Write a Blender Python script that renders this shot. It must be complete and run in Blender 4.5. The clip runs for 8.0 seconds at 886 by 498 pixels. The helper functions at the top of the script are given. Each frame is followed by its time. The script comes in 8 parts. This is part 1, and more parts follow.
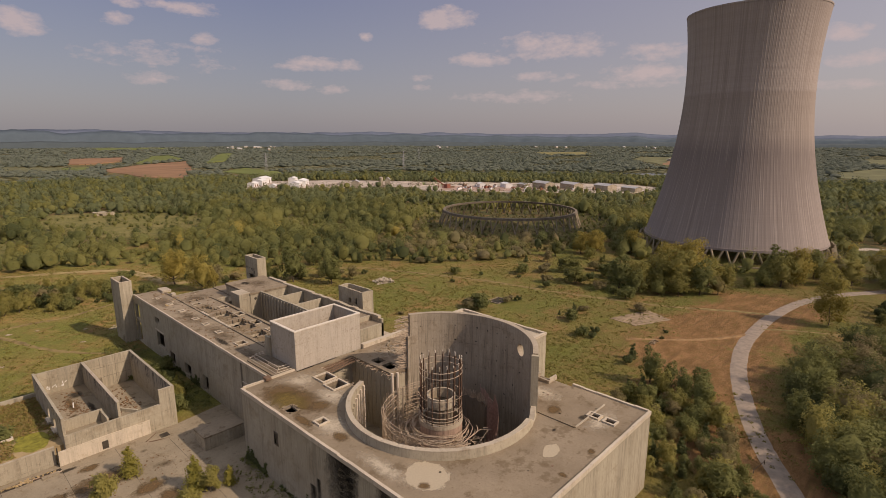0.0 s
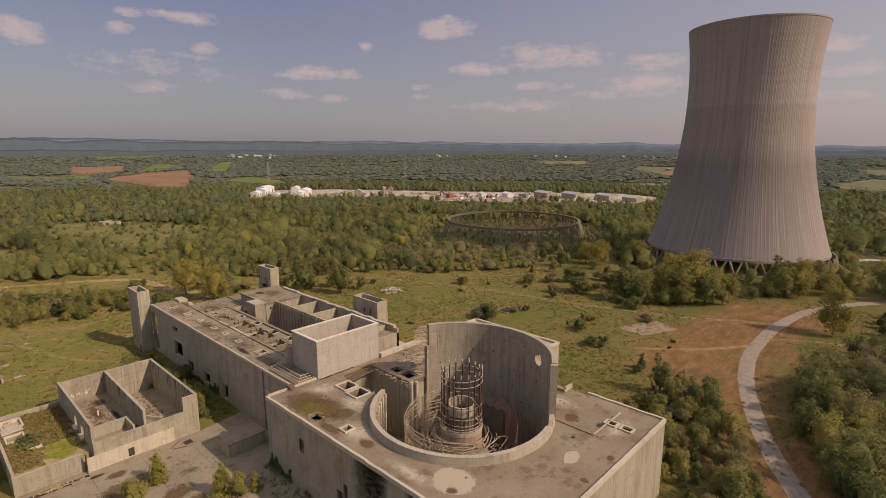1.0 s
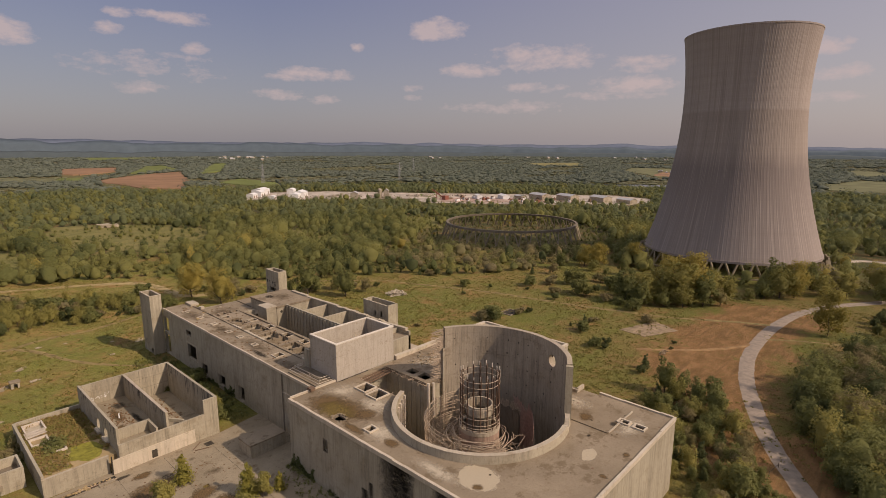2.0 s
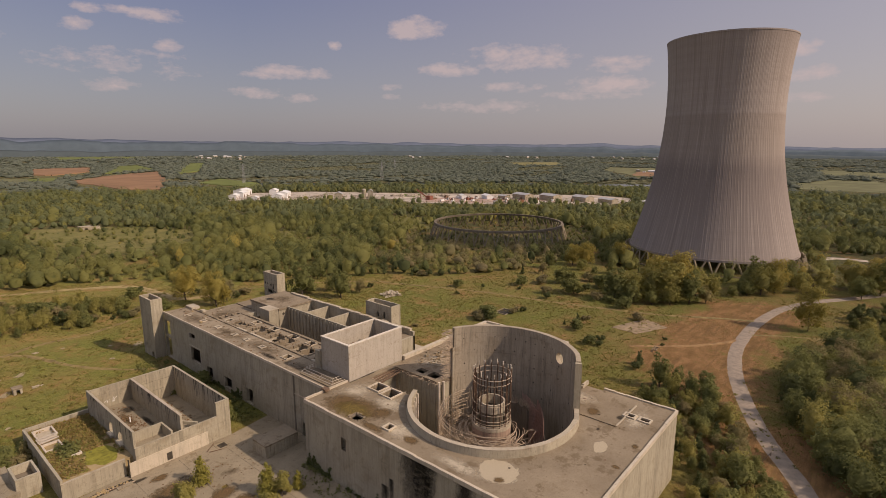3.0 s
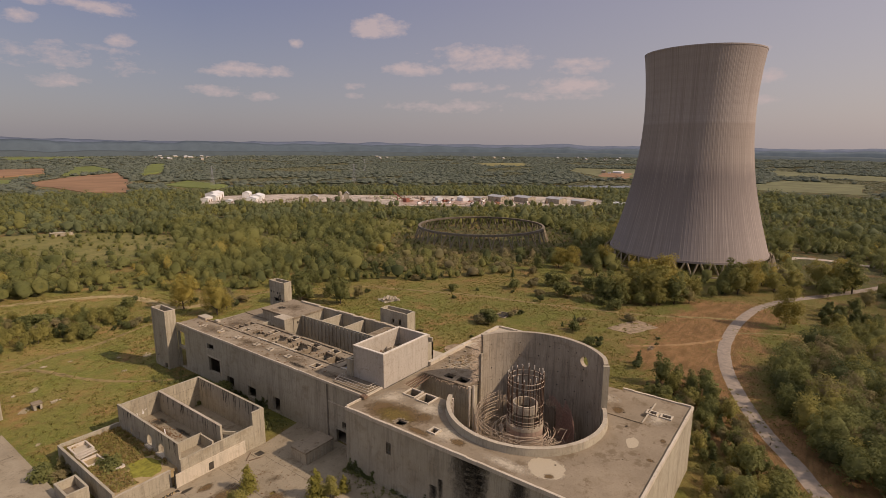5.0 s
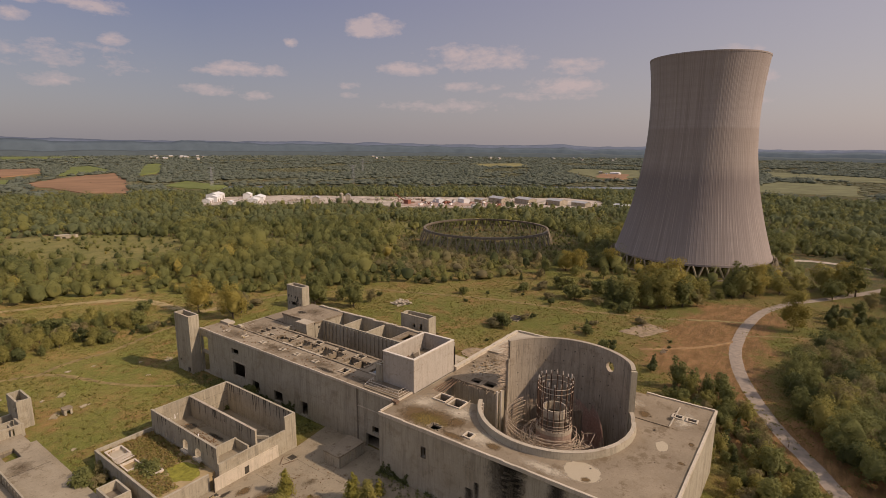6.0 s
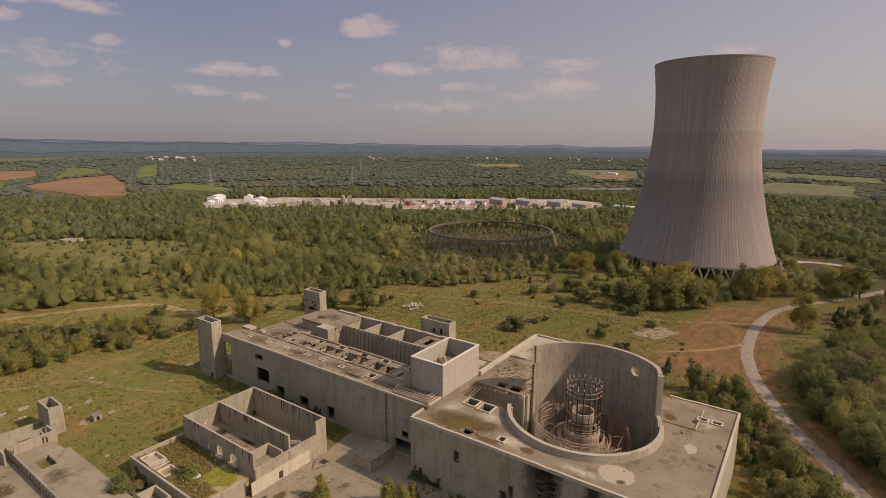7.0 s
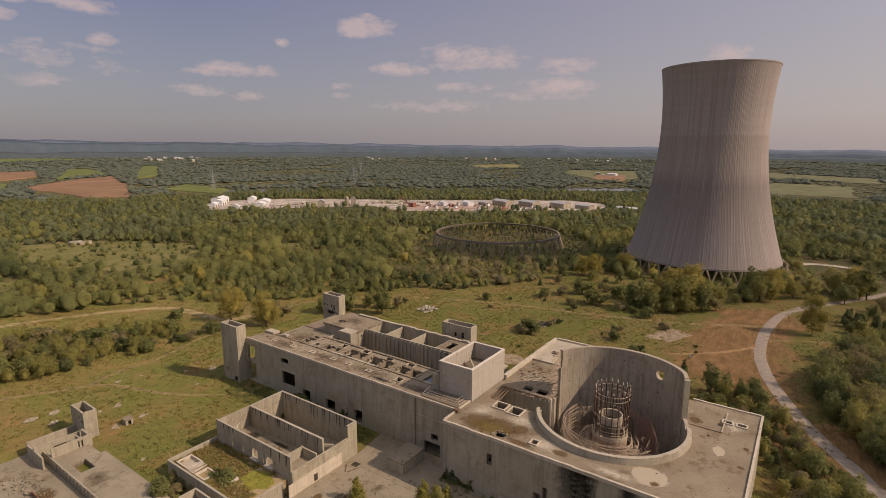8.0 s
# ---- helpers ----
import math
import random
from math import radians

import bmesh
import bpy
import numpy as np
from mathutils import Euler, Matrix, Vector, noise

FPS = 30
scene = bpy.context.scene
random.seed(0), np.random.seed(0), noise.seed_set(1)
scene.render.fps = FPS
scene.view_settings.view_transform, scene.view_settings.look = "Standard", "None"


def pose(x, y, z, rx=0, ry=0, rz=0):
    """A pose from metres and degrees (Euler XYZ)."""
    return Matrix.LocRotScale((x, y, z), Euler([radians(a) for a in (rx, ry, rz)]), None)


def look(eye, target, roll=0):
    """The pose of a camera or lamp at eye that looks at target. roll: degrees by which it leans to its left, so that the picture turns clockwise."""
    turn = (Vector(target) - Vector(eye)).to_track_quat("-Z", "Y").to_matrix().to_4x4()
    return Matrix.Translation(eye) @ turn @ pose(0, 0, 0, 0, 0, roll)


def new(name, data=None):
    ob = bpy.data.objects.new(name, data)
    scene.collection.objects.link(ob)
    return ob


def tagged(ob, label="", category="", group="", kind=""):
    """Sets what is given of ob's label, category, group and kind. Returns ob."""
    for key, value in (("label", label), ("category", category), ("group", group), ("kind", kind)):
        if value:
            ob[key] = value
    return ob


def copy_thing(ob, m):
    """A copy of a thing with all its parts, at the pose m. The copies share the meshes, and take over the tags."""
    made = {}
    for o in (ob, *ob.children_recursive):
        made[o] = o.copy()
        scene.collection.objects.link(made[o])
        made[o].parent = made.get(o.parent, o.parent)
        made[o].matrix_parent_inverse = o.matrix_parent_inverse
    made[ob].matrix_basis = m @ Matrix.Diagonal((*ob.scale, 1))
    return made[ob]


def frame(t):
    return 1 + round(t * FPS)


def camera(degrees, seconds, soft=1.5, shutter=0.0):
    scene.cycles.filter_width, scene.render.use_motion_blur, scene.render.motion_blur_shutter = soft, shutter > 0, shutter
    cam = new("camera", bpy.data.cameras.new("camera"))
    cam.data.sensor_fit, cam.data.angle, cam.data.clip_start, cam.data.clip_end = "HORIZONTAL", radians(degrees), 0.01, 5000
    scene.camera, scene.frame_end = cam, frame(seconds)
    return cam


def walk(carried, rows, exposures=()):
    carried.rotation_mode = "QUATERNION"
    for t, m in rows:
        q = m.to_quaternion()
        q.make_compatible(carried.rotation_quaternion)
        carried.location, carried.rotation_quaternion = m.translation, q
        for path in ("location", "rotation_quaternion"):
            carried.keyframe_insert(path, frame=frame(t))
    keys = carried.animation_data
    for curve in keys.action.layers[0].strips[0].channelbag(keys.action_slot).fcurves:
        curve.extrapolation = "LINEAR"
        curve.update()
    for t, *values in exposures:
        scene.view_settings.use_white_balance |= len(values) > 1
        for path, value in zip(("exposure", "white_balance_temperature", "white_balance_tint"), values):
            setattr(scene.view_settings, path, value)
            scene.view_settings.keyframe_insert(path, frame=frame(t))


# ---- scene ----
PATH = [
    (0, look((-83.23, -72.09, 80.00), (-12.30, -4.78, 59.10), -0.05)),
    (0.5, look((-86.28, -71.64, 80.84), (-15.18, -4.22, 60.89), -0.02)),
    (1, look((-89.63, -71.02, 81.78), (-18.32, -3.63, 62.47), 0.08)),
    (1.5, look((-93.14, -70.32, 82.81), (-21.55, -3.18, 63.66), 0.13)),
    (3, look((-105.64, -65.75, 85.61), (-30.72, -2.37, 66.36), 0.15)),
    (3.5, look((-110.24, -63.79, 86.65), (-34.02, -1.98, 67.41), 0.26)),
    (4, look((-114.37, -61.31, 87.75), (-36.96, -1.00, 68.46), 0.24)),
    (4.5, look((-118.56, -58.60, 89.07), (-40.18, 0.42, 69.79), 0.24)),
    (6, look((-131.39, -49.26, 93.64), (-51.84, 8.18, 74.32), 0.42)),
    (6.5, look((-135.43, -45.94, 95.03), (-55.62, 11.14, 75.72), 0.37)),
    (7, look((-139.37, -42.77, 96.41), (-59.32, 13.97, 77.13), 0.29)),
    (7.5, look((-143.31, -39.48, 97.79), (-63.07, 17.00, 78.50), 0.24)),
    (8, look((-147.55, -36.44, 99.18), (-67.23, 19.92, 79.89), 0.28)),
]
cam = camera(80.43, 8.0, soft=0.8)
walk(cam, PATH, [(0.0, 0.08, 6950, 18), (8.0, 0.08, 6950, 18)])

# ---- light ----
SUN_DIR = Vector((0.262, -0.748, 0.610)).normalized()
sun = new("sun", bpy.data.lights.new("sun", "SUN"))
sun.data.energy, sun.data.angle, sun.data.color = 3.05, radians(0.55), (1.0, 0.86, 0.70)
sun.matrix_world = look((0, 0, 400), Vector((0, 0, 400)) - SUN_DIR)


def link(nt, a, b):
    nt.links.new(a, b)


def node(nt, kind, **values):
    n = nt.nodes.new(kind)
    for key, value in values.items():
        if key in n.inputs.keys():
            n.inputs[key].default_value = value
    return n


def mathn(nt, op, a, b=None, clamp=False):
    n = nt.nodes.new("ShaderNodeMath")
    n.operation, n.use_clamp = op, clamp
    for i, v in enumerate((a, b)):
        if v is None:
            continue
        if isinstance(v, (int, float)):
            n.inputs[i].default_value = v
        else:
            link(nt, v, n.inputs[i])
    return n.outputs[0]


def mixc(nt, fac, a, b, mode="MIX"):
    n = nt.nodes.new("ShaderNodeMix")
    n.data_type, n.blend_type = "RGBA", mode
    for key, v in (("Factor", fac), ("A", a), ("B", b)):
        s = [i for i in n.inputs if i.name == key and (i.type == "RGBA" or key == "Factor")][0]
        if isinstance(v, (int, float)):
            s.default_value = v
        elif isinstance(v, tuple):
            s.default_value = (*v, 1) if len(v) == 3 else v
        else:
            link(nt, v, s)
    return [o for o in n.outputs if o.type == "RGBA"][0]


def ramp(nt, fac, lo, hi):
    n = nt.nodes.new("ShaderNodeMapRange")
    n.clamp = True
    n.inputs[1].default_value, n.inputs[2].default_value = lo, hi
    link(nt, fac, n.inputs[0])
    return n.outputs[0]


def noisen(nt, vec, scale, detail=4, rough=0.55, stretch=None):
    if stretch:
        m = nt.nodes.new("ShaderNodeMapping")
        m.inputs["Scale"].default_value = stretch
        link(nt, vec, m.inputs["Vector"])
        vec = m.outputs[0]
    n = nt.nodes.new("ShaderNodeTexNoise")
    n.inputs["Scale"].default_value, n.inputs["Detail"].default_value, n.inputs["Roughness"].default_value = scale, detail, rough
    link(nt, vec, n.inputs["Vector"])
    return n.outputs["Fac"]


# world: clear sky with a belt of small fair-weather clouds
world = bpy.data.worlds.new("world")
scene.world = world
world.use_nodes = True
nt = world.node_tree
nt.nodes.clear()
sky = nt.nodes.new("ShaderNodeTexSky")
sky.sky_type, sky.sun_disc = "NISHITA", False
sky.sun_elevation, sky.sun_rotation = math.asin(SUN_DIR.z), math.atan2(SUN_DIR.x, SUN_DIR.y)
sky.air_density, sky.dust_density, sky.ozone_density = 1.2, 2.0, 1.5
tc = nt.nodes.new("ShaderNodeTexCoord")
way = tc.outputs["Generated"]
# clouds: bearing and height of each in degrees (bearing clockwise from +Y), half width, half height, strength
CLOUDS = [
    (9.1, 9.1, 2.2, 1.18, 1.0), (16.4, 10.1, 1.5, 0.69, 0.9), (22.5, 11.5, 2.7, 0.79, 0.95), (17.3, 11.6, 1.3, 0.54, 0.8),
    (19.5, 11.7, 1.4, 0.44, 0.7), (23.2, 9.0, 1.5, 0.62, 0.95), (46.9, 11.7, 3.4, 1.36, 1.15), (57.5, 8.9, 6.4, 1.58, 0.8),
    (50.3, 7.7, 3.5, 0.8, 0.95), (33.6, 7.1, 5.1, 0.84, 0.85), (18.5, 5.4, 2.2, 0.82, 0.75), (30.6, 5.2, 2.9, 0.65, 0.6),
    (67.4, 8.0, 4.0, 0.92, 0.75), (66.6, 6.1, 4.6, 0.99, 0.8), (57.2, 6.0, 3.6, 0.61, 0.75), (82.0, 8.5, 2.0, 0.91, 0.8),
    (83.5, 6.4, 2.6, 0.79, 0.85), (44.4, 6.1, 1.5, 0.49, 0.6), (44.4, 5.0, 1.2, 0.43, 0.6), (54.6, 4.1, 6.7, 0.73, 0.45),
    (82.6, 4.3, 4.5, 0.5, 0.45), (19.3, 7.3, 6.0, 1.43, 0.4), (35.2, 4.7, 1.8, 0.55, 0.5), (38.7, 9.9, 0.7, 0.49, 0.5),
    (64.6, 5.1, 5.3, 0.47, 0.4), (83.7, 8.8, 0.8, 0.49, 0.6),
]
sep = nt.nodes.new("ShaderNodeSeparateXYZ")
link(nt, way, sep.inputs[0])
bearing = mathn(nt, "MULTIPLY", mathn(nt, "ARCTAN2", sep.outputs[0], sep.outputs[1]), 180 / math.pi)
height = mathn(nt, "MULTIPLY", mathn(nt, "ARCSINE", sep.outputs[2]), 180 / math.pi)
puff = noisen(nt, way, 22, 7, 0.62, (1, 1, 2.2))
fine = noisen(nt, way, 70, 5, 0.6, (1, 1, 2.0))
cover = -0.9
for cb, ch, cw, cv, cs in CLOUDS:
    dx = mathn(nt, "MULTIPLY", mathn(nt, "SUBTRACT", bearing, cb), 1 / cw)
    dy = mathn(nt, "MULTIPLY", mathn(nt, "SUBTRACT", height, ch), 1 / cv)
    d2 = mathn(nt, "ADD", mathn(nt, "MULTIPLY", dx, dx), mathn(nt, "MULTIPLY", dy, dy))
    m = mathn(nt, "MULTIPLY", mathn(nt, "SUBTRACT", 1.0, d2), cs)
    cover = mathn(nt, "MAXIMUM", m, cover)
cover = mathn(nt, "ADD", cover, mathn(nt, "MULTIPLY", mathn(nt, "SUBTRACT", puff, 0.5), 2.6))
cover = mathn(nt, "ADD", cover, mathn(nt, "MULTIPLY", mathn(nt, "SUBTRACT", fine, 0.5), 0.9))
cover = mathn(nt, "MULTIPLY", ramp(nt, cover, 0.12, 0.95), 0.72)
low = ramp(nt, height, 0.0, 15.0)
hazed = mixc(nt, low, (2.58, 2.56, 2.90), (1.44, 1.58, 2.80))
hazed = mixc(nt, mathn(nt, "MULTIPLY", ramp(nt, bearing, 30.0, 95.0), 0.55), hazed, (5.4, 4.8, 4.75))
# above the visible belt the sky is brightened as added fill light
hazed = mixc(nt, ramp(nt, height, 16.0, 55.0), hazed, (5.2, 5.35, 5.8))
skyc = mixc(nt, 0.72, sky.outputs[0], hazed)
skyc = mixc(nt, cover, skyc, (5.0, 4.2, 4.15))
bg = nt.nodes.new("ShaderNodeBackground")
bg.inputs["Strength"].default_value = 0.10
link(nt, skyc, bg.inputs["Color"])
wo = nt.nodes.new("ShaderNodeOutputWorld")
link(nt, bg.outputs[0], wo.inputs["Surface"])


# ---- materials ----
def material(name, rough=0.9, metal=0.0):
    m = bpy.data.materials.new(name)
    m.use_nodes = True
    t = m.node_tree
    b = t.nodes["Principled BSDF"]
    b.inputs["Roughness"].default_value, b.inputs["Metallic"].default_value = rough, metal
    b.inputs["Specular IOR Level"].default_value = 0.25
    g = t.nodes.new("ShaderNodeNewGeometry")
    return m, t, b, g


def bump(t, b, fac, strength, dist):
    n = t.nodes.new("ShaderNodeBump")
    n.inputs["Strength"].default_value, n.inputs["Distance"].default_value = strength, dist
    link(t, fac, n.inputs["Height"])
    link(t, n.outputs[0], b.inputs["Normal"])


def concrete(name, light, dark, stain=(0.075, 0.060, 0.042), streak=0.6, blotch=0.5, seams=0.0, grime=0.6):
    m, t, b, g = material(name, 0.92)
    p = g.outputs["Position"]
    big = noisen(t, p, 0.07, 6, 0.65)
    mid = noisen(t, p, 0.32, 7, 0.7)
    small = noisen(t, p, 2.2, 6, 0.72)
    grain = noisen(t, p, 9.0, 3, 0.7)
    drip = noisen(t, p, 1.0, 6, 0.68, (0.55, 0.55, 0.035))
    drip2 = noisen(t, p, 1.0, 4, 0.6, (2.4, 2.4, 0.10))
    c = mixc(t, ramp(t, big, 0.32, 0.68), dark, light)
    c = mixc(t, mathn(t, "MULTIPLY", ramp(t, mid, 0.50, 0.74), blotch), c, tuple(v * f for v, f in zip(light, (0.58, 0.53, 0.45))))
    c = mixc(t, mathn(t, "MULTIPLY", ramp(t, small, 0.52, 0.78), grime * 0.75), c, tuple(v * f for v, f in zip(light, (0.50, 0.46, 0.40))))
    c = mixc(t, mathn(t, "MULTIPLY", ramp(t, small, 0.46, 0.25), 0.35), c, tuple(min(1, v * 1.22) for v in light))
    c = mixc(t, mathn(t, "MULTIPLY", ramp(t, grain, 0.48, 0.72), 0.45), c, dark)
    spot = noisen(t, p, 0.16, 9, 0.74)
    c = mixc(t, mathn(t, "MULTIPLY", ramp(t, spot, 0.555, 0.60), blotch * 0.62), c, tuple(v * f for v, f in zip(dark, (0.55, 0.47, 0.36))))
    spot2 = noisen(t, p, 0.55, 8, 0.78)
    c = mixc(t, mathn(t, "MULTIPLY", ramp(t, spot2, 0.58, 0.63), grime * 0.6), c, tuple(v * f for v, f in zip(dark, (0.48, 0.42, 0.34))))
    up = t.nodes.new("ShaderNodeSeparateXYZ")
    link(t, g.outputs["Normal"], up.inputs[0])
    side = mathn(t, "SUBTRACT", 1.0, mathn(t, "ABSOLUTE", up.outputs[2]), True)
    d = mathn(t, "MULTIPLY", ramp(t, drip, 0.50, 0.74), streak)
    d = mathn(t, "ADD", d, mathn(t, "MULTIPLY", mathn(t, "MULTIPLY", ramp(t, drip2, 0.52, 0.70), ramp(t, big, 0.36, 0.58)), streak * 0.75), True)
    c = mixc(t, mathn(t, "MULTIPLY", d, side), c, stain)
    if seams:
        # pour joints every few metres of height
        z = t.nodes.new("ShaderNodeSeparateXYZ")
        link(t, p, z.inputs[0])
        w = mathn(t, "ABSOLUTE", mathn(t, "SUBTRACT", mathn(t, "FRACT", mathn(t, "DIVIDE", z.outputs[2], seams)), 0.5))
        line = mathn(t, "MULTIPLY", mathn(t, "MULTIPLY", ramp(t, w, 0.02, 0.0), 0.4), ramp(t, mid, 0.4, 0.6))
        c = mixc(t, mathn(t, "MULTIPLY", line, side), c, stain)
    # thin rust and lime runs, chips and pores
    thin = noisen(t, p, 1.0, 3, 0.7, (5.5, 5.5, 0.16))
    c = mixc(t, mathn(t, "MULTIPLY", mathn(t, "MULTIPLY", ramp(t, thin, 0.60, 0.66), side), streak * 0.8), c, tuple(v * 0.8 for v in stain))
    c = mixc(t, mathn(t, "MULTIPLY", mathn(t, "MULTIPLY", ramp(t, thin, 0.38, 0.33), side), streak * 0.5), c, tuple(min(1, v * 1.3) for v in light))
    pore = noisen(t, p, 4.5, 4, 0.8)
    c = mixc(t, mathn(t, "MULTIPLY", ramp(t, pore, 0.62, 0.66), grime * 0.8), c, tuple(v * 0.45 for v in dark))
    c = mixc(t, mathn(t, "MULTIPLY", ramp(t, pore, 0.36, 0.32), grime * 0.6), c, tuple(min(1, v * 1.35) for v in light))
    link(t, c, b.inputs["Base Color"])
    bump(t, b, mathn(t, "ADD", small, mathn(t, "ADD", mid, mathn(t, "MULTIPLY", grain, 0.4))), 0.5, 0.14)
    return m


def stain_material(name, col, flat=True, edge=0.5, dense=0.85, grow=1.2, grit=0.9, vary=0.38):
    """A stain that thins out towards a ragged edge."""
    m, t, b, g = material(name, 0.93)
    p = g.outputs["Position"]
    n1, n2 = noisen(t, p, 0.6, 6, 0.7), noisen(t, p, 3.0, 5, 0.7)
    c = mixc(t, ramp(t, n2, 0.35, 0.7), tuple(v * (1 - vary) for v in col), tuple(v * (1 + vary) for v in col))
    link(t, c, b.inputs["Base Color"])
    tc_ = t.nodes.new("ShaderNodeTexCoord")
    s3 = t.nodes.new("ShaderNodeSeparateXYZ")
    link(t, tc_.outputs["Generated"], s3.inputs[0])
    u, v = (s3.outputs[0], s3.outputs[1]) if flat else (s3.outputs[1], s3.outputs[2])
    du = mathn(t, "MULTIPLY", mathn(t, "SUBTRACT", u, 0.5), 2.0)
    dv = mathn(t, "MULTIPLY", mathn(t, "SUBTRACT", v, 0.5 if flat else 1.0), 2.0 if flat else 1.0)
    d = mathn(t, "SQRT", mathn(t, "ADD", mathn(t, "MULTIPLY", du, du), mathn(t, "MULTIPLY", dv, dv)))
    f = mathn(t, "SUBTRACT", 1.0, d)
    f = mathn(t, "ADD", f, mathn(t, "MULTIPLY", mathn(t, "SUBTRACT", n1, 0.5), grow))
    f = mathn(t, "ADD", f, mathn(t, "MULTIPLY", mathn(t, "SUBTRACT", n2, 0.5), grit))
    a = mathn(t, "MULTIPLY", ramp(t, f, 0.08, 0.08 + edge), dense)
    link(t, a, b.inputs["Alpha"])
    return m


def plain(name, col, rough=0.8, metal=0.0, vary=0.35, scale=1.5, rand=0.0):
    m, t, b, g = material(name, rough, metal)
    n = noisen(t, g.outputs["Position"], scale, 5, 0.6)
    c = mixc(t, ramp(t, n, 0.3, 0.7), tuple(v * (1 - vary) for v in col), tuple(min(1, v * (1 + vary)) for v in col))
    if rand:
        oi = t.nodes.new("ShaderNodeObjectInfo")
        c = mixc(t, mathn(t, "MULTIPLY", oi.outputs["Random"], rand), c, tuple(v * 0.5 for v in col))
    link(t, c, b.inputs["Base Color"])
    bump(t, b, noisen(t, g.outputs["Position"], scale * 6, 3), 0.3, 0.05)
    return m


def leafy(name, a, b_, c_, gold=(0.345, 0.30, 0.075), goldness=0.25):
    """Foliage: a and b_ are the colours of two trees, c_ that of the lighter leaves; the tint attribute sets trees of one wood apart."""
    m, t, b, g = material(name, 0.75)
    b.inputs["Diffuse Roughness"].default_value = 0.3
    p = g.outputs["Position"]
    tree = noisen(t, p, 0.085, 2, 0.5)
    oi = t.nodes.new("ShaderNodeObjectInfo")
    at = t.nodes.new("ShaderNodeAttribute")
    at.attribute_name = "tint"
    tint = at.outputs["Fac"]
    mixer = mathn(t, "ADD", ramp(t, tree, 0.25, 0.75), mathn(t, "MULTIPLY", mathn(t, "SUBTRACT", oi.outputs["Random"], 0.5), 0.8))
    broad = noisen(t, p, 0.0045, 3, 0.6)
    mixer = mathn(t, "ADD", mixer, mathn(t, "MULTIPLY", mathn(t, "SUBTRACT", broad, 0.5), 2.2))
    mixer = mathn(t, "ADD", mixer, tint, True)
    c = mixc(t, mixer, a, b_)
    hue = noisen(t, p, 0.05, 3, 0.6)
    c = mixc(t, mathn(t, "MULTIPLY", ramp(t, hue, 0.52, 0.66), goldness), c, gold)
    other = mathn(t, "FRACT", mathn(t, "ADD", mathn(t, "MULTIPLY", tint, 7.31), mathn(t, "MULTIPLY", oi.outputs["Random"], 5.17)))
    c = mixc(t, mathn(t, "MULTIPLY", ramp(t, other, 0.72, 1.0), goldness * 1.3), c, gold)
    c = mixc(t, mathn(t, "MULTIPLY", ramp(t, other, 0.22, 0.0), 0.45), c, tuple(v * f for v, f in zip(a, (0.72, 0.80, 0.85))))
    c = mixc(t, mathn(t, "MULTIPLY", g.outputs["Random Per Island"], 0.6), c, c_)
    speck = noisen(t, p, 1.3, 4, 0.7)
    c = mixc(t, mathn(t, "MULTIPLY", ramp(t, speck, 0.50, 0.34), 0.25), c, tuple(v * 0.55 for v in a))
    link(t, c, b.inputs["Base Color"])
    tr = t.nodes.new("ShaderNodeBsdfTranslucent")
    link(t, c, tr.inputs["Color"])
    mx = t.nodes.new("ShaderNodeMixShader")
    mx.inputs[0].default_value = 0.40
    link(t, b.outputs[0], mx.inputs[1])
    link(t, tr.outputs[0], mx.inputs[2])
    link(t, mx.outputs[0], t.nodes["Material Output"].inputs["Surface"])
    return m


CONC = concrete("weathered concrete", (0.470, 0.410, 0.302), (0.345, 0.298, 0.216), streak=0.45, blotch=0.35, grime=0.4, seams=4.2)
ROOFC = concrete("roof concrete", (0.335, 0.266, 0.182), (0.216, 0.168, 0.112), blotch=0.7, grime=0.6)
PALE = concrete("pale coping concrete", (0.55, 0.47, 0.355), (0.41, 0.345, 0.255), streak=0.4)
COPE = concrete("weathered pale edge", (0.64, 0.55, 0.425), (0.50, 0.425, 0.32), streak=0.3, blotch=0.25, grime=0.4)
ROOFW = concrete("brown stained roof concrete", (0.372, 0.300, 0.208), (0.235, 0.185, 0.125), blotch=0.85, grime=0.8)
DRUMC = concrete("streaked drum concrete", (0.475, 0.40, 0.30), (0.34, 0.28, 0.205), streak=0.62, blotch=0.4, grime=0.45, seams=6.0)
BRUSH = plain("dry straw brown brush", (0.30, 0.215, 0.125), 0.95, 0, 0.4, 1.2)
LITTER = plain("rotten brown litter", (0.19, 0.115, 0.062), 0.95, 0, 0.4, 1.2)
# DARKC: stained concrete; on inner walls, shafts and sunken floors it paints the shade
DARKC = concrete("stained and shade-dark concrete", (0.25, 0.205, 0.15), (0.155, 0.127, 0.092), streak=0.7)
APRON = concrete("apron concrete", (0.385, 0.318, 0.222), (0.245, 0.200, 0.135), blotch=0.6, grime=0.7)
STEEL = plain("rusted steel", (0.20, 0.13, 0.085), 0.8, 0.2, 0.4, 3.0)
RUST = plain("dark rusted steel", (0.115, 0.070, 0.046), 0.8, 0.2, 0.4, 3.0)
BARS = plain("weathered rebar", (0.46, 0.36, 0.26), 0.8, 0.1, 0.35, 3.0)
WHITE = plain("white sheet metal", (0.75, 0.73, 0.70), 0.6, 0, 0.08, 0.2)
GREYROOF = plain("grey sheet roof", (0.42, 0.41, 0.40), 0.6, 0, 0.15, 0.2)
REDM = plain("red painted steel", (0.27, 0.105, 0.07), 0.6, 0, 0.3, 0.6)
REDSTONE = plain("reddish crushed stone", (0.40, 0.275, 0.215), 0.95, 0, 0.4, 0.08)
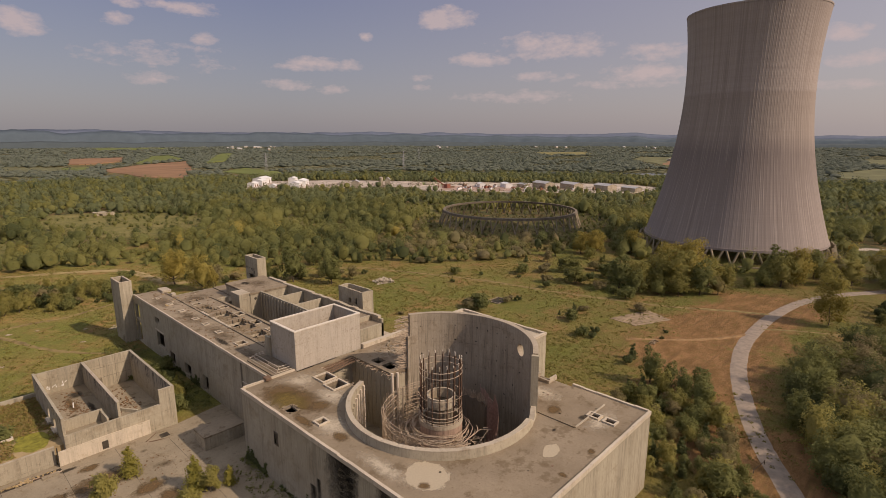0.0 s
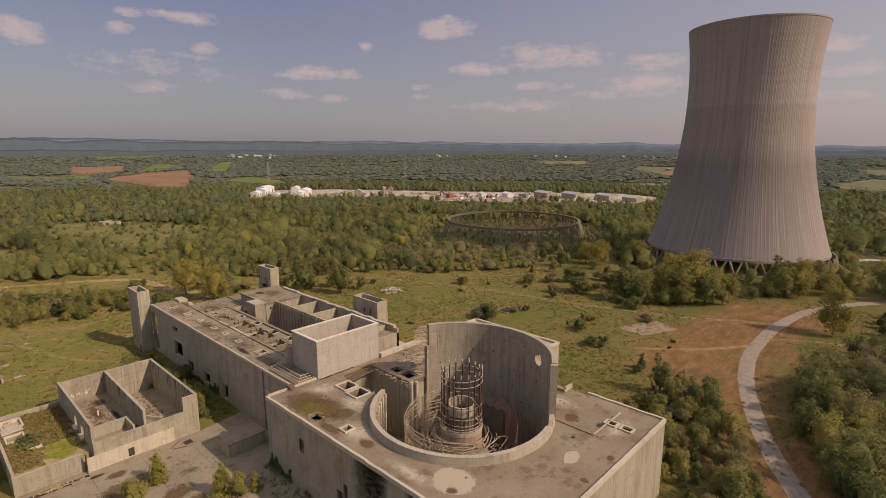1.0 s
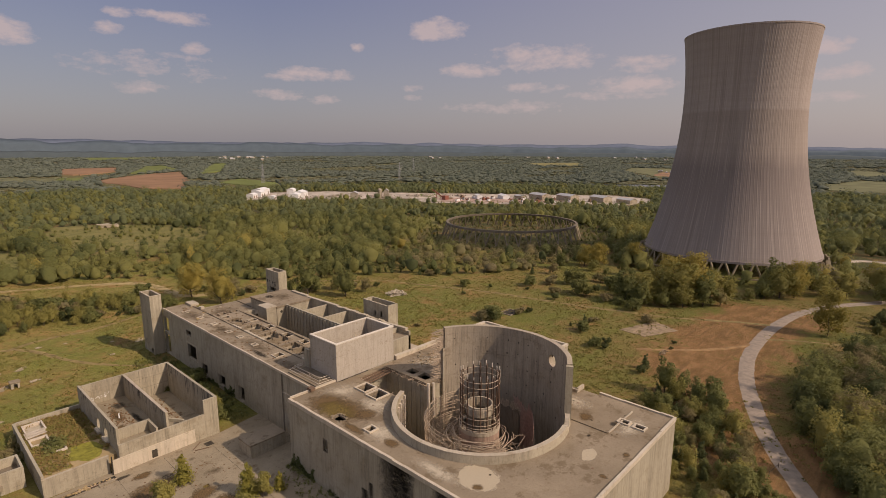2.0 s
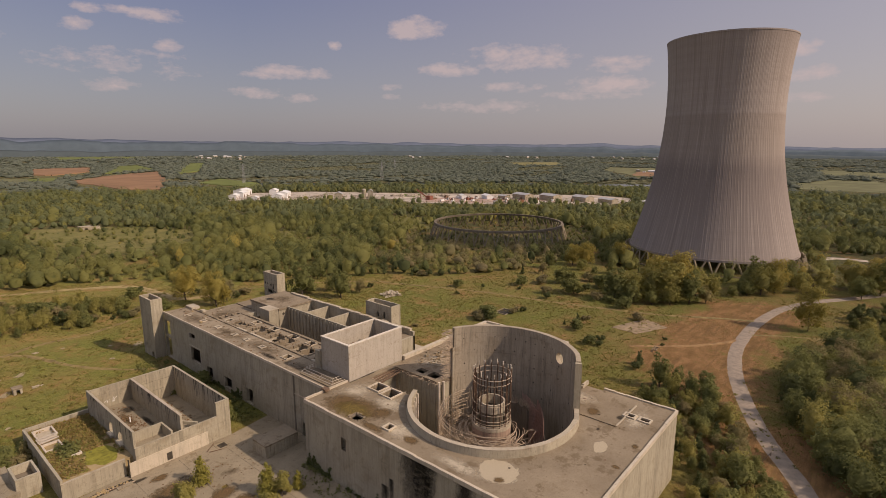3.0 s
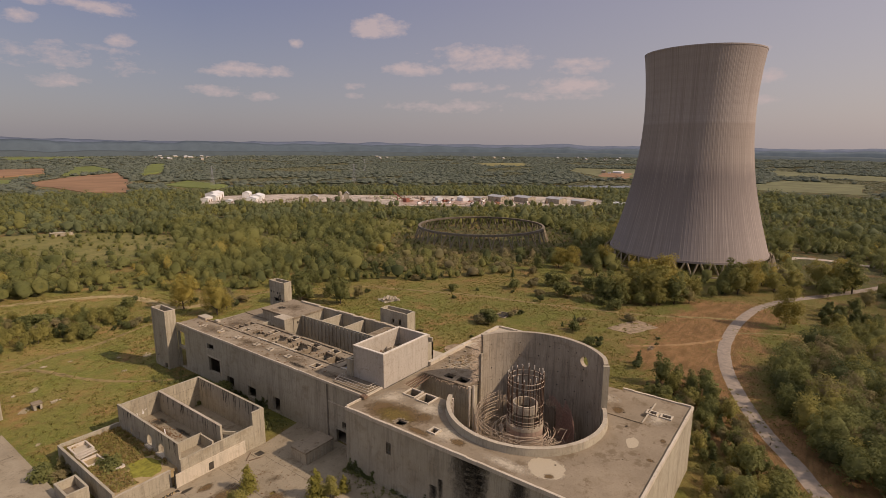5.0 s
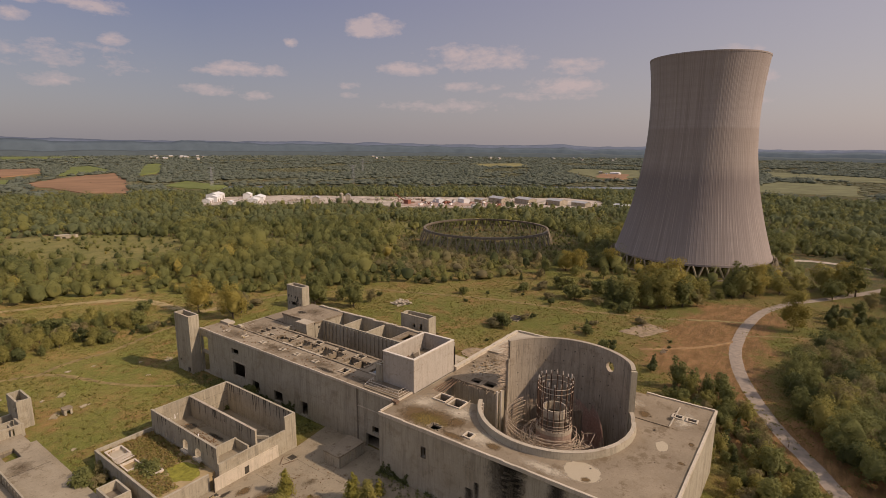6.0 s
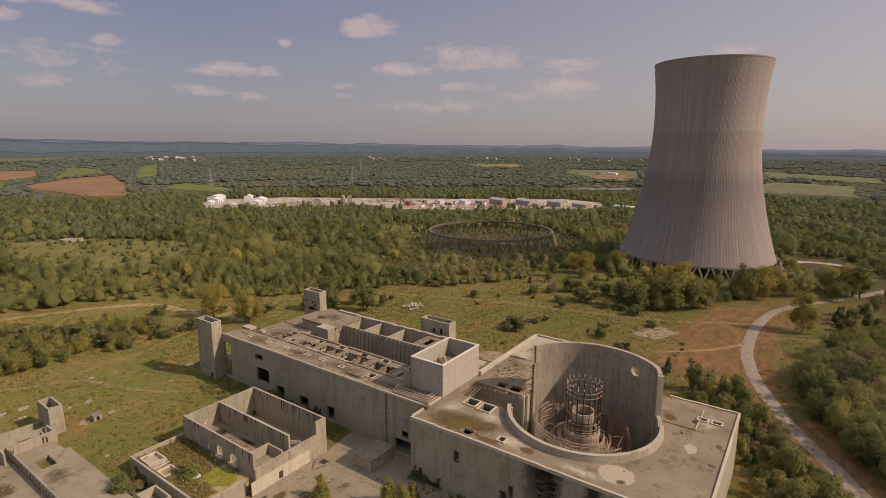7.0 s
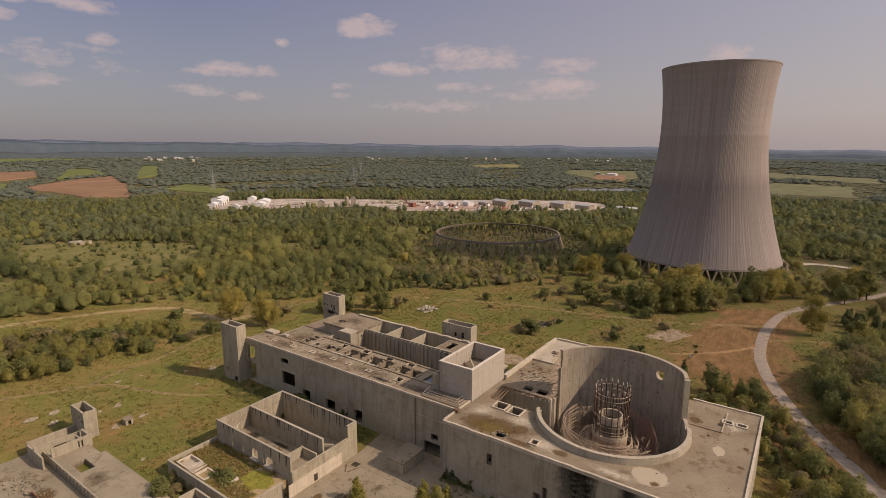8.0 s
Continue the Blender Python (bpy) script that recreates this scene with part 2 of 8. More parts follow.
GRAVEL = plain("limestone gravel", (0.46, 0.385, 0.31), 0.95, 0, 0.45, 0.06)
ROADM = plain("packed road gravel", (0.305, 0.246, 0.192), 0.95, 0, 0.2, 0.5)
FIELD_RED = plain("ploughed red soil", (0.275, 0.158, 0.085), 0.95, 0, 0.22, 0.012)
FIELD_GREEN = plain("young green crop", (0.15, 0.17, 0.045), 0.95, 0, 0.2, 0.012)
def meadow_grass():
    m, t, b, g = material("rough meadow grass", 0.97)
    p = g.outputs["Position"]
    big, mid, small = noisen(t, p, 0.02, 5, 0.6), noisen(t, p, 0.09, 6, 0.7), noisen(t, p, 0.5, 5, 0.7)
    c = mixc(t, ramp(t, big, 0.38, 0.62), (0.188, 0.172, 0.050), (0.250, 0.205, 0.074))
    c = mixc(t, mathn(t, "MULTIPLY", ramp(t, mid, 0.5, 0.62), 0.7), c, (0.120, 0.125, 0.034))
    c = mixc(t, mathn(t, "MULTIPLY", ramp(t, small, 0.5, 0.64), 0.5), c, (0.105, 0.106, 0.034))
    link(t, c, b.inputs["Base Color"])
    bump(t, b, small, 0.8, 0.6)
    return m


GRASS = meadow_grass()
FIELD_PALE = plain("pale hay meadow", (0.156, 0.152, 0.072), 0.95, 0, 0.3, 0.02)
FIELD_DRY = plain("dry meadow grass", (0.225, 0.195, 0.075), 0.95, 0, 0.35, 0.05)
EARTH = plain("bare red-brown earth", (0.315, 0.190, 0.088), 0.95, 0, 0.35, 0.3)
SANDY = plain("trodden pale sand", (0.330, 0.250, 0.118), 0.95, 0, 0.36, 0.25)
TRACK = plain("worn sandy grass", (0.238, 0.176, 0.074), 0.95, 0, 0.4, 0.3)
PAD = plain("worn concrete pad", (0.30, 0.222, 0.140), 0.95, 0, 0.4, 0.35)
SOIL = plain("bare sandy soil", (0.38, 0.28, 0.145), 0.95, 0, 0.25, 0.25)
MOSS = plain("bright moss and weeds", (0.235, 0.215, 0.036), 0.95, 0, 0.35, 0.8)
STAINM = stain_material("algae stained puddle bed", (0.165, 0.105, 0.048))
# mould, stains and joints; also the painted shade of holes and openings
DARK_STAIN_HOLE = plain("black mould and painted hole shade", (0.060, 0.050, 0.037), 0.9, 0, 0.5, 0.5)
SOFTSTAIN = stain_material("faint brown roof stain", (0.15, 0.105, 0.06), edge=0.9, dense=0.6, grow=1.8)
MOULD = stain_material("spreading black mould and painted hole shade", (0.055, 0.045, 0.033), dense=0.75)
BAREPATCH = stain_material("crushed concrete in grass", (0.42, 0.34, 0.21), edge=0.3, grow=1.6, dense=0.8)
RUN = stain_material("black mould and painted hole shade streak", (0.050, 0.042, 0.030), flat=False, edge=0.75, dense=0.85, grow=1.3)
ALGAE = stain_material("yellow green moss", (0.205, 0.145, 0.042), dense=0.7)
SCREED = stain_material("pale repaired screed", (0.53, 0.44, 0.31), edge=0.14, grow=0.6, grit=0.15, dense=0.85, vary=0.08)
DUST = stain_material("pale cement dust", (0.60, 0.51, 0.375), edge=0.8, dense=0.8, grow=1.4, grit=0.7, vary=0.12)
WHITERIM = concrete("near-white coping", (0.74, 0.67, 0.56), (0.60, 0.53, 0.43), streak=0.3, blotch=0.2, grime=0.3)
LIGHTPATCH = plain("pale repaired screed", (0.58, 0.50, 0.40), 0.9, 0, 0.12, 0.6)
WATER = plain("river water", (0.05, 0.06, 0.06), 0.12, 0, 0.1, 0.02)
BARK = plain("bark", (0.12, 0.09, 0.065), 0.95, 0, 0.3, 4.0)
LEAF = leafy("green foliage", (0.140, 0.155, 0.050), (0.212, 0.218, 0.070), (0.270, 0.264, 0.090))
LEAF_DARK = leafy("dark cedar foliage", (0.090, 0.106, 0.038), (0.132, 0.146, 0.052), (0.175, 0.185, 0.066), goldness=0.0)
LEAF_GOLD = leafy("golden autumn foliage", (0.330, 0.262, 0.060), (0.420, 0.325, 0.074), (0.370, 0.320, 0.090), goldness=0.05)
LEAF_DRY = leafy("brown thinning foliage", (0.250, 0.205, 0.105), (0.320, 0.245, 0.125), (0.270, 0.250, 0.095))
# mid and far foliage is greyer and bluer: distance haze put into the colour
LEAF_MID = leafy("mixed foliage of the bottom land, slight haze tint", (0.128, 0.150, 0.066), (0.180, 0.198, 0.086), (0.222, 0.234, 0.104), goldness=0.14)
LEAF_FAR_HAZE = leafy("far mixed foliage with haze tint", (0.152, 0.178, 0.132), (0.198, 0.220, 0.160), (0.232, 0.246, 0.176), goldness=0.05)


def tower_concrete():
    """Weathered tower shell: paler upper lifts, a warm middle band, darker foot, long fine run marks."""
    m, t, b, g = material("tower concrete", 0.93)
    p = g.outputs["Position"]
    s3 = t.nodes.new("ShaderNodeSeparateXYZ")
    link(t, p, s3.inputs[0])
    z = mathn(t, "ADD", s3.outputs[2], mathn(t, "MULTIPLY", mathn(t, "SUBTRACT", noisen(t, p, 0.03, 3), 0.5), 1.6))
    c = mixc(t, ramp(t, z, 10, 66), (0.322, 0.268, 0.238), (0.232, 0.190, 0.172))
    c = mixc(t, ramp(t, z, 70, 82), c, (0.345, 0.284, 0.244))
    c = mixc(t, ramp(t, z, 107.0, 109.0), c, (0.405, 0.340, 0.302))
    c = mixc(t, mathn(t, "MULTIPLY", ramp(t, z, 120, 158), 0.5), c, (0.372, 0.306, 0.272))
    big = noisen(t, p, 0.03, 4, 0.6)
    c = mixc(t, mathn(t, "MULTIPLY", ramp(t, big, 0.35, 0.7), 0.25), c, (0.30, 0.25, 0.215))
    # marks that follow the shell's meridians
    ang = mathn(t, "ARCTAN2", mathn(t, "SUBTRACT", s3.outputs[1], 35.0), mathn(t, "SUBTRACT", s3.outputs[0], 336.0))
    cv = t.nodes.new("ShaderNodeCombineXYZ")
    link(t, mathn(t, "MULTIPLY", ang, 42.0), cv.inputs[0])
    link(t, mathn(t, "MULTIPLY", s3.outputs[2], 0.012), cv.inputs[2])
    run = noisen(t, cv.outputs[0], 0.45, 5, 0.62)
    fine = noisen(t, cv.outputs[0], 1.5, 3, 0.6)
    c = mixc(t, mathn(t, "MULTIPLY", ramp(t, run, 0.52, 0.66), 0.45), c, (0.215, 0.175, 0.148))
    c = mixc(t, mathn(t, "MULTIPLY", ramp(t, fine, 0.52, 0.68), 0.27), c, (0.20, 0.163, 0.138))
    c = mixc(t, mathn(t, "MULTIPLY", ramp(t, fine, 0.48, 0.32), 0.36), c, (0.56, 0.48, 0.41))
    lift = mathn(t, "FRACT", mathn(t, "DIVIDE", s3.outputs[2], 1.6))
    c = mixc(t, mathn(t, "MULTIPLY", ramp(t, lift, 0.16, 0.0), 0.14), c, (0.16, 0.13, 0.11))
    slab = noisen(t, p, 1.0, 3, 0.5, (0.02, 0.02, 0.30))
    c = mixc(t, mathn(t, "MULTIPLY", ramp(t, slab, 0.45, 0.65), 0.16), c, (0.25, 0.205, 0.175))
    link(t, c, b.inputs["Base Color"])
    bump(t, b, noisen(t, p, 0.6, 3, 0.5), 0.12, 0.15)
    return m


TOWERC = tower_concrete()


def ground_material():
    m, t, b, g = material("rough pasture", 0.97)
    b.inputs["Diffuse Roughness"].default_value = 0.6
    p = g.outputs["Position"]
    big = noisen(t, p, 0.012, 6, 0.62)
    mid = noisen(t, p, 0.055, 7, 0.68)
    small = noisen(t, p, 0.34, 7, 0.72)
    tuft = noisen(t, p, 1.6, 5, 0.75)
    c = mixc(t, ramp(t, big, 0.40, 0.58), (0.140, 0.150, 0.030), (0.222, 0.172, 0.050))
    c = mixc(t, mathn(t, "MULTIPLY", ramp(t, mid, 0.50, 0.60), 0.62), c, (0.236, 0.183, 0.054))
    c = mixc(t, mathn(t, "MULTIPLY", ramp(t, mid, 0.46, 0.38), 0.85), c, (0.163, 0.171, 0.031))
    c = mixc(t, mathn(t, "MULTIPLY", ramp(t, small, 0.52, 0.64), 0.7), c, (0.088, 0.095, 0.022))
    c = mixc(t, mathn(t, "MULTIPLY", ramp(t, small, 0.46, 0.36), 0.6), c, (0.264, 0.216, 0.069))
    c = mixc(t, mathn(t, "MULTIPLY", ramp(t, tuft, 0.50, 0.64), 0.75), c, (0.233, 0.198, 0.060))
    c = mixc(t, mathn(t, "MULTIPLY", ramp(t, tuft, 0.46, 0.34), 0.65), c, (0.075, 0.077, 0.019))
    # darker ground of the woods beyond the site
    off = t.nodes.new("ShaderNodeVectorMath")
    off.operation = "DISTANCE"
    link(t, p, off.inputs[0])
    off.inputs[1].default_value = (20, 60, 0)
    floor_ = ramp(t, mathn(t, "ADD", off.outputs["Value"], mathn(t, "MULTIPLY", mid, 120.0)), 330, 420)
    c = mixc(t, mathn(t, "MULTIPLY", floor_, 0.85), c, mixc(t, ramp(t, small, 0.4, 0.6), (0.062, 0.066, 0.026), (0.105, 0.098, 0.042)))
    # worn bare earth by the road
    bare = 0.0
    for cx, cy, r in ((148, -15, 31), (113, -15, 31), (176, -14, 28), (201, -18, 28), (92, -22, 24), (60, -50, 26), (52, -62, 24)):
        mp = t.nodes.new("ShaderNodeMapping")
        mp.inputs["Location"].default_value = (-cx / r, -cy / r, 0)
        mp.inputs["Scale"].default_value = (1 / r, 1 / r, 0)
        link(t, p, mp.inputs["Vector"])
        ln = t.nodes.new("ShaderNodeVectorMath")
        ln.operation = "LENGTH"
        link(t, mp.outputs[0], ln.inputs[0])
        bare = mathn(t, "MAXIMUM", bare, mathn(t, "SUBTRACT", 1.0, ln.outputs["Value"]))
    bare = mathn(t, "ADD", bare, mathn(t, "MULTIPLY", mathn(t, "SUBTRACT", mid, 0.5), 1.5))
    bare = mathn(t, "ADD", bare, mathn(t, "MULTIPLY", mathn(t, "SUBTRACT", small, 0.5), 0.8))
    ruts = noisen(t, p, 1.0, 6, 0.7, (0.10, 0.22, 0.1))
    earth = mixc(t, ramp(t, ruts, 0.40, 0.62), (0.228, 0.124, 0.048), (0.378, 0.203, 0.088))
    earth = mixc(t, mathn(t, "MULTIPLY", ramp(t, small, 0.46, 0.34), 0.6), earth, (0.205, 0.160, 0.045))
    wheel = noisen(t, p, 1.0, 4, 0.6, (0.035, 0.42, 0.1))
    earth = mixc(t, mathn(t, "MULTIPLY", ramp(t, wheel, 0.54, 0.62), 0.55), earth, (0.190, 0.105, 0.046))
    c = mixc(t, mathn(t, "MULTIPLY", ramp(t, bare, 0.0, 0.36), 0.92), c, earth)
    link(t, c, b.inputs["Base Color"])
    bump(t, b, mathn(t, "ADD", small, tuft), 0.8, 0.7)
    return m


GROUND = ground_material()


# distance haze is painted: a blue-grey base colour plus a slight glow
def hazed_hill_material(name, col):
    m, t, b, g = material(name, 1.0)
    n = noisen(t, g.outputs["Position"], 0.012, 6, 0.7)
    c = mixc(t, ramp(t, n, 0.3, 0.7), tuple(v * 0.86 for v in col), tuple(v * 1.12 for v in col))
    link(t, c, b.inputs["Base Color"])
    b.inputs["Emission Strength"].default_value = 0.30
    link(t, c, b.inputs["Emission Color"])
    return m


# ---- building helpers ----
ORIGIN = {}


def thing(name, at, label, category, group="", kind=""):
    ob = new(name)
    ob.empty_display_size = 0.5
    ob.location = at
    ORIGIN[ob] = Vector(at)
    return tagged(ob, label, category, group, kind)


class Geo:
    """Collects corners and faces of one mesh."""

    def __init__(self):
        self.v, self.f = [], []

    def face(self, pts):
        i = len(self.v)
        self.v += [tuple(p) for p in pts]
        self.f.append(tuple(range(i, i + len(pts))))

    def box(self, x0, x1, y0, y1, z0, z1):
        i = len(self.v)
        self.v += [(x, y, z) for z in (z0, z1) for y in (y0, y1) for x in (x0, x1)]
        self.f += [tuple(i + k for k in q) for q in ((0, 2, 3, 1), (4, 5, 7, 6), (0, 1, 5, 4), (2, 6, 7, 3), (0, 4, 6, 2), (1, 3, 7, 5))]
        return self

    def bar(self, a, b, r, n=5):
        a, b = Vector(a), Vector(b)
        d = (b - a).normalized()
        u = d.orthogonal().normalized()
        w = d.cross(u)
        i = len(self.v)
        for c in (a, b):
            self.v += [tuple(c + (u * math.cos(k * math.tau / n) + w * math.sin(k * math.tau / n)) * r) for k in range(n)]
        self.f += [(i + k, i + (k + 1) % n, i + n + (k + 1) % n, i + n + k) for k in range(n)]
        self.f += [tuple(i + k for k in range(n))[::-1], tuple(i + n + k for k in range(n))]
        return self

    def beam(self, a, b, w, h):
        """A square bar between two places."""
        a, b = Vector(a), Vector(b)
        d = (b - a).normalized()
        s = d.cross(Vector((0, 0, 1)))
        s = (Vector((1, 0, 0)) if s.length < 1e-3 else s.normalized()) * w / 2
        u = s.cross(d).normalized() * h / 2
        i = len(self.v)
        self.v += [tuple(c + s * p + u * q) for c in (a, b) for p, q in ((-1, -1), (1, -1), (1, 1), (-1, 1))]
        self.f += [tuple(i + k for k in q) for q in ((3, 2, 1, 0), (4, 5, 6, 7), (0, 1, 5, 4), (1, 2, 6, 5), (2, 3, 7, 6), (3, 0, 4, 7))]
        return self

    def slab(self, axis, at, thick, u0, u1, v0, v1, holes=(), rough=0.0, step=0.0):
        """A plate across axis from at to at+thick, with rectangular holes (u0, u1, v0, v1). rough: how far its edges are broken."""
        us = sorted({u0, u1, *[h[0] for h in holes], *[h[1] for h in holes]})
        vs = sorted({v0, v1, *[h[2] for h in holes], *[h[3] for h in holes]})
        if step:
            us = sorted({*us, *[u0 + (u1 - u0) * k / max(1, int((u1 - u0) / step)) for k in range(max(1, int((u1 - u0) / step)))]})
        us, vs = [u for u in us if u0 <= u <= u1], [v for v in vs if v0 <= v <= v1]
        jit = {}

        def place(i, j, k):
            u, v = us[i], vs[j]
            if rough and 0 <= i:
                if (i, j) not in jit:
                    jit[(i, j)] = (random.uniform(-rough, rough), random.uniform(-rough, rough))
                top = j == len(vs) - 1
                v += jit[(i, j)][1] if top else 0
            w = at + thick * k
            return {"x": (w, u, v), "y": (u, w, v), "z": (u, v, w)}[axis]

        def full(i, j):
            if not (0 <= i < len(us) - 1 and 0 <= j < len(vs) - 1):
                return False
            cu, cv = (us[i] + us[i + 1]) / 2, (vs[j] + vs[j + 1]) / 2
            return not any(h[0] < cu < h[1] and h[2] < cv < h[3] for h in holes)

        for i in range(len(us) - 1):
            for j in range(len(vs) - 1):
                if not full(i, j):
                    continue
                q = [(i, j), (i + 1, j), (i + 1, j + 1), (i, j + 1)]
                self.face([place(*c, 0) for c in q][::-1])
                self.face([place(*c, 1) for c in q])
                for di, dj, e in ((0, -1, (0, 1)), (1, 0, (1, 2)), (0, 1, (2, 3)), (-1, 0, (3, 0))):
                    if not full(i + di, j + dj):
                        c0, c1 = q[e[0]], q[e[1]]
                        self.face([place(*c0, 0), place(*c1, 0), place(*c1, 1), place(*c0, 1)])
        return self


def build(name, geo, mat, parent=None, label="", smooth=False):
    """Links a Geo (places in the world) as one mesh, under parent where one is given."""
    o = ORIGIN.get(parent, Vector((0, 0, 0)))
    me = bpy.data.meshes.new(name)
    me.from_pydata([(x - o.x, y - o.y, z - o.z) for x, y, z in geo.v], [], geo.f)
    me.materials.append(mat)
    if smooth:
        for p in me.polygons:
            p.use_smooth = True
    ob = new(name, me)
    if parent:
        ob.parent = parent
        ORIGIN[ob] = o
    if label:
        ob["label"] = label
    bm = bmesh.new()
    bm.from_mesh(me)
    bmesh.ops.remove_doubles(bm, verts=bm.verts, dist=0.0005)
    bmesh.ops.recalc_face_normals(bm, faces=bm.faces)
    bm.to_mesh(me)
    bm.free()
    return ob


def shared(name, me, parent, m, label=""):
    """Another object on a mesh, as a part of parent, at the pose m under it."""
    ob = new(name, me)
    ob.parent = parent
    ob.matrix_basis = m
    if label:
        ob["label"] = label
    return ob


def quads(name, corners, mat, parent=None, cores=None, tint=None):
    """One mesh from an array of leaves, n x corners x (place, normal), and of three-cornered faces of the crowns' hearts (verts, faces)."""
    n, w = corners.shape[:2]
    both = np.ascontiguousarray(corners, dtype=np.float32).reshape(-1, 6)
    co, nr = both[:, :3], both[:, 3:]
    idx = np.arange(n * w, dtype=np.int32)
    start = np.arange(0, n * w, w, dtype=np.int32)
    if cores is not None:
        cv, cf = cores
        idx = np.concatenate([idx, (cf + n * w).astype(np.int32).ravel()])
        start = np.concatenate([start, n * w + np.arange(0, len(cf) * 3, 3, dtype=np.int32)])
        co, nr = np.concatenate([co, cv[:, :3].astype(np.float32)]), np.concatenate([nr, cv[:, 3:].astype(np.float32)])
    me = bpy.data.meshes.new(name)
    me.vertices.add(len(co))
    me.vertices.foreach_set("co", co.ravel())
    me.loops.add(len(idx))
    me.loops.foreach_set("vertex_index", idx)
    me.polygons.add(len(start))
    me.polygons.foreach_set("loop_start", start)
    me.update(calc_edges=True)
    me.polygons.foreach_set("use_smooth", np.ones(len(start), dtype=bool))
    me.normals_split_custom_set_from_vertices(nr.tolist())
    if tint is not None:
        me.attributes.new("tint", "FLOAT", "FACE").data.foreach_set("value", np.ascontiguousarray(tint, dtype=np.float32))
    me.materials.append(mat)
    ob = new(name, me)
    if parent:
        ob.parent = parent
    return ob


def ball(level):
    bm = bmesh.new()
    bmesh.ops.create_icosphere(bm, subdivisions=level, radius=1.0)
    v = np.array([p.co[:] for p in bm.verts])
    f = np.array([[p.index for p in q.verts] for q in bm.faces])
    bm.free()
    return v, f


BALLS = {k: ball(k) for k in (1, 2, 3)}


def hearts(lobes, level, gen, rough=0.22, scale=0.86, lift=0.5):
    """Lumpy solid hearts of a set of crown lobes, with their outward normals."""
    v, f = BALLS[level]
    lobes = np.asarray(lobes, dtype=float)
    m, n = len(lobes), len(v)
    k = scale * (1 + rough * gen.uniform(-1, 1, (m, n, 1)))
    vv = lobes[:, None, :3] + v[None] * lobes[:, None, 3:6] * k
    ff = f[None] + (np.arange(m) * n)[:, None, None]
    nn = v[None] / lobes[:, None, 3:6] * lobes[:, None, 3:4] + (0, 0, lift) + 0.35 * gen.normal(size=(m, n, 3))
    nn /= np.linalg.norm(nn, axis=2)[:, :, None]
    return np.concatenate([vv, nn], axis=2).reshape(-1, 6), ff.reshape(-1, 3)


def inside(poly, x, y):
    hit = False
    for (x0, y0), (x1, y1) in zip(poly, poly[1:] + poly[:1]):
        if (y0 > y) != (y1 > y) and x < (x1 - x0) * (y - y0) / (y1 - y0) + x0:
            hit = not hit
    return hit


def smooth(v):
    v = min(1.0, max(0.0, v))
    return v * v * (3 - 2 * v)


def terrain(x, y):
    """Height of the ground: a low platform under the plant, a rise to the left, flat bottom land beyond, rising far off."""
    z = 1.1 * smooth((95 - x - 0.2 * abs(y - 60)) / 60)
    rise = 1.9 * smooth((-36 - x) / 26) * smooth((y - 96) / 24)
    z += rise * (1 - smooth((166 - y) / 8) * (1 - smooth((x + 97) / 8)))
    r = math.hypot(x + 110, y + 55)
    z += 0.35 * noise.noise((x * 0.02, y * 0.02, 0)) * min(1, max(0, (r - 240) / 100))
    z += 4 * smooth((r - 1500) / 2500) * (1 + 1.4 * noise.noise((x * 0.0012, y * 0.0012, 3)))
    return z

# ---- ground and distance ----
def ground_sheet():
    near = list(np.arange(-320, 620, 6.0))
    out = []
    x = 620.0
    while x < 4700:
        out.append(x)
        x *= 1.05
    out.append(4800.0)
    low = []
    x = -330.0
    while x > -4700:
        low.append(x)
        x *= 1.12
    low.append(-4800.0)
    axis = sorted(low) + near + out
    n = len(axis)
    verts = [(x, y, terrain(x, y)) for y in axis for x in axis]
    faces = [(j * n + i, j * n + i + 1, (j + 1) * n + i + 1, (j + 1) * n + i) for j in range(n - 1) for i in range(n - 1)]
    me = bpy.data.meshes.new("ground")
    me.from_pydata(verts, [], faces)
    me.materials.append(GROUND)
    for p in me.polygons:
        p.use_smooth = True
    tagged(new("ground", me), "rough pasture, green and dry brown, with bare earth", "ground", kind="structure")


ground_sheet()


def ribbon(name, pts, width, mat, label, category, lift=0.05, wobble=0.25):
    """A road or track that follows the ground along a line of places."""
    pts = [Vector((*p, 0)) for p in pts]
    line = []
    for i in range(len(pts) - 1):
        p0, p1, p2, p3 = pts[max(i - 1, 0)], pts[i], pts[i + 1], pts[min(i + 2, len(pts) - 1)]
        for k in range(8):
            t = k / 8
            line.append(0.5 * (2 * p1 + (p2 - p0) * t + (2 * p0 - 5 * p1 + 4 * p2 - p3) * t * t + (3 * p1 - p0 - 3 * p2 + p3) * t ** 3))
    line.append(pts[-1])
    g = Geo()
    rows = []
    for i, p in enumerate(line):
        d = (line[min(i + 1, len(line) - 1)] - line[max(i - 1, 0)]).normalized()
        s = Vector((-d.y, d.x, 0))
        row = []
        for k in (-1, -0.5, 0, 0.5, 1):
            q = p + s * width / 2 * k * (1 + (random.uniform(-wobble, wobble) if abs(k) == 1 else 0))
            row.append((q.x, q.y, terrain(q.x, q.y) + lift + (0.05 if abs(k) < 0.9 else -0.12)))
        rows.append(row)
    for a, b in zip(rows, rows[1:]):
        for k in range(4):
            g.face([a[k], b[k], b[k + 1], a[k + 1]])
    ob = build(name, g, mat, smooth=True)
    return tagged(ob, label, category, kind="structure")


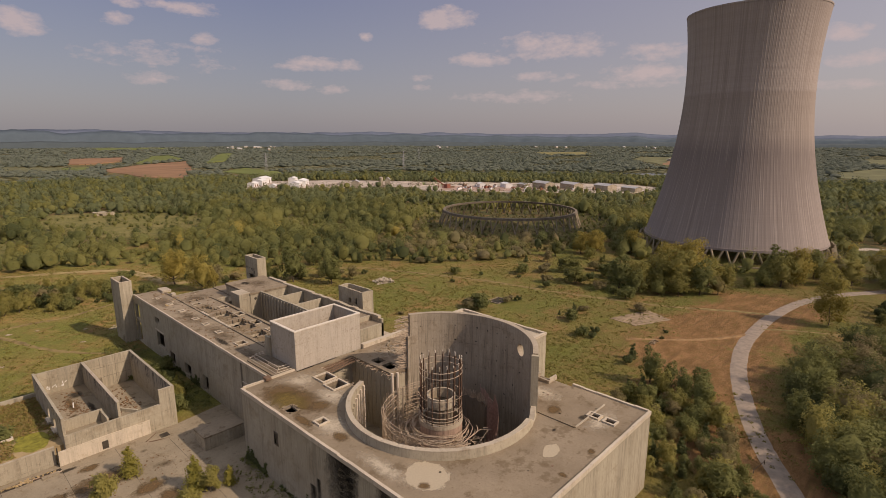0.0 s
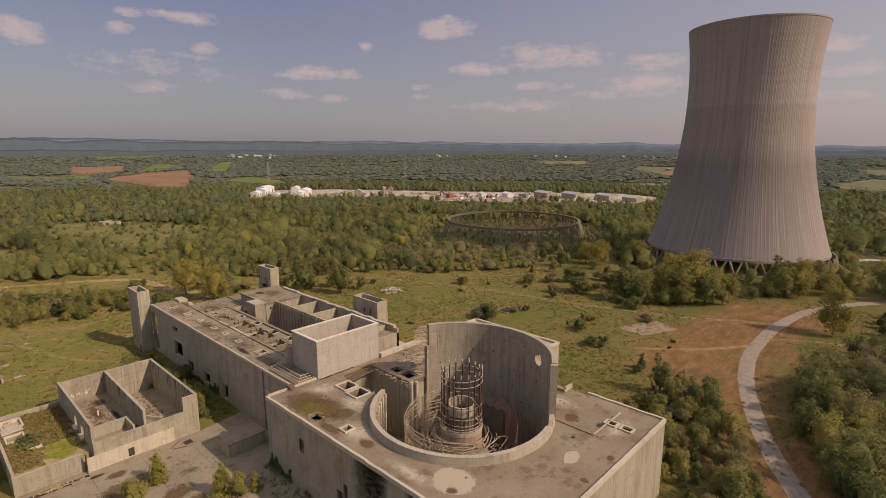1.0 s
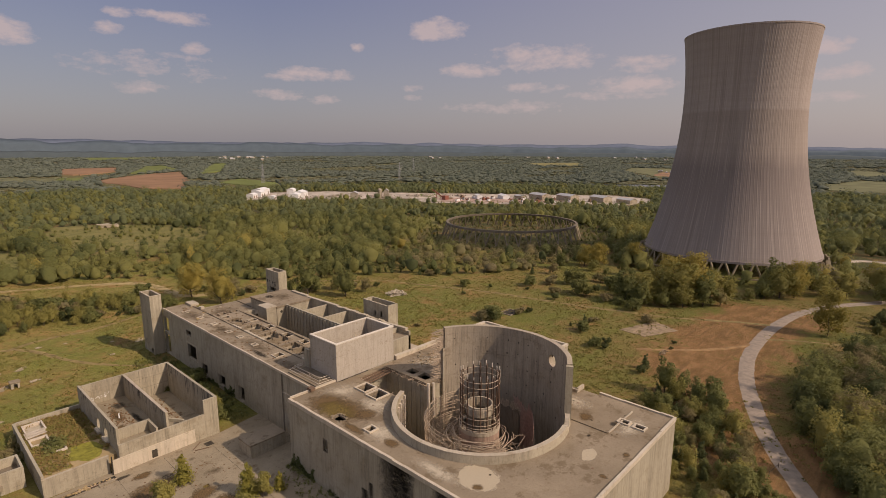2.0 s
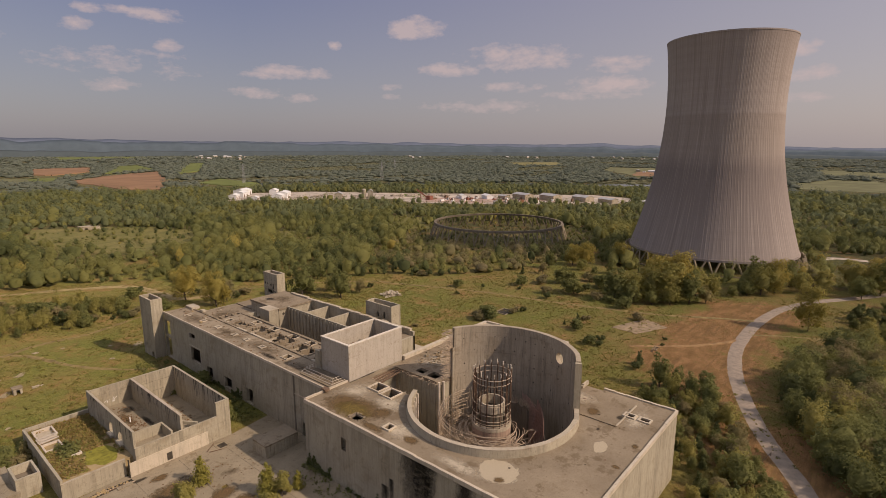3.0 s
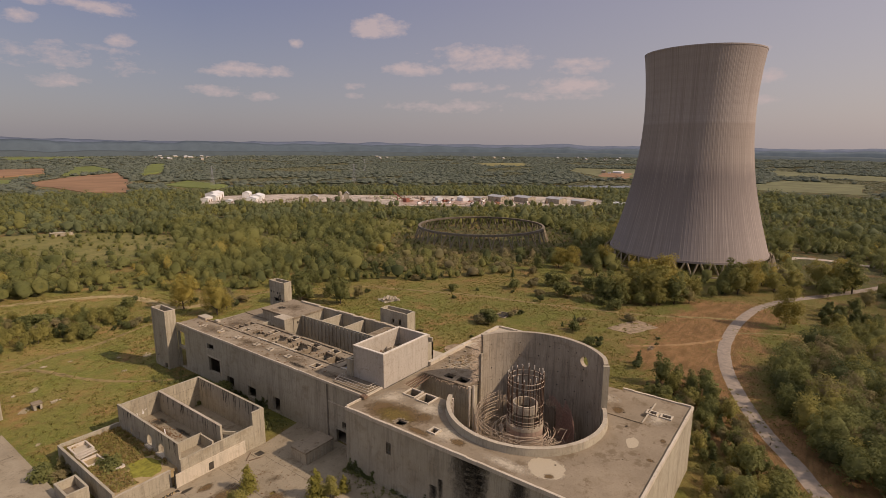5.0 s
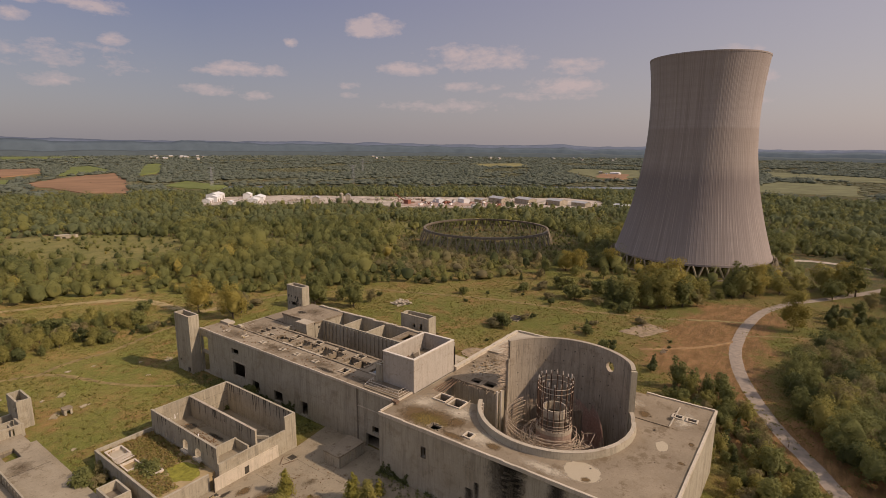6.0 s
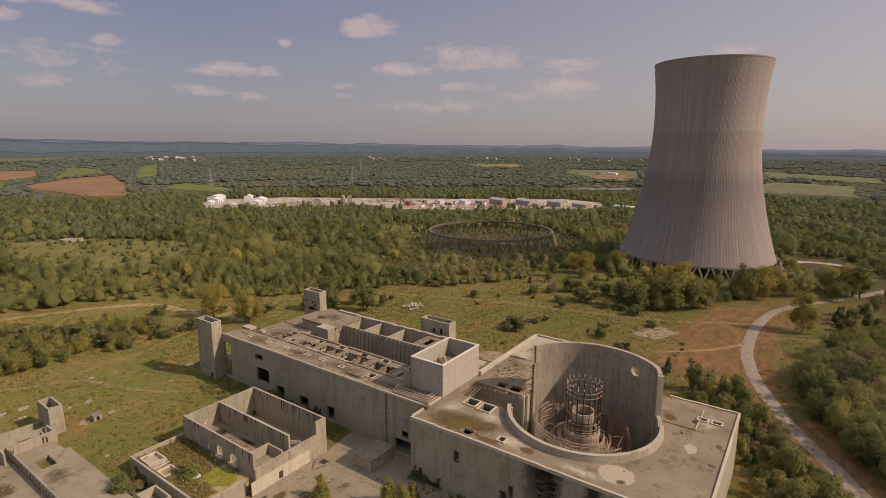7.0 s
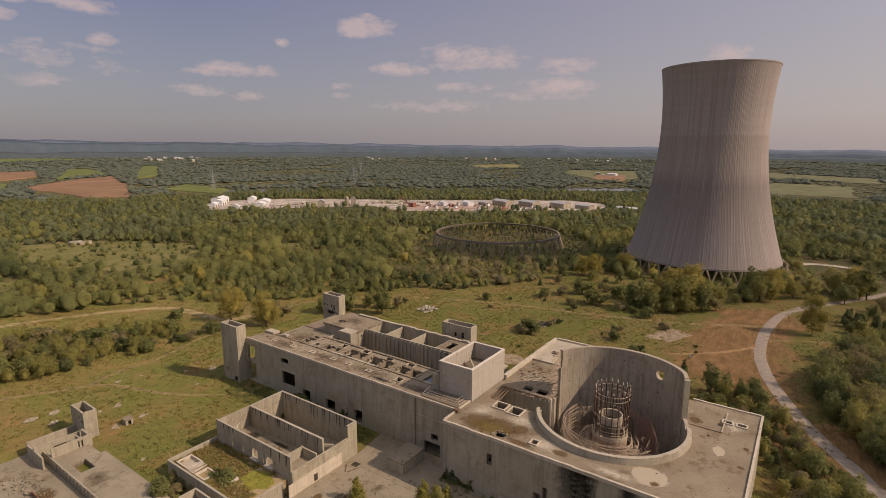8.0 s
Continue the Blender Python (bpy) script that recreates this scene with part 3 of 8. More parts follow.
ribbon("road", [(330, -95), (296, -76), (267, -57), (244, -41), (217, -30), (185, -25), (159, -24), (136, -25), (113.5, -29.3), (98, -34), (82, -40), (64, -48), (48, -57), (34, -64), (10, -80), (-30, -110)],
       5.6, ROADM, "pale gravel access road winding past the building", "road", 0.10, 0.04)
ribbon("dirt_track", [(-140, 330), (-66, 311), (-36, 307), (-8, 292), (8, 277), (12, 254), (16, 230), (30, 226)],
       7.0, SANDY, "wide sandy dirt track through the pasture", "dirt track", 0.05, 0.4)
ribbon("dirt_track", [(24, 228), (45, 224), (73, 219), (112, 184), (123, 161), (141, 112), (151, 66), (159, 39), (166, 16), (180, -10), (186, -24)],
       3.6, TRACK, "faint dirt track across the pasture", "dirt track", 0.04, 0.4)
ribbon("dirt_track", [(-140, 228), (-94, 209), (-78, 200), (-64, 190), (-54, 166), (-44, 152), (-34, 143), (-27, 139)], 2.8, TRACK, "faint dirt track through the grass", "dirt track", 0.04, 0.5)
ribbon("dirt_track", [(-70, 194), (-57, 199), (-47, 202), (-37, 204), (-17, 211), (4, 220), (14, 240)], 3.0, TRACK, "faint dirt track along the hedge", "dirt track", 0.04, 0.5)
ribbon("dirt_track", [(113, 12), (126, -4), (140, -16), (152, -23)], 3.0, EARTH, "bare wheel track in brown earth", "dirt track", 0.04, 0.5)
ribbon("dirt_track", [(380, -30), (400, -40), (402, -62), (396, -90)], 9, GRAVEL, "pale gravel road beside the cooling tower", "road", 0.06, 0.2)
ribbon("dirt_track", [(160, -22), (172, -40), (182, -62), (190, -80)], 2.0, TRACK, "narrow sandy path beside the road", "dirt track", 0.04, 0.4)


def patch(name, poly, mat, label, category, lift, broken=0.0):
    """A flat piece of ground, with an edge that wanders."""
    g = Geo()
    ring = []
    for (x0, y0), (x1, y1) in zip(poly, poly[1:] + poly[:1]):
        n = 8
        for k in range(n):
            t = k / n
            x, y = x0 + (x1 - x0) * t, y0 + (y1 - y0) * t
            x, y = x + random.uniform(-broken, broken), y + random.uniform(-broken, broken)
            ring.append((x, y))
    cx, cy = sum(p[0] for p in ring) / len(ring), sum(p[1] for p in ring) / len(ring)
    at = lambda p, s: (cx + (p[0] - cx) * s, cy + (p[1] - cy) * s, terrain(cx + (p[0] - cx) * s, cy + (p[1] - cy) * s) + lift)
    steps = (0.02, 0.25, 0.5, 0.75, 1.0)
    for i in range(len(ring)):
        p, q = ring[i], ring[(i + 1) % len(ring)]
        for s0, s1 in zip(steps, steps[1:]):
            g.face([at(p, s0), at(p, s1), at(q, s1), at(q, s0)])
        foot = [Vector(at(v, 1.0 + 1.5 * lift / max(40.0, math.hypot(v[0] - cx, v[1] - cy)))) - Vector((0, 0, lift + 0.3)) for v in (p, q)]
        g.face([at(p, 1.0), tuple(foot[0]), tuple(foot[1]), at(q, 1.0)])
    ob = build(name, g, mat)
    return tagged(ob, label, category, kind="structure")


YARD = [(304, 732), (340, 800), (391, 828), (500, 760), (590, 610), (690, 470), (790, 330), (767, 262), (728, 232), (660, 250), (600, 320), (520, 420), (478, 492), (500, 560), (440, 620), (370, 670)]
MEADOW = [[(0, 520), (31, 600), (80, 570), (125, 519), (132, 452), (90, 405), (60, 392), (12, 440)], [(156, 450), (205, 388), (180, 345), (135, 400)], [(344, 396), (371, 363), (303, 297), (277, 330)], [(-85, 410), (-42, 375), (-19, 426), (-45, 470)]]
FARM = [(1756, 741), (2011, 822), (2067, 557), (1575, 412), (1438, 499)]
HAY = [[(2279, 141), (2033, -213), (1760, -192), (1764, 83)], [(133, 1795), (270, 1533), (252, 1353), (92, 1463)], [(860, 4050), (1150, 4000), (1316, 3680), (751, 3366)]]
patch("field", [(280, 1435), (438, 1640), (620, 1780), (453, 1302), (325, 1021), (273, 1098)], FIELD_RED, "ploughed field of red soil", "field", 1.2, 6)
patch("field", [(445, 1720), (675, 2293), (760, 2330), (650, 1850)], FIELD_GREEN, "bright green crop field", "field", 3, 4)
patch("field", [(580, 1553), (984, 2372), (1074, 2397), (729, 1723)], FIELD_GREEN, "green field among woods", "field", 3, 8)
patch("field", [(455, 1150), (571, 1269), (548, 1044), (468, 959)], FIELD_GREEN, "green field among woods", "field", 1.5, 4)
patch("field", [(377, 2223), (565, 2243), (454, 1897), (325, 1738), (289, 1822)], FIELD_RED, "ploughed field of red soil", "field", 3, 8)
patch("field", [(240, 1606), (306, 1602), (260, 1458), (208, 1459)], FIELD_GREEN, "pale green field at the edge of the woods", "field", 1.5, 8)
patch("field", [(1181, 69), (1376, 102), (1626, 51), (1548, -123), (1196, -112)], FIELD_PALE, "pale green field beyond the tower", "field", 1, 8)
patch("field", [(1850, 1150), (2050, 1050), (2350, 1250), (2100, 1400)], FIELD_DRY, "pale dry field beyond the woods", "field", 5, 8)
patch("gravel_yard", YARD, GRAVEL, "pale gravel yard of a distant works", "yard", 0.4, 4)
patch("gravel_yard", [(548, 532), (600, 470), (664, 372), (640, 318), (596, 352), (520, 442), (498, 486)], REDSTONE, "yard strewn with reddish stone beside the machines", "yard", 0.55, 6)
patch("lawn", [(570, 612), (596, 570), (560, 538), (536, 572)], FIELD_GREEN, "mown green strip beside the gravel yard", "lawn", 0.7, 2)
patch("field", FARM, FIELD_PALE, "pale pasture round a distant farm", "field", 1.0, 8)
patch("field", [(1708, 590), (1724, 500), (1420, 425), (1487, 534)], FIELD_RED, "ploughed plot beside the distant farm", "field", 1.4, 6)
patch("field", HAY[0], FIELD_PALE, "pale hay field beyond hedges", "field", 1.5, 8)
patch("field", HAY[1], FIELD_PALE, "pale field strip beyond the woods", "field", 1.0, 6)
patch("field", HAY[2], FIELD_GREEN, "green hillside pasture far off", "field", 4.0, 10)
for poly in MEADOW:
    patch("meadow", poly, GRASS, "rough olive meadow among the woods", "meadow", 0.25, 7)
patch("river", [(480, 1000), (900, 560), (1100, 250), (1180, 280), (960, 640), (520, 1100)], WATER, "dark still river between woods", "river", 0.35, 8)
patch("concrete_pad", [(131, 28), (154, 20), (148, 7), (130, 15)], PAD, "weathered concrete pad in the grass", "concrete pad", 0.12, 0.35)
patch("concrete_pad", [(61 + 6.4 * math.cos(k * math.pi / 6), 71 + 6.4 * math.sin(k * math.pi / 6)) for k in range(12)], PAD, "round earth-stained concrete pad behind the wing", "concrete pad", 0.25, 0.15)
patch("concrete_pad", [(98, 156), (106, 152), (104, 142), (95, 147)], PALE, "pale rubble slab in the grass", "concrete pad", 0.2, 1.2)


def ridge(name, dist, left, right, amp, seed, mat, f1=9.0, humps=()):
    """A far wooded ridge, seen as a skyline; its height falls from left to right, with single humps (bearing, half width, height)."""
    g = Geo()
    rows = []
    for i in range(401):
        f = i / 400
        deg = -5 + f * 105
        b = radians(deg)
        x, y = -110 + dist * math.sin(b), -55 + dist * math.cos(b)
        h = left + (right - left) * f + amp * (noise.noise((b * f1, seed, 0)) + 0.45 * noise.noise((b * f1 * 3.1, seed, 5)) + 0.16 * noise.noise((b * f1 * 11, seed, 9)) + 0.06 * noise.noise((b * f1 * 50, seed, 2)))
        h += sum(up * math.exp(-((deg - at) / wide) ** 2) for at, wide, up in humps)
        d2 = dist + 160
        x2, y2 = -110 + d2 * math.sin(b), -55 + d2 * math.cos(b)
        rows.append(((x, y, -25), (x + (x2 - x) * 0.4, y + (y2 - y) * 0.4, h * 0.75), (x2, y2, h), (x2 + 30 * math.sin(b), y2 + 30 * math.cos(b), -25)))
    for a, b in zip(rows, rows[1:]):
        for k in range(3):
            g.face([a[k], b[k], b[k + 1], a[k + 1]])
    ob = build(name, g, mat, smooth=True)
    return tagged(ob, "distant wooded ridge on the horizon, blue-grey with painted haze", "hills", kind="structure")


# ridge colours include the painted haze, bluest on the farthest
ridge("backdrop", 4600, 132, 80, 13, 3.3, hazed_hill_material("far ridge in blue haze tint", (0.105, 0.122, 0.158)), 14.0, ((12, 7, 12), (40, 6, 12), (46.3, 1.6, 13), (66, 2.2, 17), (72, 6, 7)))
ridge("backdrop", 4480, 124, 58, 19, 8.1, hazed_hill_material("slate green ridge", (0.076, 0.096, 0.110)), 17.0, ((10, 9, 8), (31, 6, 8), (44, 4, 9)))
ridge("backdrop", 4360, 52, 30, 12, 5.7, hazed_hill_material("nearer wooded rise", (0.066, 0.080, 0.082)), 15.0)

# ---- cooling tower ----
TX, TY = 336.0, 35.0


def tower_radius(z):
    s = (z - 60) / 60
    return -0.2458 * s ** 4 + 0.753 * s ** 3 + 5.547 * s * s - 12.066 * s + 45.36


def revolve(rows, n, cx, cy, a0=0.0, a1=math.tau, rib=None):
    g = Geo()
    whole = abs(a1 - a0 - math.tau) < 1e-6
    m = n if whole else n + 1
    for r, z in rows:
        for k in range(m):
            a = a0 + (a1 - a0) * k / n
            rr = r + (rib(k, z) if rib else 0)
            g.v.append((cx + rr * math.cos(a), cy + rr * math.sin(a), z))
    for j in range(len(rows) - 1):
        for k in range(n):
            k2 = (k + 1) % m
            g.f.append((j * m + k, j * m + k2, (j + 1) * m + k2, (j + 1) * m + k))
    return g


def cooling_tower():
    t = thing("cooling_tower", (TX, TY, 0), "huge ribbed grey-brown concrete hyperbolic cooling tower", "cooling tower")
    zs = [9.5 + (161 - 9.5) * k / 34 for k in range(35)]
    outer = [(tower_radius(z), z) for z in zs]
    g = revolve(outer, 720, TX, TY, rib=lambda k, z: 0.05 if k % 5 == 0 else 0.0)
    build("shell", g, TOWERC, t)
    g = revolve([(r - 0.9, z) for r, z in outer], 96, TX, TY)
    build("inner_lining", g, DARKC, t)
    r = tower_radius(161)
    build("rim", revolve([(r - 1.0, 160.4), (r + 0.15, 160.4), (r + 0.15, 161.4), (r - 1.0, 161.4), (r - 1.0, 160.4)], 120, TX, TY), TOWERC, t)
    r = tower_radius(9.5)
    build("ring_beam", revolve([(r - 1.0, 8.6), (r + 0.35, 8.6), (r + 0.35, 10.2), (r - 1.0, 10.2), (r - 1.0, 8.6)], 120, TX, TY), TOWERC, t)
    build("basin", revolve([(66.5, -0.5), (66.5, 1.0), (65.7, 1.0), (65.7, -0.5)], 120, TX, TY), APRON, t)
    # slanting legs in pairs under the shell
    n = 44
    leg = Geo().beam((0, 0, 0), (-2.6, 3.4, 9.0), 1.0, 1.0)
    first = build("leg", leg, APRON, t)
    leg2 = Geo().beam((0, 0, 0), (-2.6, -3.4, 9.0), 1.0, 1.0)
    second = build("leg", leg2, APRON, t)
    for ob in (first, second):
        o = ORIGIN[ob]
        ob.data.transform(Matrix.Translation(o))
    for k in range(n):
        m = pose(0, 0, 0, 0, 0, 360 * k / n) @ pose(64.3, 0, 0)
        for ob in (first, second):
            if k == 0:
                ob.matrix_basis = m
            else:
                shared("leg", ob.data, t, m)
    return t


cooling_tower()


def tower_base():
    """Ring beam on slanting legs, the start of a second cooling tower that was never raised."""
    x, y = 318.7, 222.6
    t = thing("unfinished_tower_base", (x, y, 0), "dark concrete ring on slanting legs, overgrown", "tower base")
    build("ring_beam", revolve([(61.0, 11.6), (63.2, 11.6), (62.8, 13.4), (60.6, 13.4), (61.0, 11.6)], 120, x, y), DARKC, t)
    obs = []
    for s in (1, -1):
        g = Geo().beam((0, 0, 0), (-4.4, 3.0 * s, 12.0), 0.8, 0.8)
        ob = build("leg", g, APRON, t)
        ob.data.transform(Matrix.Translation(ORIGIN[ob]))
        obs.append(ob)
    for k in range(44):
        m = pose(0, 0, 0, 0, 0, 360 * k / 44) @ pose(66.5, 0, 0)
        for ob in obs:
            if k == 0:
                ob.matrix_basis = m
            else:
                shared("leg", ob.data, t, m)


tower_base()

# ---- reactor building ----
CX, CY, RIN = -3.6, 4.2, 20.4
RZ = 20.0
Z0 = 0.6


def arc_block(rows, n, a0, a1, top=None):
    """A wall that follows an arc, closed at both ends; rows of (radius, height) go round its section. top: lowers the upper rows."""
    g = Geo()
    m = len(rows)
    for k in range(n + 1):
        a = a0 + (a1 - a0) * k / n
        for r, z in rows:
            g.v.append((CX + r * math.cos(a), CY + r * math.sin(a), z - (top(a, z) if top else 0)))
    for k in range(n):
        for j in range(m):
            j2 = (j + 1) % m
            g.f.append((k * m + j, (k + 1) * m + j, (k + 1) * m + j2, k * m + j2))
    g.f.append(tuple(range(m)))
    g.f.append(tuple(n * m + j for j in range(m))[::-1])
    return g


def blot(name, cx, cy, rx, ry, z, mat, parent, seed, label="", turn=0.0, axis="z", skip=()):
    """A thin patch with a wandering outline: a stain, a puddle bed or a repair."""
    g = Geo()
    n = 22
    ring = []
    for k in range(n):
        a = k * math.tau / n
        s = 1 + 0.38 * noise.noise((math.cos(a) * 1.3, math.sin(a) * 1.3, seed)) + 0.16 * noise.noise((math.cos(a) * 4, math.sin(a) * 4, seed))
        u, v = rx * s * math.cos(a), ry * s * math.sin(a)
        u, v = u * math.cos(turn) - v * math.sin(turn), u * math.sin(turn) + v * math.cos(turn)
        ring.append((cx + u, cy + v, z) if axis == "z" else (z, cx + u, cy + v))
    if skip:
        # cut up so that it stops at holes in the slab
        flat = [p[:2] for p in ring]
        x0, x1, y0, y1 = min(p[0] for p in flat), max(p[0] for p in flat), min(p[1] for p in flat), max(p[1] for p in flat)
        xs = sorted({x0, x1, *np.arange(x0, x1, 0.6), *[v for h in skip for v in h[:2] if x0 < v < x1]})
        ys = sorted({y0, y1, *np.arange(y0, y1, 0.6), *[v for h in skip for v in h[2:] if y0 < v < y1]})
        for xa, xb in zip(xs, xs[1:]):
            for ya, yb in zip(ys, ys[1:]):
                mx_, my_ = (xa + xb) / 2, (ya + yb) / 2
                if inside(flat, mx_, my_) and not any(h[0] < mx_ < h[1] and h[2] < my_ < h[3] for h in skip):
                    g.face([(xa, ya, z), (xb, ya, z), (xb, yb, z), (xa, yb, z)])
    else:
        g.face(ring)
    return build(name, g, mat, parent, label)


def reactor_building():
    t = thing("reactor_building", (0, 0, Z0), "abandoned unfinished concrete reactor building with an open round pit", "building")
    slot = (28.0, 29.3, 12.1, 15.0)
    front = build("wall", Geo().slab("x", -31.8, 1.2, -32.3, 44.5, Z0, RZ - 0.6, [slot]), CONC, t)
    build("wall", Geo().slab("y", -32.3, 1.2, -30.6, 25.8, Z0, RZ - 0.6), CONC, t)
    build("wall", Geo().slab("x", 24.6, 1.2, -31.1, 9.6, Z0, RZ - 0.6), CONC, t)
    build("wall", Geo().slab("y", 9.6, 1.2, 24.6, 49.0, Z0, 20.6), CONC, t)
    build("wall", Geo().slab("x", 47.8, 1.2, 10.8, 43.0, Z0, 20.6), CONC, t)
    build("wall", Geo().slab("y", 43.0, 1.2, -30.6, 49.0, Z0, RZ - 0.6), CONC, t)
    frame_ = Geo().slab("x", -31.92, 0.3, 27.8, 29.5, 11.9, 15.2, [slot])
    build("window_frame", frame_, DARKC, front, "dark steel window frame")
    return t, front


block, front_wall = reactor_building()
RECTS = [(-11.6, -1.0, 22.0, 41.4), (-16.0, -12.4, 33.0, 36.8), (-16.6, -12.6, 27.6, 31.4), (14.9, 16.4, -25.1, -22.9), (14.9, 16.4, -28.8, -26.6), (-27.9, -25.9, 16.6, 18.4), (-29.9, -27.0, 25.4, 29.2), (0.6, 3.4, 31.8, 35.0), (0.4, 3.8, 26.6, 30.2)]


def roof_with_ring(t):
    """Flat roof slab: strips that stop at the round opening and at the hatches."""
    R = RIN + 0.6
    g = Geo()
    x0, x1, y0, y1 = -30.6, 24.6, -31.1, 43.0
    ys = sorted({y0, y1, *[r[2] for r in RECTS], *[r[3] for r in RECTS], *[CY + R * math.sin(k * math.pi / 64 - math.pi / 2) for k in range(65)]})

    def span(y):
        d = R * R - (y - CY) ** 2
        return math.sqrt(d) if d > 0 else 0.0

    for ya, yb in zip(ys, ys[1:]):
        wa, wb = span(ya), span(yb)
        blocks = [((r[0], r[0]), (r[1], r[1])) for r in RECTS if r[2] <= ya + 1e-6 and r[3] >= yb - 1e-6]
        if wa > 0 or wb > 0:
            blocks.append(((CX - wa, CX - wb), (CX + wa, CX + wb)))
        blocks.sort(key=lambda b: min(b[0]))
        cur = (x0, x0)
        for lo, hi in blocks + [((x1, x1), None)]:
            if lo[0] > cur[0] + 0.01 and lo[1] > cur[1] - 0.01 or lo[1] > cur[1] + 0.01 and lo[0] > cur[0] - 0.01:
                top = [(cur[0], ya, RZ), (lo[0], ya, RZ), (lo[1], yb, RZ), (cur[1], yb, RZ)]
                g.face(top)
                g.face([(x, y, RZ - 0.9) for x, y, z in top][::-1])
                g.face([top[0], (cur[0], ya, RZ - 0.9), (cur[1], yb, RZ - 0.9), top[3]])
                g.face([top[1], top[2], (lo[1], yb, RZ - 0.9), (lo[0], ya, RZ - 0.9)])
            if hi:
                cur = (max(cur[0], hi[0]), max(cur[1], hi[1]))
    for r in RECTS:
        for y in (r[2], r[3]):
            if y > 25 or y < 0 or r[0] < -20:
                g.face([(r[0], y, RZ), (r[1], y, RZ), (r[1], y, RZ - 0.9), (r[0], y, RZ - 0.9)])
    deck = build("roof_slab", g, ROOFC, t)
    build("rear_roof", Geo().slab("z", 19.8, 0.8, 24.6, 47.8, 10.8, 43.0, [(33.0, 36.0, 36.5, 39.5)]), PALE, t)
    for q in ((-31.95, -31.35, -32.45, 44.6, 19.4, 20.4), (-31.35, 25.95, -32.45, -31.85, 19.4, 20.4), (25.35, 25.95, -31.85, -13.0, 19.4, 20.4), (-31.35, -17.2, 44.1, 44.6, 19.4, 20.5),
              (4.4, 49.1, 42.9, 44.3, 19.4, 21.1), (48.3, 49.1, 9.5, 42.9, 20.6, 21.3), (25.9, 48.3, 9.5, 10.4, 20.6, 21.3)):
        # worn edge: short lengths with slightly uneven tops
        long_x = q[1] - q[0] > q[3] - q[2]
        n = max(2, int(max(q[1] - q[0], q[3] - q[2]) / 3.0))
        for k in range(n):
            up = q[5] + random.uniform(-0.10, 0.06)
            if long_x:
                d = (q[1] - q[0]) / n
                build("coping", Geo().box(q[0] + d * k, q[0] + d * (k + 1) - 0.03, q[2], q[3], q[4], up), COPE, t)
            else:
                d = (q[3] - q[2]) / n
                build("coping", Geo().box(q[0], q[1], q[2] + d * k, q[2] + d * (k + 1) - 0.03, q[4], up), COPE, t)
    curbs = []
    for r in RECTS[1:6]:
        curbs.append(build("hatch_curb", Geo().slab("z", RZ, 0.35, r[0] - 0.4, r[1] + 0.4, r[2] - 0.4, r[3] + 0.4, [r]), COPE, t))
    for r, curb in zip(RECTS[1:5], curbs):
        # shaft sides painted dark for the shade below the hatch
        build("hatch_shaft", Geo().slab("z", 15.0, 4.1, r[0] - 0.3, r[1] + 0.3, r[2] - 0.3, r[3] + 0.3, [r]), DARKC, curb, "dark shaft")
    # ledge between coping and slab along the front, and the wall's own top behind it
    build("wall_top", Geo().box(-31.35, -30.6, -31.85, 44.1, RZ - 0.6, RZ - 0.004), ROOFC, t)
    build("wall_top", Geo().box(-30.6, 25.35, -31.85, -31.1, RZ - 0.6, RZ - 0.004), ROOFC, t)
    build("wall_top", Geo().box(24.6, 25.35, -31.1, -13.0, RZ - 0.6, RZ - 0.004), ROOFC, t)
    build("wall_top", Geo().box(-30.6, -17.2, 43.0, 44.1, RZ - 0.6, RZ - 0.004), ROOFC, t)
    # low curbs that mark off a corner of the roof
    build("curb", Geo().box(8.4, 8.75, -23.3, -14.2, RZ, RZ + 0.22), ROOFC, t)
    build("curb", Geo().box(8.75, 21.8, -23.5, -23.15, RZ, RZ + 0.22), PALE, t)
    build("curb", Geo().box(22.0, 24.6, -4.4, -3.9, RZ, RZ + 0.8), PALE, t)
    build("curb", Geo().box(22.0, 22.5, -8.4, -4.4, RZ, RZ + 0.8), PALE, t)
    build("curb", Geo().box(22.5, 25.7, -8.4, -7.9, RZ, RZ + 1.2), PALE, t)
    # stains, repairs and loose bits on the roof
    blot("stain", -25.6, 35.6, 6.4, 6.8, RZ + 0.010, STAINM, deck, 1.0, "brown algae stain round a roof hole", 0.3, skip=RECTS[5:7])
    blot("stain", -25.0, 28.6, 5.8, 7.4, RZ + 0.018, STAINM, deck, 2.0, "brown algae stain round a roof hole", 0.2, skip=RECTS[5:7])
    blot("stain", -27.0, 31.0, 4.4, 7.0, RZ + 0.026, ALGAE, deck, 3.0, "yellow moss", 0.2, skip=RECTS[5:7])
    blot("stain", -23.4, 23.6, 3.2, 3.0, RZ + 0.030, STAINM, deck, 3.6, skip=RECTS[5:7])
    blot("stain", -29.4, 21.0, 1.4, 5.0, RZ + 0.014, STAINM, deck, 3.8, skip=RECTS[5:7])
    blot("stain", -27.6, 9.6, 1.6, 2.6, RZ + 0.014, STAINM, deck, 3.9)
    blot("repair", -24.6, -12.4, 4.2, 5.2, RZ + 0.010, SCREED, deck, 4.0, "pale round repair in the roof screed")
    blot("stain", -26.6, -13.6, 1.3, 1.2, RZ + 0.018, STAINM, deck, 5.0)
    blot("stain", 3.2, -30.0, 1.4, 0.8, RZ + 0.010, STAINM, deck, 6.0)
    blot("stain", -7.0, -29.6, 0.8, 1.2, RZ + 0.010, STAINM, deck, 7.0)
    blot("stain", 13.2, -22.4, 1.6, 1.0, RZ + 0.010, MOULD, deck, 8.0)
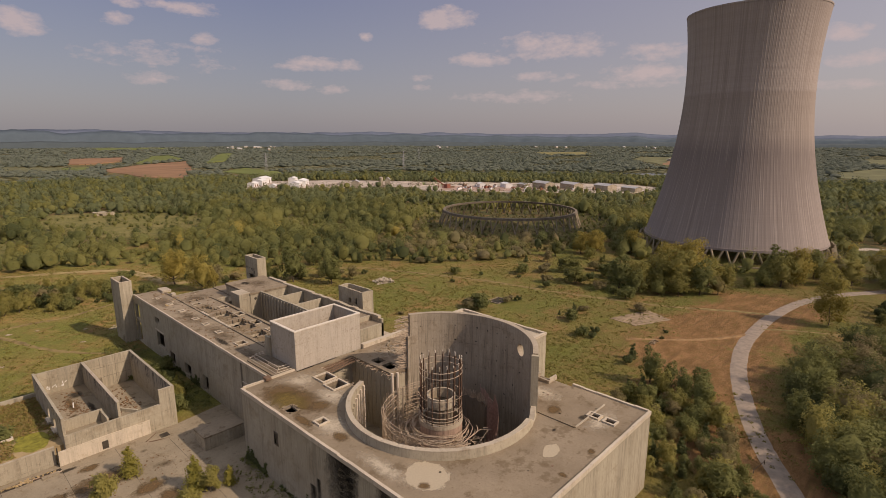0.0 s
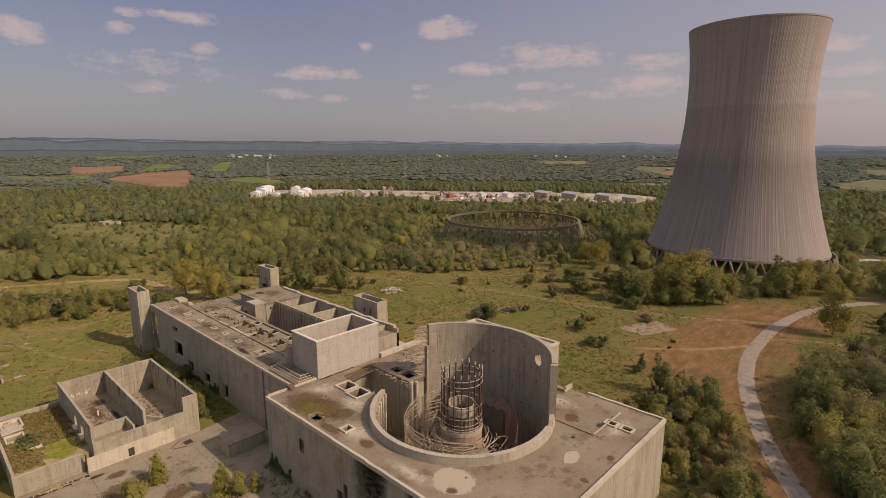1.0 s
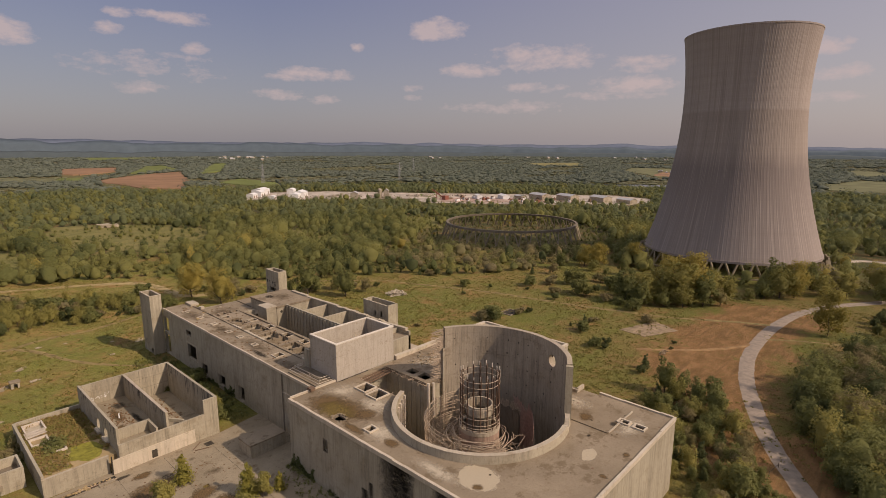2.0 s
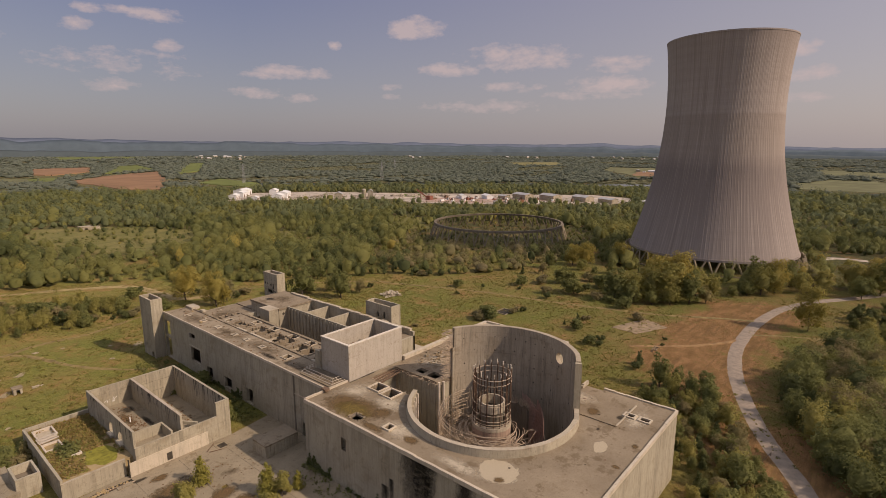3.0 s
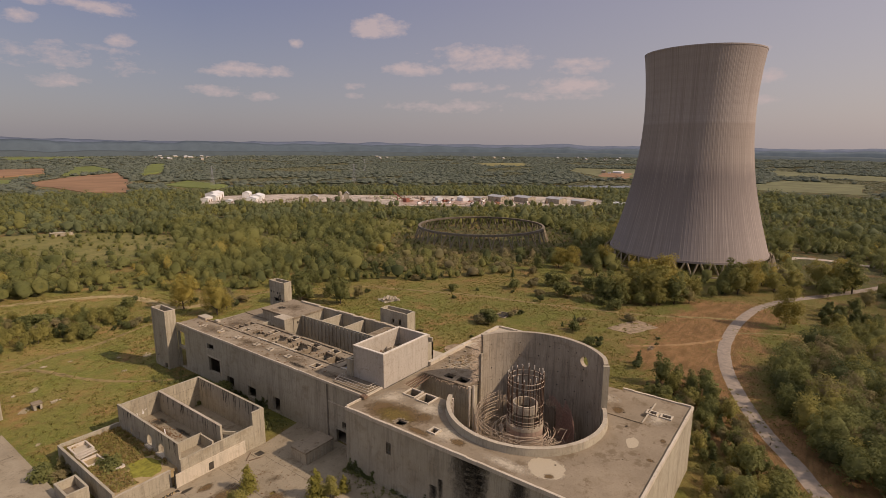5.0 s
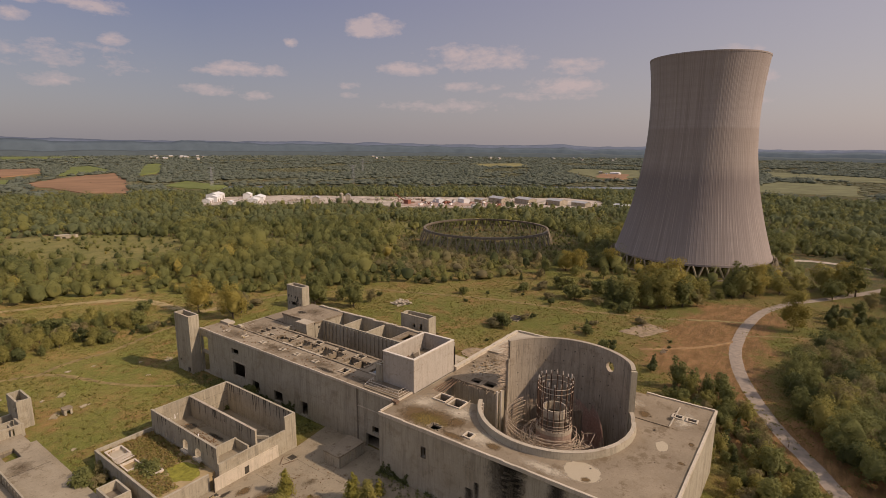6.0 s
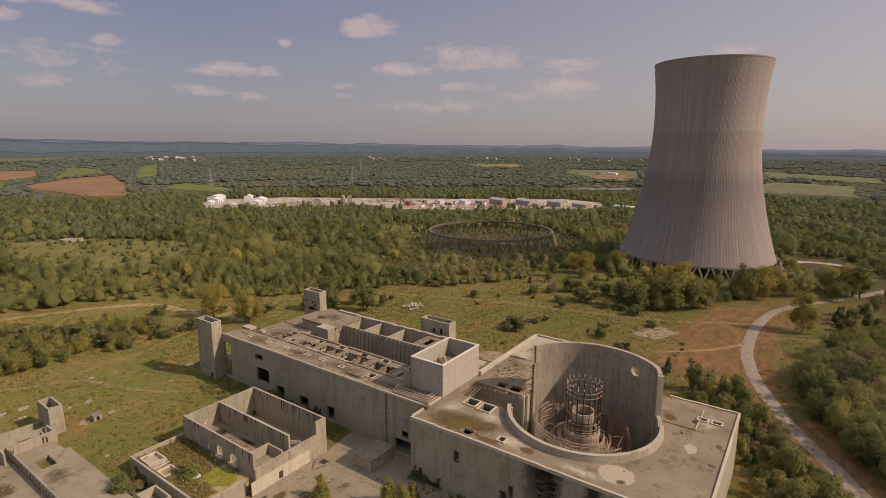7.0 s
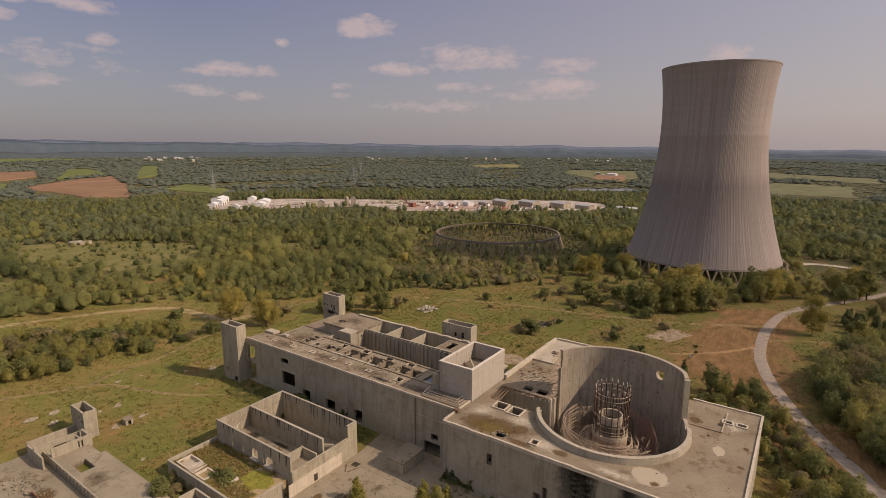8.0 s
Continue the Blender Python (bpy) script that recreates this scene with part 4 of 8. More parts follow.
    blot("stain", 4.8, -20.6, 0.8, 0.5, RZ + 0.010, MOULD, deck, 9.0)
    blot("stain", 12.0, -16.0, 2.6, 1.6, RZ + 0.010, STAINM, deck, 10.0, turn=0.6)
    blot("repair", -2.0, -24.0, 3.0, 1.6, RZ + 0.010, SCREED, deck, 11.0, turn=0.4)
    for k, (x, y, rx, ry) in enumerate(((-20, 38, 8, 5), (-19, 25, 4.5, 6), (12, 36, 9, 5), (-26, 14, 4, 6), (-28, -4, 2.5, 8), (14, -26, 6, 3), (17, -10, 4, 6))):
        blot("dust", x, y, rx, ry, RZ + 0.006, DUST, deck, 180.0 + k, "pale cement dust", skip=RECTS)
    gen = random.Random(5)
    for k in range(70):
        x, y = gen.uniform(-28, 24), gen.uniform(-31, 42)
        if math.hypot(x - CX, y - CY) < RIN + 3.5 or (-18 < x < 5 and y > 20):
            continue
        s = gen.uniform(0.12, 0.42)
        blot("stain", x, y, s, s * gen.uniform(0.6, 1.2), RZ + 0.032, gen.choice((STAINM, MOULD, MOULD, STEEL)), deck, k + 20.0)
    # broken edge of the hole through the roof
    g = Geo()
    for k in range(26):
        a = gen.uniform(0, math.tau)
        c = Vector((-28.45 + 1.6 * math.cos(a), 27.3 + 2.1 * math.sin(a), RZ - 0.15))
        s = gen.uniform(0.1, 0.32)
        g.box(c.x - s, c.x + s, c.y - s, c.y + s, c.z - 0.1, c.z + s * 0.7)
    build("rubble", g, ROOFC, t, "crumbled edge of the roof hole")["kind"] = "stuff"
    build("hole_edge", Geo().slab("z", RZ - 0.7, 0.5, -29.9, -27.0, 25.4, 29.2, [(-29.5, -27.5, 25.8, 28.7)]), DARKC, t)
    build("under_floor", Geo().box(-30.5, -26.5, 24.0, 30.0, 13.0, 13.3), DARKC, t)
    # great black mould streak down the shaded wall, and lesser ones
    for y, w, z0, z1, s in ((4.6, 10.5, 1.2, 19.4, 1.0), (1.6, 7.0, 1.0, 19.3, 1.7), (14.0, 3.2, 0.8, 9.0, 2.0), (11.8, 1.6, 1.0, 11.5, 2.6), (-9.0, 6.0, 2.0, 19.2, 3.0), (-20.0, 5.0, 5.0, 19.2, 6.0)):
        g = Geo()
        n = 12
        left, right = [], []
        for k in range(n + 1):
            z = z1 + (z0 - z1) * k / n
            f = (1 - (k / n) ** 2 * 0.7) * w / 2
            left.append((-31.812, y - f * (1 + 0.5 * noise.noise((k * 0.6, s, 0))), z))
            right.append((-31.812, y + f * (1 + 0.5 * noise.noise((k * 0.6, s, 7))), z))
        for k in range(n):
            g.face([left[k], right[k], right[k + 1], left[k + 1]])
        build("streak", g, RUN, front_wall, "black mould and painted hole shade streak")


roof_with_ring(block)


def ring_parts(t):
    a0, a1 = radians(-56), radians(67)
    R = RIN

    def worn(a, z):
        if z < 30:
            return 0.0
        end = max(0.0, 1 - (a - a0) / radians(5)) * 1.1
        return end + 0.06 * noise.noise((a * 30, 1, 0))

    g = arc_block([(R, 1.0), (R, 35.0), (R + 1.2, 35.0), (R + 1.2, 1.0)], 82, a0, a1, worn)
    drum = build("drum_wall", g, DRUMC, t)
    # round hole through the drum near its end
    am = math.atan2(-4.9 - CY, 15.2 - CX)
    m = bpy.data.meshes.new("hole_cutter")
    cut = bmesh.new()
    bmesh.ops.create_cone(cut, cap_ends=True, segments=24, radius1=1.55, radius2=1.55, depth=8, matrix=Matrix.Translation(Vector((CX + R * math.cos(am), CY + R * math.sin(am), 30.8)) - ORIGIN[t]) @ Matrix.Rotation(am, 4, "Z") @ Matrix.Rotation(radians(90), 4, "Y"))
    cut.to_mesh(m)
    cut.free()
    cutter = new("hole_cutter", m)
    mod = drum.modifiers.new("hole", "BOOLEAN")
    mod.operation, mod.object, mod.solver = "DIFFERENCE", cutter, "EXACT"
    dg = bpy.context.evaluated_depsgraph_get()
    done = bpy.data.meshes.new_from_object(drum.evaluated_get(dg))
    drum.modifiers.clear()
    drum.data = done
    bpy.data.objects.remove(cutter)
    # pilaster at the broken end and pale strip at the other edge
    build("end_pier", arc_block([(R - 0.25, 1.0), (R - 0.25, 33.6), (R + 1.35, 33.6), (R + 1.35, 1.0)], 2, a0 - radians(2.4), a0), CONC, t)
    build("end_pier", arc_block([(R - 0.2, 1.0), (R - 0.2, 29.2), (R + 1.3, 29.2), (R + 1.3, 1.0)], 2, a1, a1 + radians(1.8)), PALE, t)
    # rows of form-tie sockets: dark discs painted for the shade in the holes
    gen = random.Random(3)
    sock = Geo()
    for k in range(14):
        a = a0 + (a1 - a0) * (k + 0.6) / 14.6
        for z in (8, 12, 16, 20, 24, 28, 31.5):
            if gen.random() < 0.6:
                aa = a + gen.uniform(-0.01, 0.01)
                c = Vector((CX + (R - 0.02) * math.cos(aa), CY + (R - 0.02) * math.sin(aa), z + gen.uniform(-0.3, 0.3)))
                d = Vector((math.cos(aa), math.sin(aa), 0))
                sock.bar(c - d * 0.03, c + d * 0.02, gen.choice((0.12, 0.16, 0.22)), 6)
    build("tie_sockets", sock, DARK_STAIN_HOLE, t)["kind"] = "stuff"
    # bent bars that stick out of the broken drum edge
    fr = Geo()
    for k in range(190):
        z = 20.6 + 14.2 * k / 190
        c = Vector((CX + (R + gen.uniform(0.2, 1.0)) * math.cos(a1), CY + (R + gen.uniform(0.2, 1.0)) * math.sin(a1), z))
        d = Vector((-math.sin(a1), math.cos(a1), gen.uniform(-0.25, 0.15)))
        fr.bar(c, c + d * gen.uniform(1.0, 4.4), 0.065, 3)
    build("rebar_fringe", fr, BARS, t, "rusty bars jutting from the broken edge")["kind"] = "stuff"

    # low ring wall round the near side, its crown chipped, broken down near the pier
    b0, b1 = radians(111), radians(301.5)

    def chipped(a, z):
        if z < 21:
            return 0.0
        gap = math.exp(-((a - radians(292)) / radians(3.2)) ** 2) * 1.6
        return gap + 0.12 * max(0, noise.noise((a * 40, 3, 0))) + 0.1 * max(0, noise.noise((a * 9, 5, 0)))

    build("ring_wall", arc_block([(R, 1.0), (R, 21.8), (R + 1.0, 21.8), (R + 1.35, RZ - 0.5), (R + 0.9, 19.0), (R + 0.9, 1.0)], 150, b0, b1, chipped), CONC, t)
    cap = arc_block([(R - 0.03, 21.7), (R - 0.03, 21.86), (R + 1.05, 21.86), (R + 1.05, 21.7)], 150, b0, b1, lambda a, z: chipped(a, 22))
    build("ring_cap", cap, PALE, t, "pale chipped rim")
    # pilasters inside the ring beside the pit
    for k in range(7):
        a = b0 + radians(0.6 + 4.2 * k)
        build("pilaster", arc_block([(R - 0.5, 1.5), (R - 0.5, 21.0 - 0.4 * k), (R - 0.02, 21.0 - 0.4 * k), (R - 0.02, 1.5)], 1, a, a + radians(1.5)), LIGHTPATCH if k < 4 else CONC, t)
    g = Geo()
    n = 64
    for k in range(n):
        p = [(CX + (R + 0.5) * math.cos(q * math.tau / n), CY + (R + 0.5) * math.sin(q * math.tau / n), 2.0) for q in (k, k + 1)]
        g.face([(CX, CY, 2.0), *p])
    build("pit_floor", g, APRON, t)
    # square pit beside the ring
    build("pit_wall", Geo().slab("x", -1.0, 0.6, 24.6, 41.9, 1.5, 19.1), CONC, t)
    build("pit_wall", Geo().slab("y", 41.4, 0.6, -11.6, -1.0, 1.5, 19.1), CONC, t)
    build("pit_wall", Geo().slab("x", -12.2, 0.6, 25.5, 42.0, 1.5, 19.1), CONC, t)
    build("pit_wall", Geo().slab("y", 24.0, 0.6, -0.4, 4.2, 1.5, 19.1), CONC, t)
    build("pit_floor", Geo().box(-11.6, -1.0, 22, 41.4, 1.5, 2.2), APRON, t)
    rib = Geo()
    for k in range(9):
        rib.box(-1.12, -1.0, 25.4 + 1.8 * k, 25.7 + 1.8 * k, 2.2, 19.0)
    build("pit_ribs", rib, CONC, t)
    for x, y in ((-1.0, 24.1), (0.2, 23.4)):
        build("pit_column", Geo().bar((x, y, 1.5), (x, y, 20.2), 0.38, 10), LIGHTPATCH, t, "pale round pipe column")
    # beams and bars over the pit
    bm = Geo()
    for k in range(4):
        bm.beam((-11.6, 37.6 + 1.2 * k, 19.4), (-1.0, 38.6 + 1.0 * k, 19.6), 0.3, 0.35)
    build("pit_beam", bm, STEEL, t, "rusted steel beams across the pit")["kind"] = "stuff"
    fr = Geo()
    for k in range(120):
        side = gen.random()
        if side < 0.5:
            p = Vector((-1.0, gen.uniform(24, 41.4), RZ - gen.uniform(0.1, 0.8)))
            d = Vector((-gen.uniform(0.5, 1.5), gen.uniform(-0.4, 0.4), gen.uniform(-0.5, 0.5)))
        elif side < 0.75:
            p = Vector((-11.6, gen.uniform(26, 41), RZ - gen.uniform(0.1, 0.8)))
            d = Vector((gen.uniform(0.4, 1.3), gen.uniform(-0.4, 0.4), gen.uniform(-0.2, 0.6)))
        else:
            p = Vector((gen.uniform(-1, 4.4), gen.uniform(23.6, 24.4), RZ - gen.uniform(0.0, 0.6)))
            d = Vector((gen.uniform(-0.4, 0.4), -gen.uniform(0.4, 1.2), gen.uniform(-0.3, 0.6)))
        fr.bar(p, p + d, 0.05, 3)
    build("rebar_fringe", fr, BARS, t, "bent rusty bars along the broken slab edge")["kind"] = "stuff"
    # brush and rubble on the slab behind the pit
    rb = Geo()
    for k in range(70):
        x, y = gen.gauss(14, 5.5), gen.gauss(35.5, 3.2)
        if not (5 < x < 46 and 27 < y < 42):
            continue
        s = gen.uniform(0.12, 0.5)
        rb.box(x - s, x + s, y - s * 0.8, y + s * 0.8, RZ - 0.02, RZ + s * gen.uniform(0.4, 1.1))
    br = Geo()
    for k in range(120):
        x, y = gen.gauss(14, 4.2), gen.gauss(36, 2.0)
        if not (6 < x < 24 and 31 < y < 41.5):
            continue
        d = Vector((gen.gauss(0, 1), gen.gauss(0, 1), gen.gauss(0, 0.35))).normalized() * gen.uniform(0.8, 2.6)
        p = Vector((x, y, RZ + 0.15 + gen.uniform(0, 1.0) * max(0, 1 - abs(x - 14) / 9)))
        br.bar(p, p + d, 0.07, 3)
    build("dry_brush", br, BRUSH, t, "heap of dry brown brush")["kind"] = "stuff"
    build("rubble", rb, APRON, t, "brown rubble and brush on the slab")["kind"] = "stuff"


ring_parts(block)


def hoop(g, r, z, a0, a1, n, thick, wob=0.0, seed=0.0):
    pts = []
    for k in range(n + 1):
        a = a0 + (a1 - a0) * k / n
        rr = r * (1 + wob * noise.noise((a * 2.3, seed, 0)))
        pts.append(Vector((CX + rr * math.cos(a), CY + rr * math.sin(a), z + wob * 12 * noise.noise((a * 1.7, seed, 4)))))
    for p, q in zip(pts, pts[1:]):
        g.bar(p, q, thick, 4)


def pedestal():
    t = thing("reactor_pedestal", (CX, CY, 2.0), "round concrete reactor pedestal inside a rusty rebar cage", "pedestal")
    gen = random.Random(9)

    def drum(name, rows, mat, label=""):
        g = revolve(rows, 40, CX, CY)
        return build(name, g, mat, t, label)

    pink = concrete("pinkish pedestal concrete", (0.46, 0.33, 0.25), (0.36, 0.25, 0.19), streak=0.5)
    drum("base", [(5.8, 2.0), (5.8, 9.0), (5.2, 9.2), (5.2, 12.0), (4.95, 12.2), (4.95, 17.0), (4.2, 17.0), (4.2, 3.0)], pink)
    drum("collar", [(5.05, 16.2), (5.05, 17.15), (4.1, 17.15), (4.1, 16.2), (5.05, 16.2)], PALE, "pale concrete collar")
    drum("inner_ring", [(3.35, 20.2), (3.35, 22.6), (2.95, 22.6), (2.95, 20.2), (3.35, 20.2)], PALE, "pale ring held inside the cage")
    # sleeve painted dark to stand for the shade behind the bars
    drum("inner_sleeve", [(2.9, 15.0), (2.9, 20.2), (2.7, 20.2), (2.7, 15.0)], DARKC)
    for k in range(18):
        a = k * math.tau / 18
        x, y = CX + 4.75 * math.cos(a), CY + 4.75 * math.sin(a)
        build("cage_bar", Geo().bar((x, y, 15.5), (x + gen.uniform(-0.15, 0.15), y + gen.uniform(-0.15, 0.15), 30.6 + gen.uniform(-0.5, 1.0)), 0.16, 6), RUST, t, "thick rusty upright bar")
    tips = Geo()
    for k in range(18):
        a = k * math.tau / 18
        x, y = CX + 4.75 * math.cos(a), CY + 4.75 * math.sin(a)
        tips.bar((x, y, 30.3), (x, y, 31.3 + gen.uniform(-0.3, 0.4)), 0.14, 6)
    build("bar_tips", tips, LIGHTPATCH, t, "pale tips of the bars")["kind"] = "stuff"
    for z, r, th in ((29.7, 4.85, 0.10), (28.3, 4.85, 0.09), (22.9, 4.85, 0.07), (20.4, 4.85, 0.08), (18.9, 4.85, 0.09), (18.1, 4.9, 0.09), (17.5, 4.95, 0.09)):
        g = Geo()
        hoop(g, r, z, 0, math.tau, 36, th, 0.006, z)
        build("cage_hoop", g, BARS, t, "pale rusted hoop")
    for k in range(22):
        g = Geo()
        zh = gen.uniform(9.0, 16.6)
        hoop(g, gen.uniform(5.9, 6.6 + (17 - zh) * 0.75), zh, gen.uniform(0, 1), math.tau * gen.uniform(0.7, 1.0), 44, 0.085, 0.06, k + 1.5)
        build("loose_hoop", g, BARS, t)


pedestal()


def drywell_cage():
    t = thing("rebar_basket", (CX, CY, 2.0), "wide tangled basket of rusty reinforcing bars in the pit", "rebar cage")
    gen = random.Random(12)
    R = 13.2
    up = Geo()
    for k in range(110):
        a = radians(60) + radians(235) * k / 110
        h = 19.6 + 1.4 * noise.noise((a * 3, 2, 0)) - 5.5 * max(0, math.sin(a - radians(190))) * 0.8
        if gen.random() < 0.12:
            continue
        r = R + gen.uniform(-0.25, 0.25)
        lean = gen.uniform(-0.02, 0.02)
        up.bar((CX + r * math.cos(a), CY + r * math.sin(a), 2.0), (CX + (r + gen.uniform(-0.8, 0.8)) * math.cos(a + lean), CY + (r + gen.uniform(-0.8, 0.8)) * math.sin(a + lean), h + gen.uniform(-1.2, 1.2)), 0.075, 3)
    build("bar_fence", up, BARS, t, "upright rusty bars")["kind"] = "stuff"
    for k in range(27):
        g = Geo()
        z = 4.0 + 0.6 * k
        a0 = radians(62 + gen.uniform(0, 12))
        a1 = radians(296 - 3.0 * max(0, k - 8) - gen.uniform(0, 22))
        hoop(g, R + gen.uniform(-0.3, 0.3), z, a0, a1, 46, 0.085, 0.022, k * 1.3)
        build("hoop", g, BARS, t, "bent horizontal bar")
    # curtain of red bars on the sunny side
    red = plain("red oxide bars", (0.40, 0.255, 0.20), 0.85, 0.1, 0.3, 2.0)
    g = Geo()
    top = lambda f: 8.5 + 12.0 * f ** 0.9
    for k in range(84):
        f = k / 84
        a = radians(-108) + radians(92) * f
        for lean in (-0.16, 0.16):
            h = top(f) + gen.uniform(-0.7, 0.5)
            g.bar((CX + R * math.cos(a), CY + R * math.sin(a), 2.0), (CX + R * math.cos(a + lean * h / 14), CY + R * math.sin(a + lean * h / 14), h), 0.075, 3)
    for k in range(18):
        z = 3 + k * 0.9
        lo = radians(-108 + 92 * min(1, max(0, (z - 8.5) / 12.0) ** (1 / 0.9)))
        hoop(g, R, z, lo, radians(-16), 14, 0.06)
    build("bar_curtain", g, red, t, "curtain of red reinforcing bars")["kind"] = "stuff"
    build("drywell_wall", arc_block([(R - 0.9, 2.0), (R - 0.9, 17.0), (R - 0.2, 17.0), (R - 0.2, 2.0)], 30, radians(-16), radians(58), lambda a, z: 1.5 * abs(noise.noise((a * 5, 0, 0))) if z > 10 else 0), DARKC, t, "dark concrete remnant of inner wall")
    g = Geo()
    for k in range(150):
        a = radians(-16) + radians(74) * k / 150
        p = Vector((CX + (R - 0.5) * math.cos(a), CY + (R - 0.5) * math.sin(a), 15.6))
        g.bar(p, p + Vector((gen.uniform(-0.7, 0.7), gen.uniform(-0.7, 0.7), gen.uniform(1.2, 3.2))), 0.085, 3)
    build("bar_ends", g, BARS, t)["kind"] = "stuff"
    # tangle of fallen bars and lumps on the left of the pit
    g = Geo()
    for k in range(760):
        a = radians(gen.uniform(70, 310))
        r = gen.uniform(5.5, 14.5)
        p = Vector((CX + r * math.cos(a), CY + r * math.sin(a), 2 + gen.uniform(0, 14) * (1 - abs(r - 9) / 9)))
        d = Vector((gen.gauss(0, 1), gen.gauss(0, 1), gen.gauss(0, 0.7))).normalized() * gen.uniform(1.2, 4.0)
        g.bar(p, p + d, 0.07, 3)
    build("fallen_bars", g, BARS, t, "tangle of fallen pale rusty bars")["kind"] = "stuff"
    g = Geo()
    for k in range(26):
        a = radians(gen.uniform(95, 180))
        r = gen.uniform(7, 11)
        c = Vector((CX + r * math.cos(a), CY + r * math.sin(a), gen.uniform(2.2, 10)))
        s = gen.uniform(0.25, 0.8)
        g.box(c.x - s, c.x + s, c.y - s, c.y + s, c.z - s, c.z + s * 0.6)
    build("broken_lumps", g, LIGHTPATCH, t, "broken pale concrete lumps")["kind"] = "stuff"


drywell_cage()


def rubble_heap(cx, cy, rx, ry, z, n, s0, s1, seed, mat, label, top=0.5):
    gen = random.Random(seed)
    g = Geo()
    for k in range(n):
        x, y = gen.gauss(0, 0.45), gen.gauss(0, 0.45)
        if x * x + y * y > 1:
            continue
        s = gen.uniform(s0, s1)
        c = Vector((cx + x * rx, cy + y * ry, z + top * max(0, 1 - x * x - y * y) * gen.random()))
        i = len(g.v)
        q = Euler((gen.uniform(-0.6, 0.6), gen.uniform(-0.6, 0.6), gen.uniform(0, 3))).to_matrix()
        g.box(-s, s, -s * 0.7, s * 0.7, -s * 0.35, s * 0.45)
        g.v[i:] = [tuple(c + q @ (Vector(p) * gen.uniform(0.75, 1.2))) for p in g.v[i:]]
    return tagged(build("rubble", g, mat), label, "rubble", kind="stuff")


rubble_heap(-9.5, 20, 5, 4.5, 2.1, 160, 0.2, 0.7, 1, SOIL, "sandy rubble on the pit floor", 1.6)
rubble_heap(10, 2, 4, 9, 2.1, 120, 0.2, 0.6, 2, DARKC, "dark rubble on the pit floor", 1.0)

# ---- auxiliary wing ----
def wing():
    t = thing("auxiliary_building", (0, 100, Z0), "long derelict concrete auxiliary building with broken roof slabs", "building")
    holes = [(124.4, 129.0, 14.2, 16.4), (120.6, 128.6, 5.4, 11.2), (112.2, 116.4, 2.4, 6.6), (98.6, 103.6, 2.4, 6.4), (85.0, 88.9, 1.6, 6.8), (52.0, 54.7, 6.6, 8.8), (51.0, 57.4, Z0, 5.6), (145.6, 150.6, 1.4, 9.6), (145.6, 150.6, 10.6, 16.8)]
    build("wall", Geo().slab("x", -24.0, 1.0, 44.5, 151.0, Z0, 19.4, holes), CONC, t)
    # inner walls close the view through the openings, darkened in colour for the shade
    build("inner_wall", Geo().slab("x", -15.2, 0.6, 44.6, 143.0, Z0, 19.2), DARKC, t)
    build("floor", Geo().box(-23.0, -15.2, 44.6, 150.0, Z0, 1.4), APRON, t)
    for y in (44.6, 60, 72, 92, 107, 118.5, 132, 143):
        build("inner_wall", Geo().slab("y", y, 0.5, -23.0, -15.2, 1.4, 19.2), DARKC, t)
    for k in range(36):
        y0 = 44.7 + 106.3 * k / 36
        build("coping", Geo().box(-24.12, -23.72, y0, y0 + 106.3 / 36 - 0.03, 19.4, 20.14 + random.uniform(-0.10, 0.05)), COPE, t)
    build("pilaster", Geo().box(-24.12, -24.0, 60.6, 61.2, Z0, 19.3), DARKC, t)
    build("ledge", Geo().box(-24.25, -24.0, 44.6, 60.6, 13.7, 14.0), PALE, t)
    build("lintel", Geo().box(-24.2, -24.0, 120.0, 129.2, 11.2, 11.7), PALE, t)
    build("jamb", Geo().box(-24.2, -24.0, 120.0, 120.6, 5.4, 11.2), PALE, t)
    # roof: solid strip, a beam line, then a strip with torn openings over the deep bays
    covers = [(-18.9, 115.9), (-18.9, 104.2), (-18.7, 96.3), (-18.9, 86.2), (-18.5, 72.4), (-19.0, 127.0), (-19.2, 138.0)]
    build("roof_slab", Geo().slab("z", 19.2, 0.8, -23.72, -14.9, 44.5, 150.0, [(-19.6, -17.0, 71.2, 73.8)]), ROOFW, t)
    for x, y in covers[:4] + covers[5:]:
        c = Geo().slab("z", 20.0, 0.28, x - 1.0, x + 1.0, y - 1.2, y + 1.2, [(x - 0.6, x + 0.6, y - 0.8, y + 0.8)])
        rim = build("roof_curb", c, PALE, t)
        build("roof_cover", Geo().box(x - 0.55, x + 0.55, y - 0.75, y + 0.75, 20.0, 20.1), DARKC, rim, "dark sunken cover")
    build("roof_curb", Geo().slab("z", 20.0, 0.3, -19.9, -16.7, 70.9, 74.1, [(-19.6, -17.0, 71.2, 73.8)]), PALE, t)
    gen = random.Random(21)
    y = 58.0
    while y < 150:
        d = gen.uniform(2.5, 6.5)
        build("roof_beam", Geo().box(-15.0, -14.2, y, min(y + d - 0.15, 150), 19.3, 20.35 + gen.uniform(-0.12, 0.1)), gen.choice((ROOFC, PALE, ROOFC)), t)
        y += d
    bays = [(-13.6, -8.0, 69.6, 79.6), (-13.6, -7.4, 82.6, 94.2), (-13.4, -7.4, 96.4, 106.0), (-12.8, -9.2, 108.6, 117.4)]
    vents = [(-6.8, -4.6, 75.8, 79.0), (-6.8, -4.6, 86.0, 89.6), (-6.8, -4.6, 98.2, 101.6), (-12.8, -10.4, 120.4, 123.0), (-7.6, -5.0, 110.0, 112.6)]
    torn = bays + vents + [(-12.8, -6.4, 60.0, 66.6)]
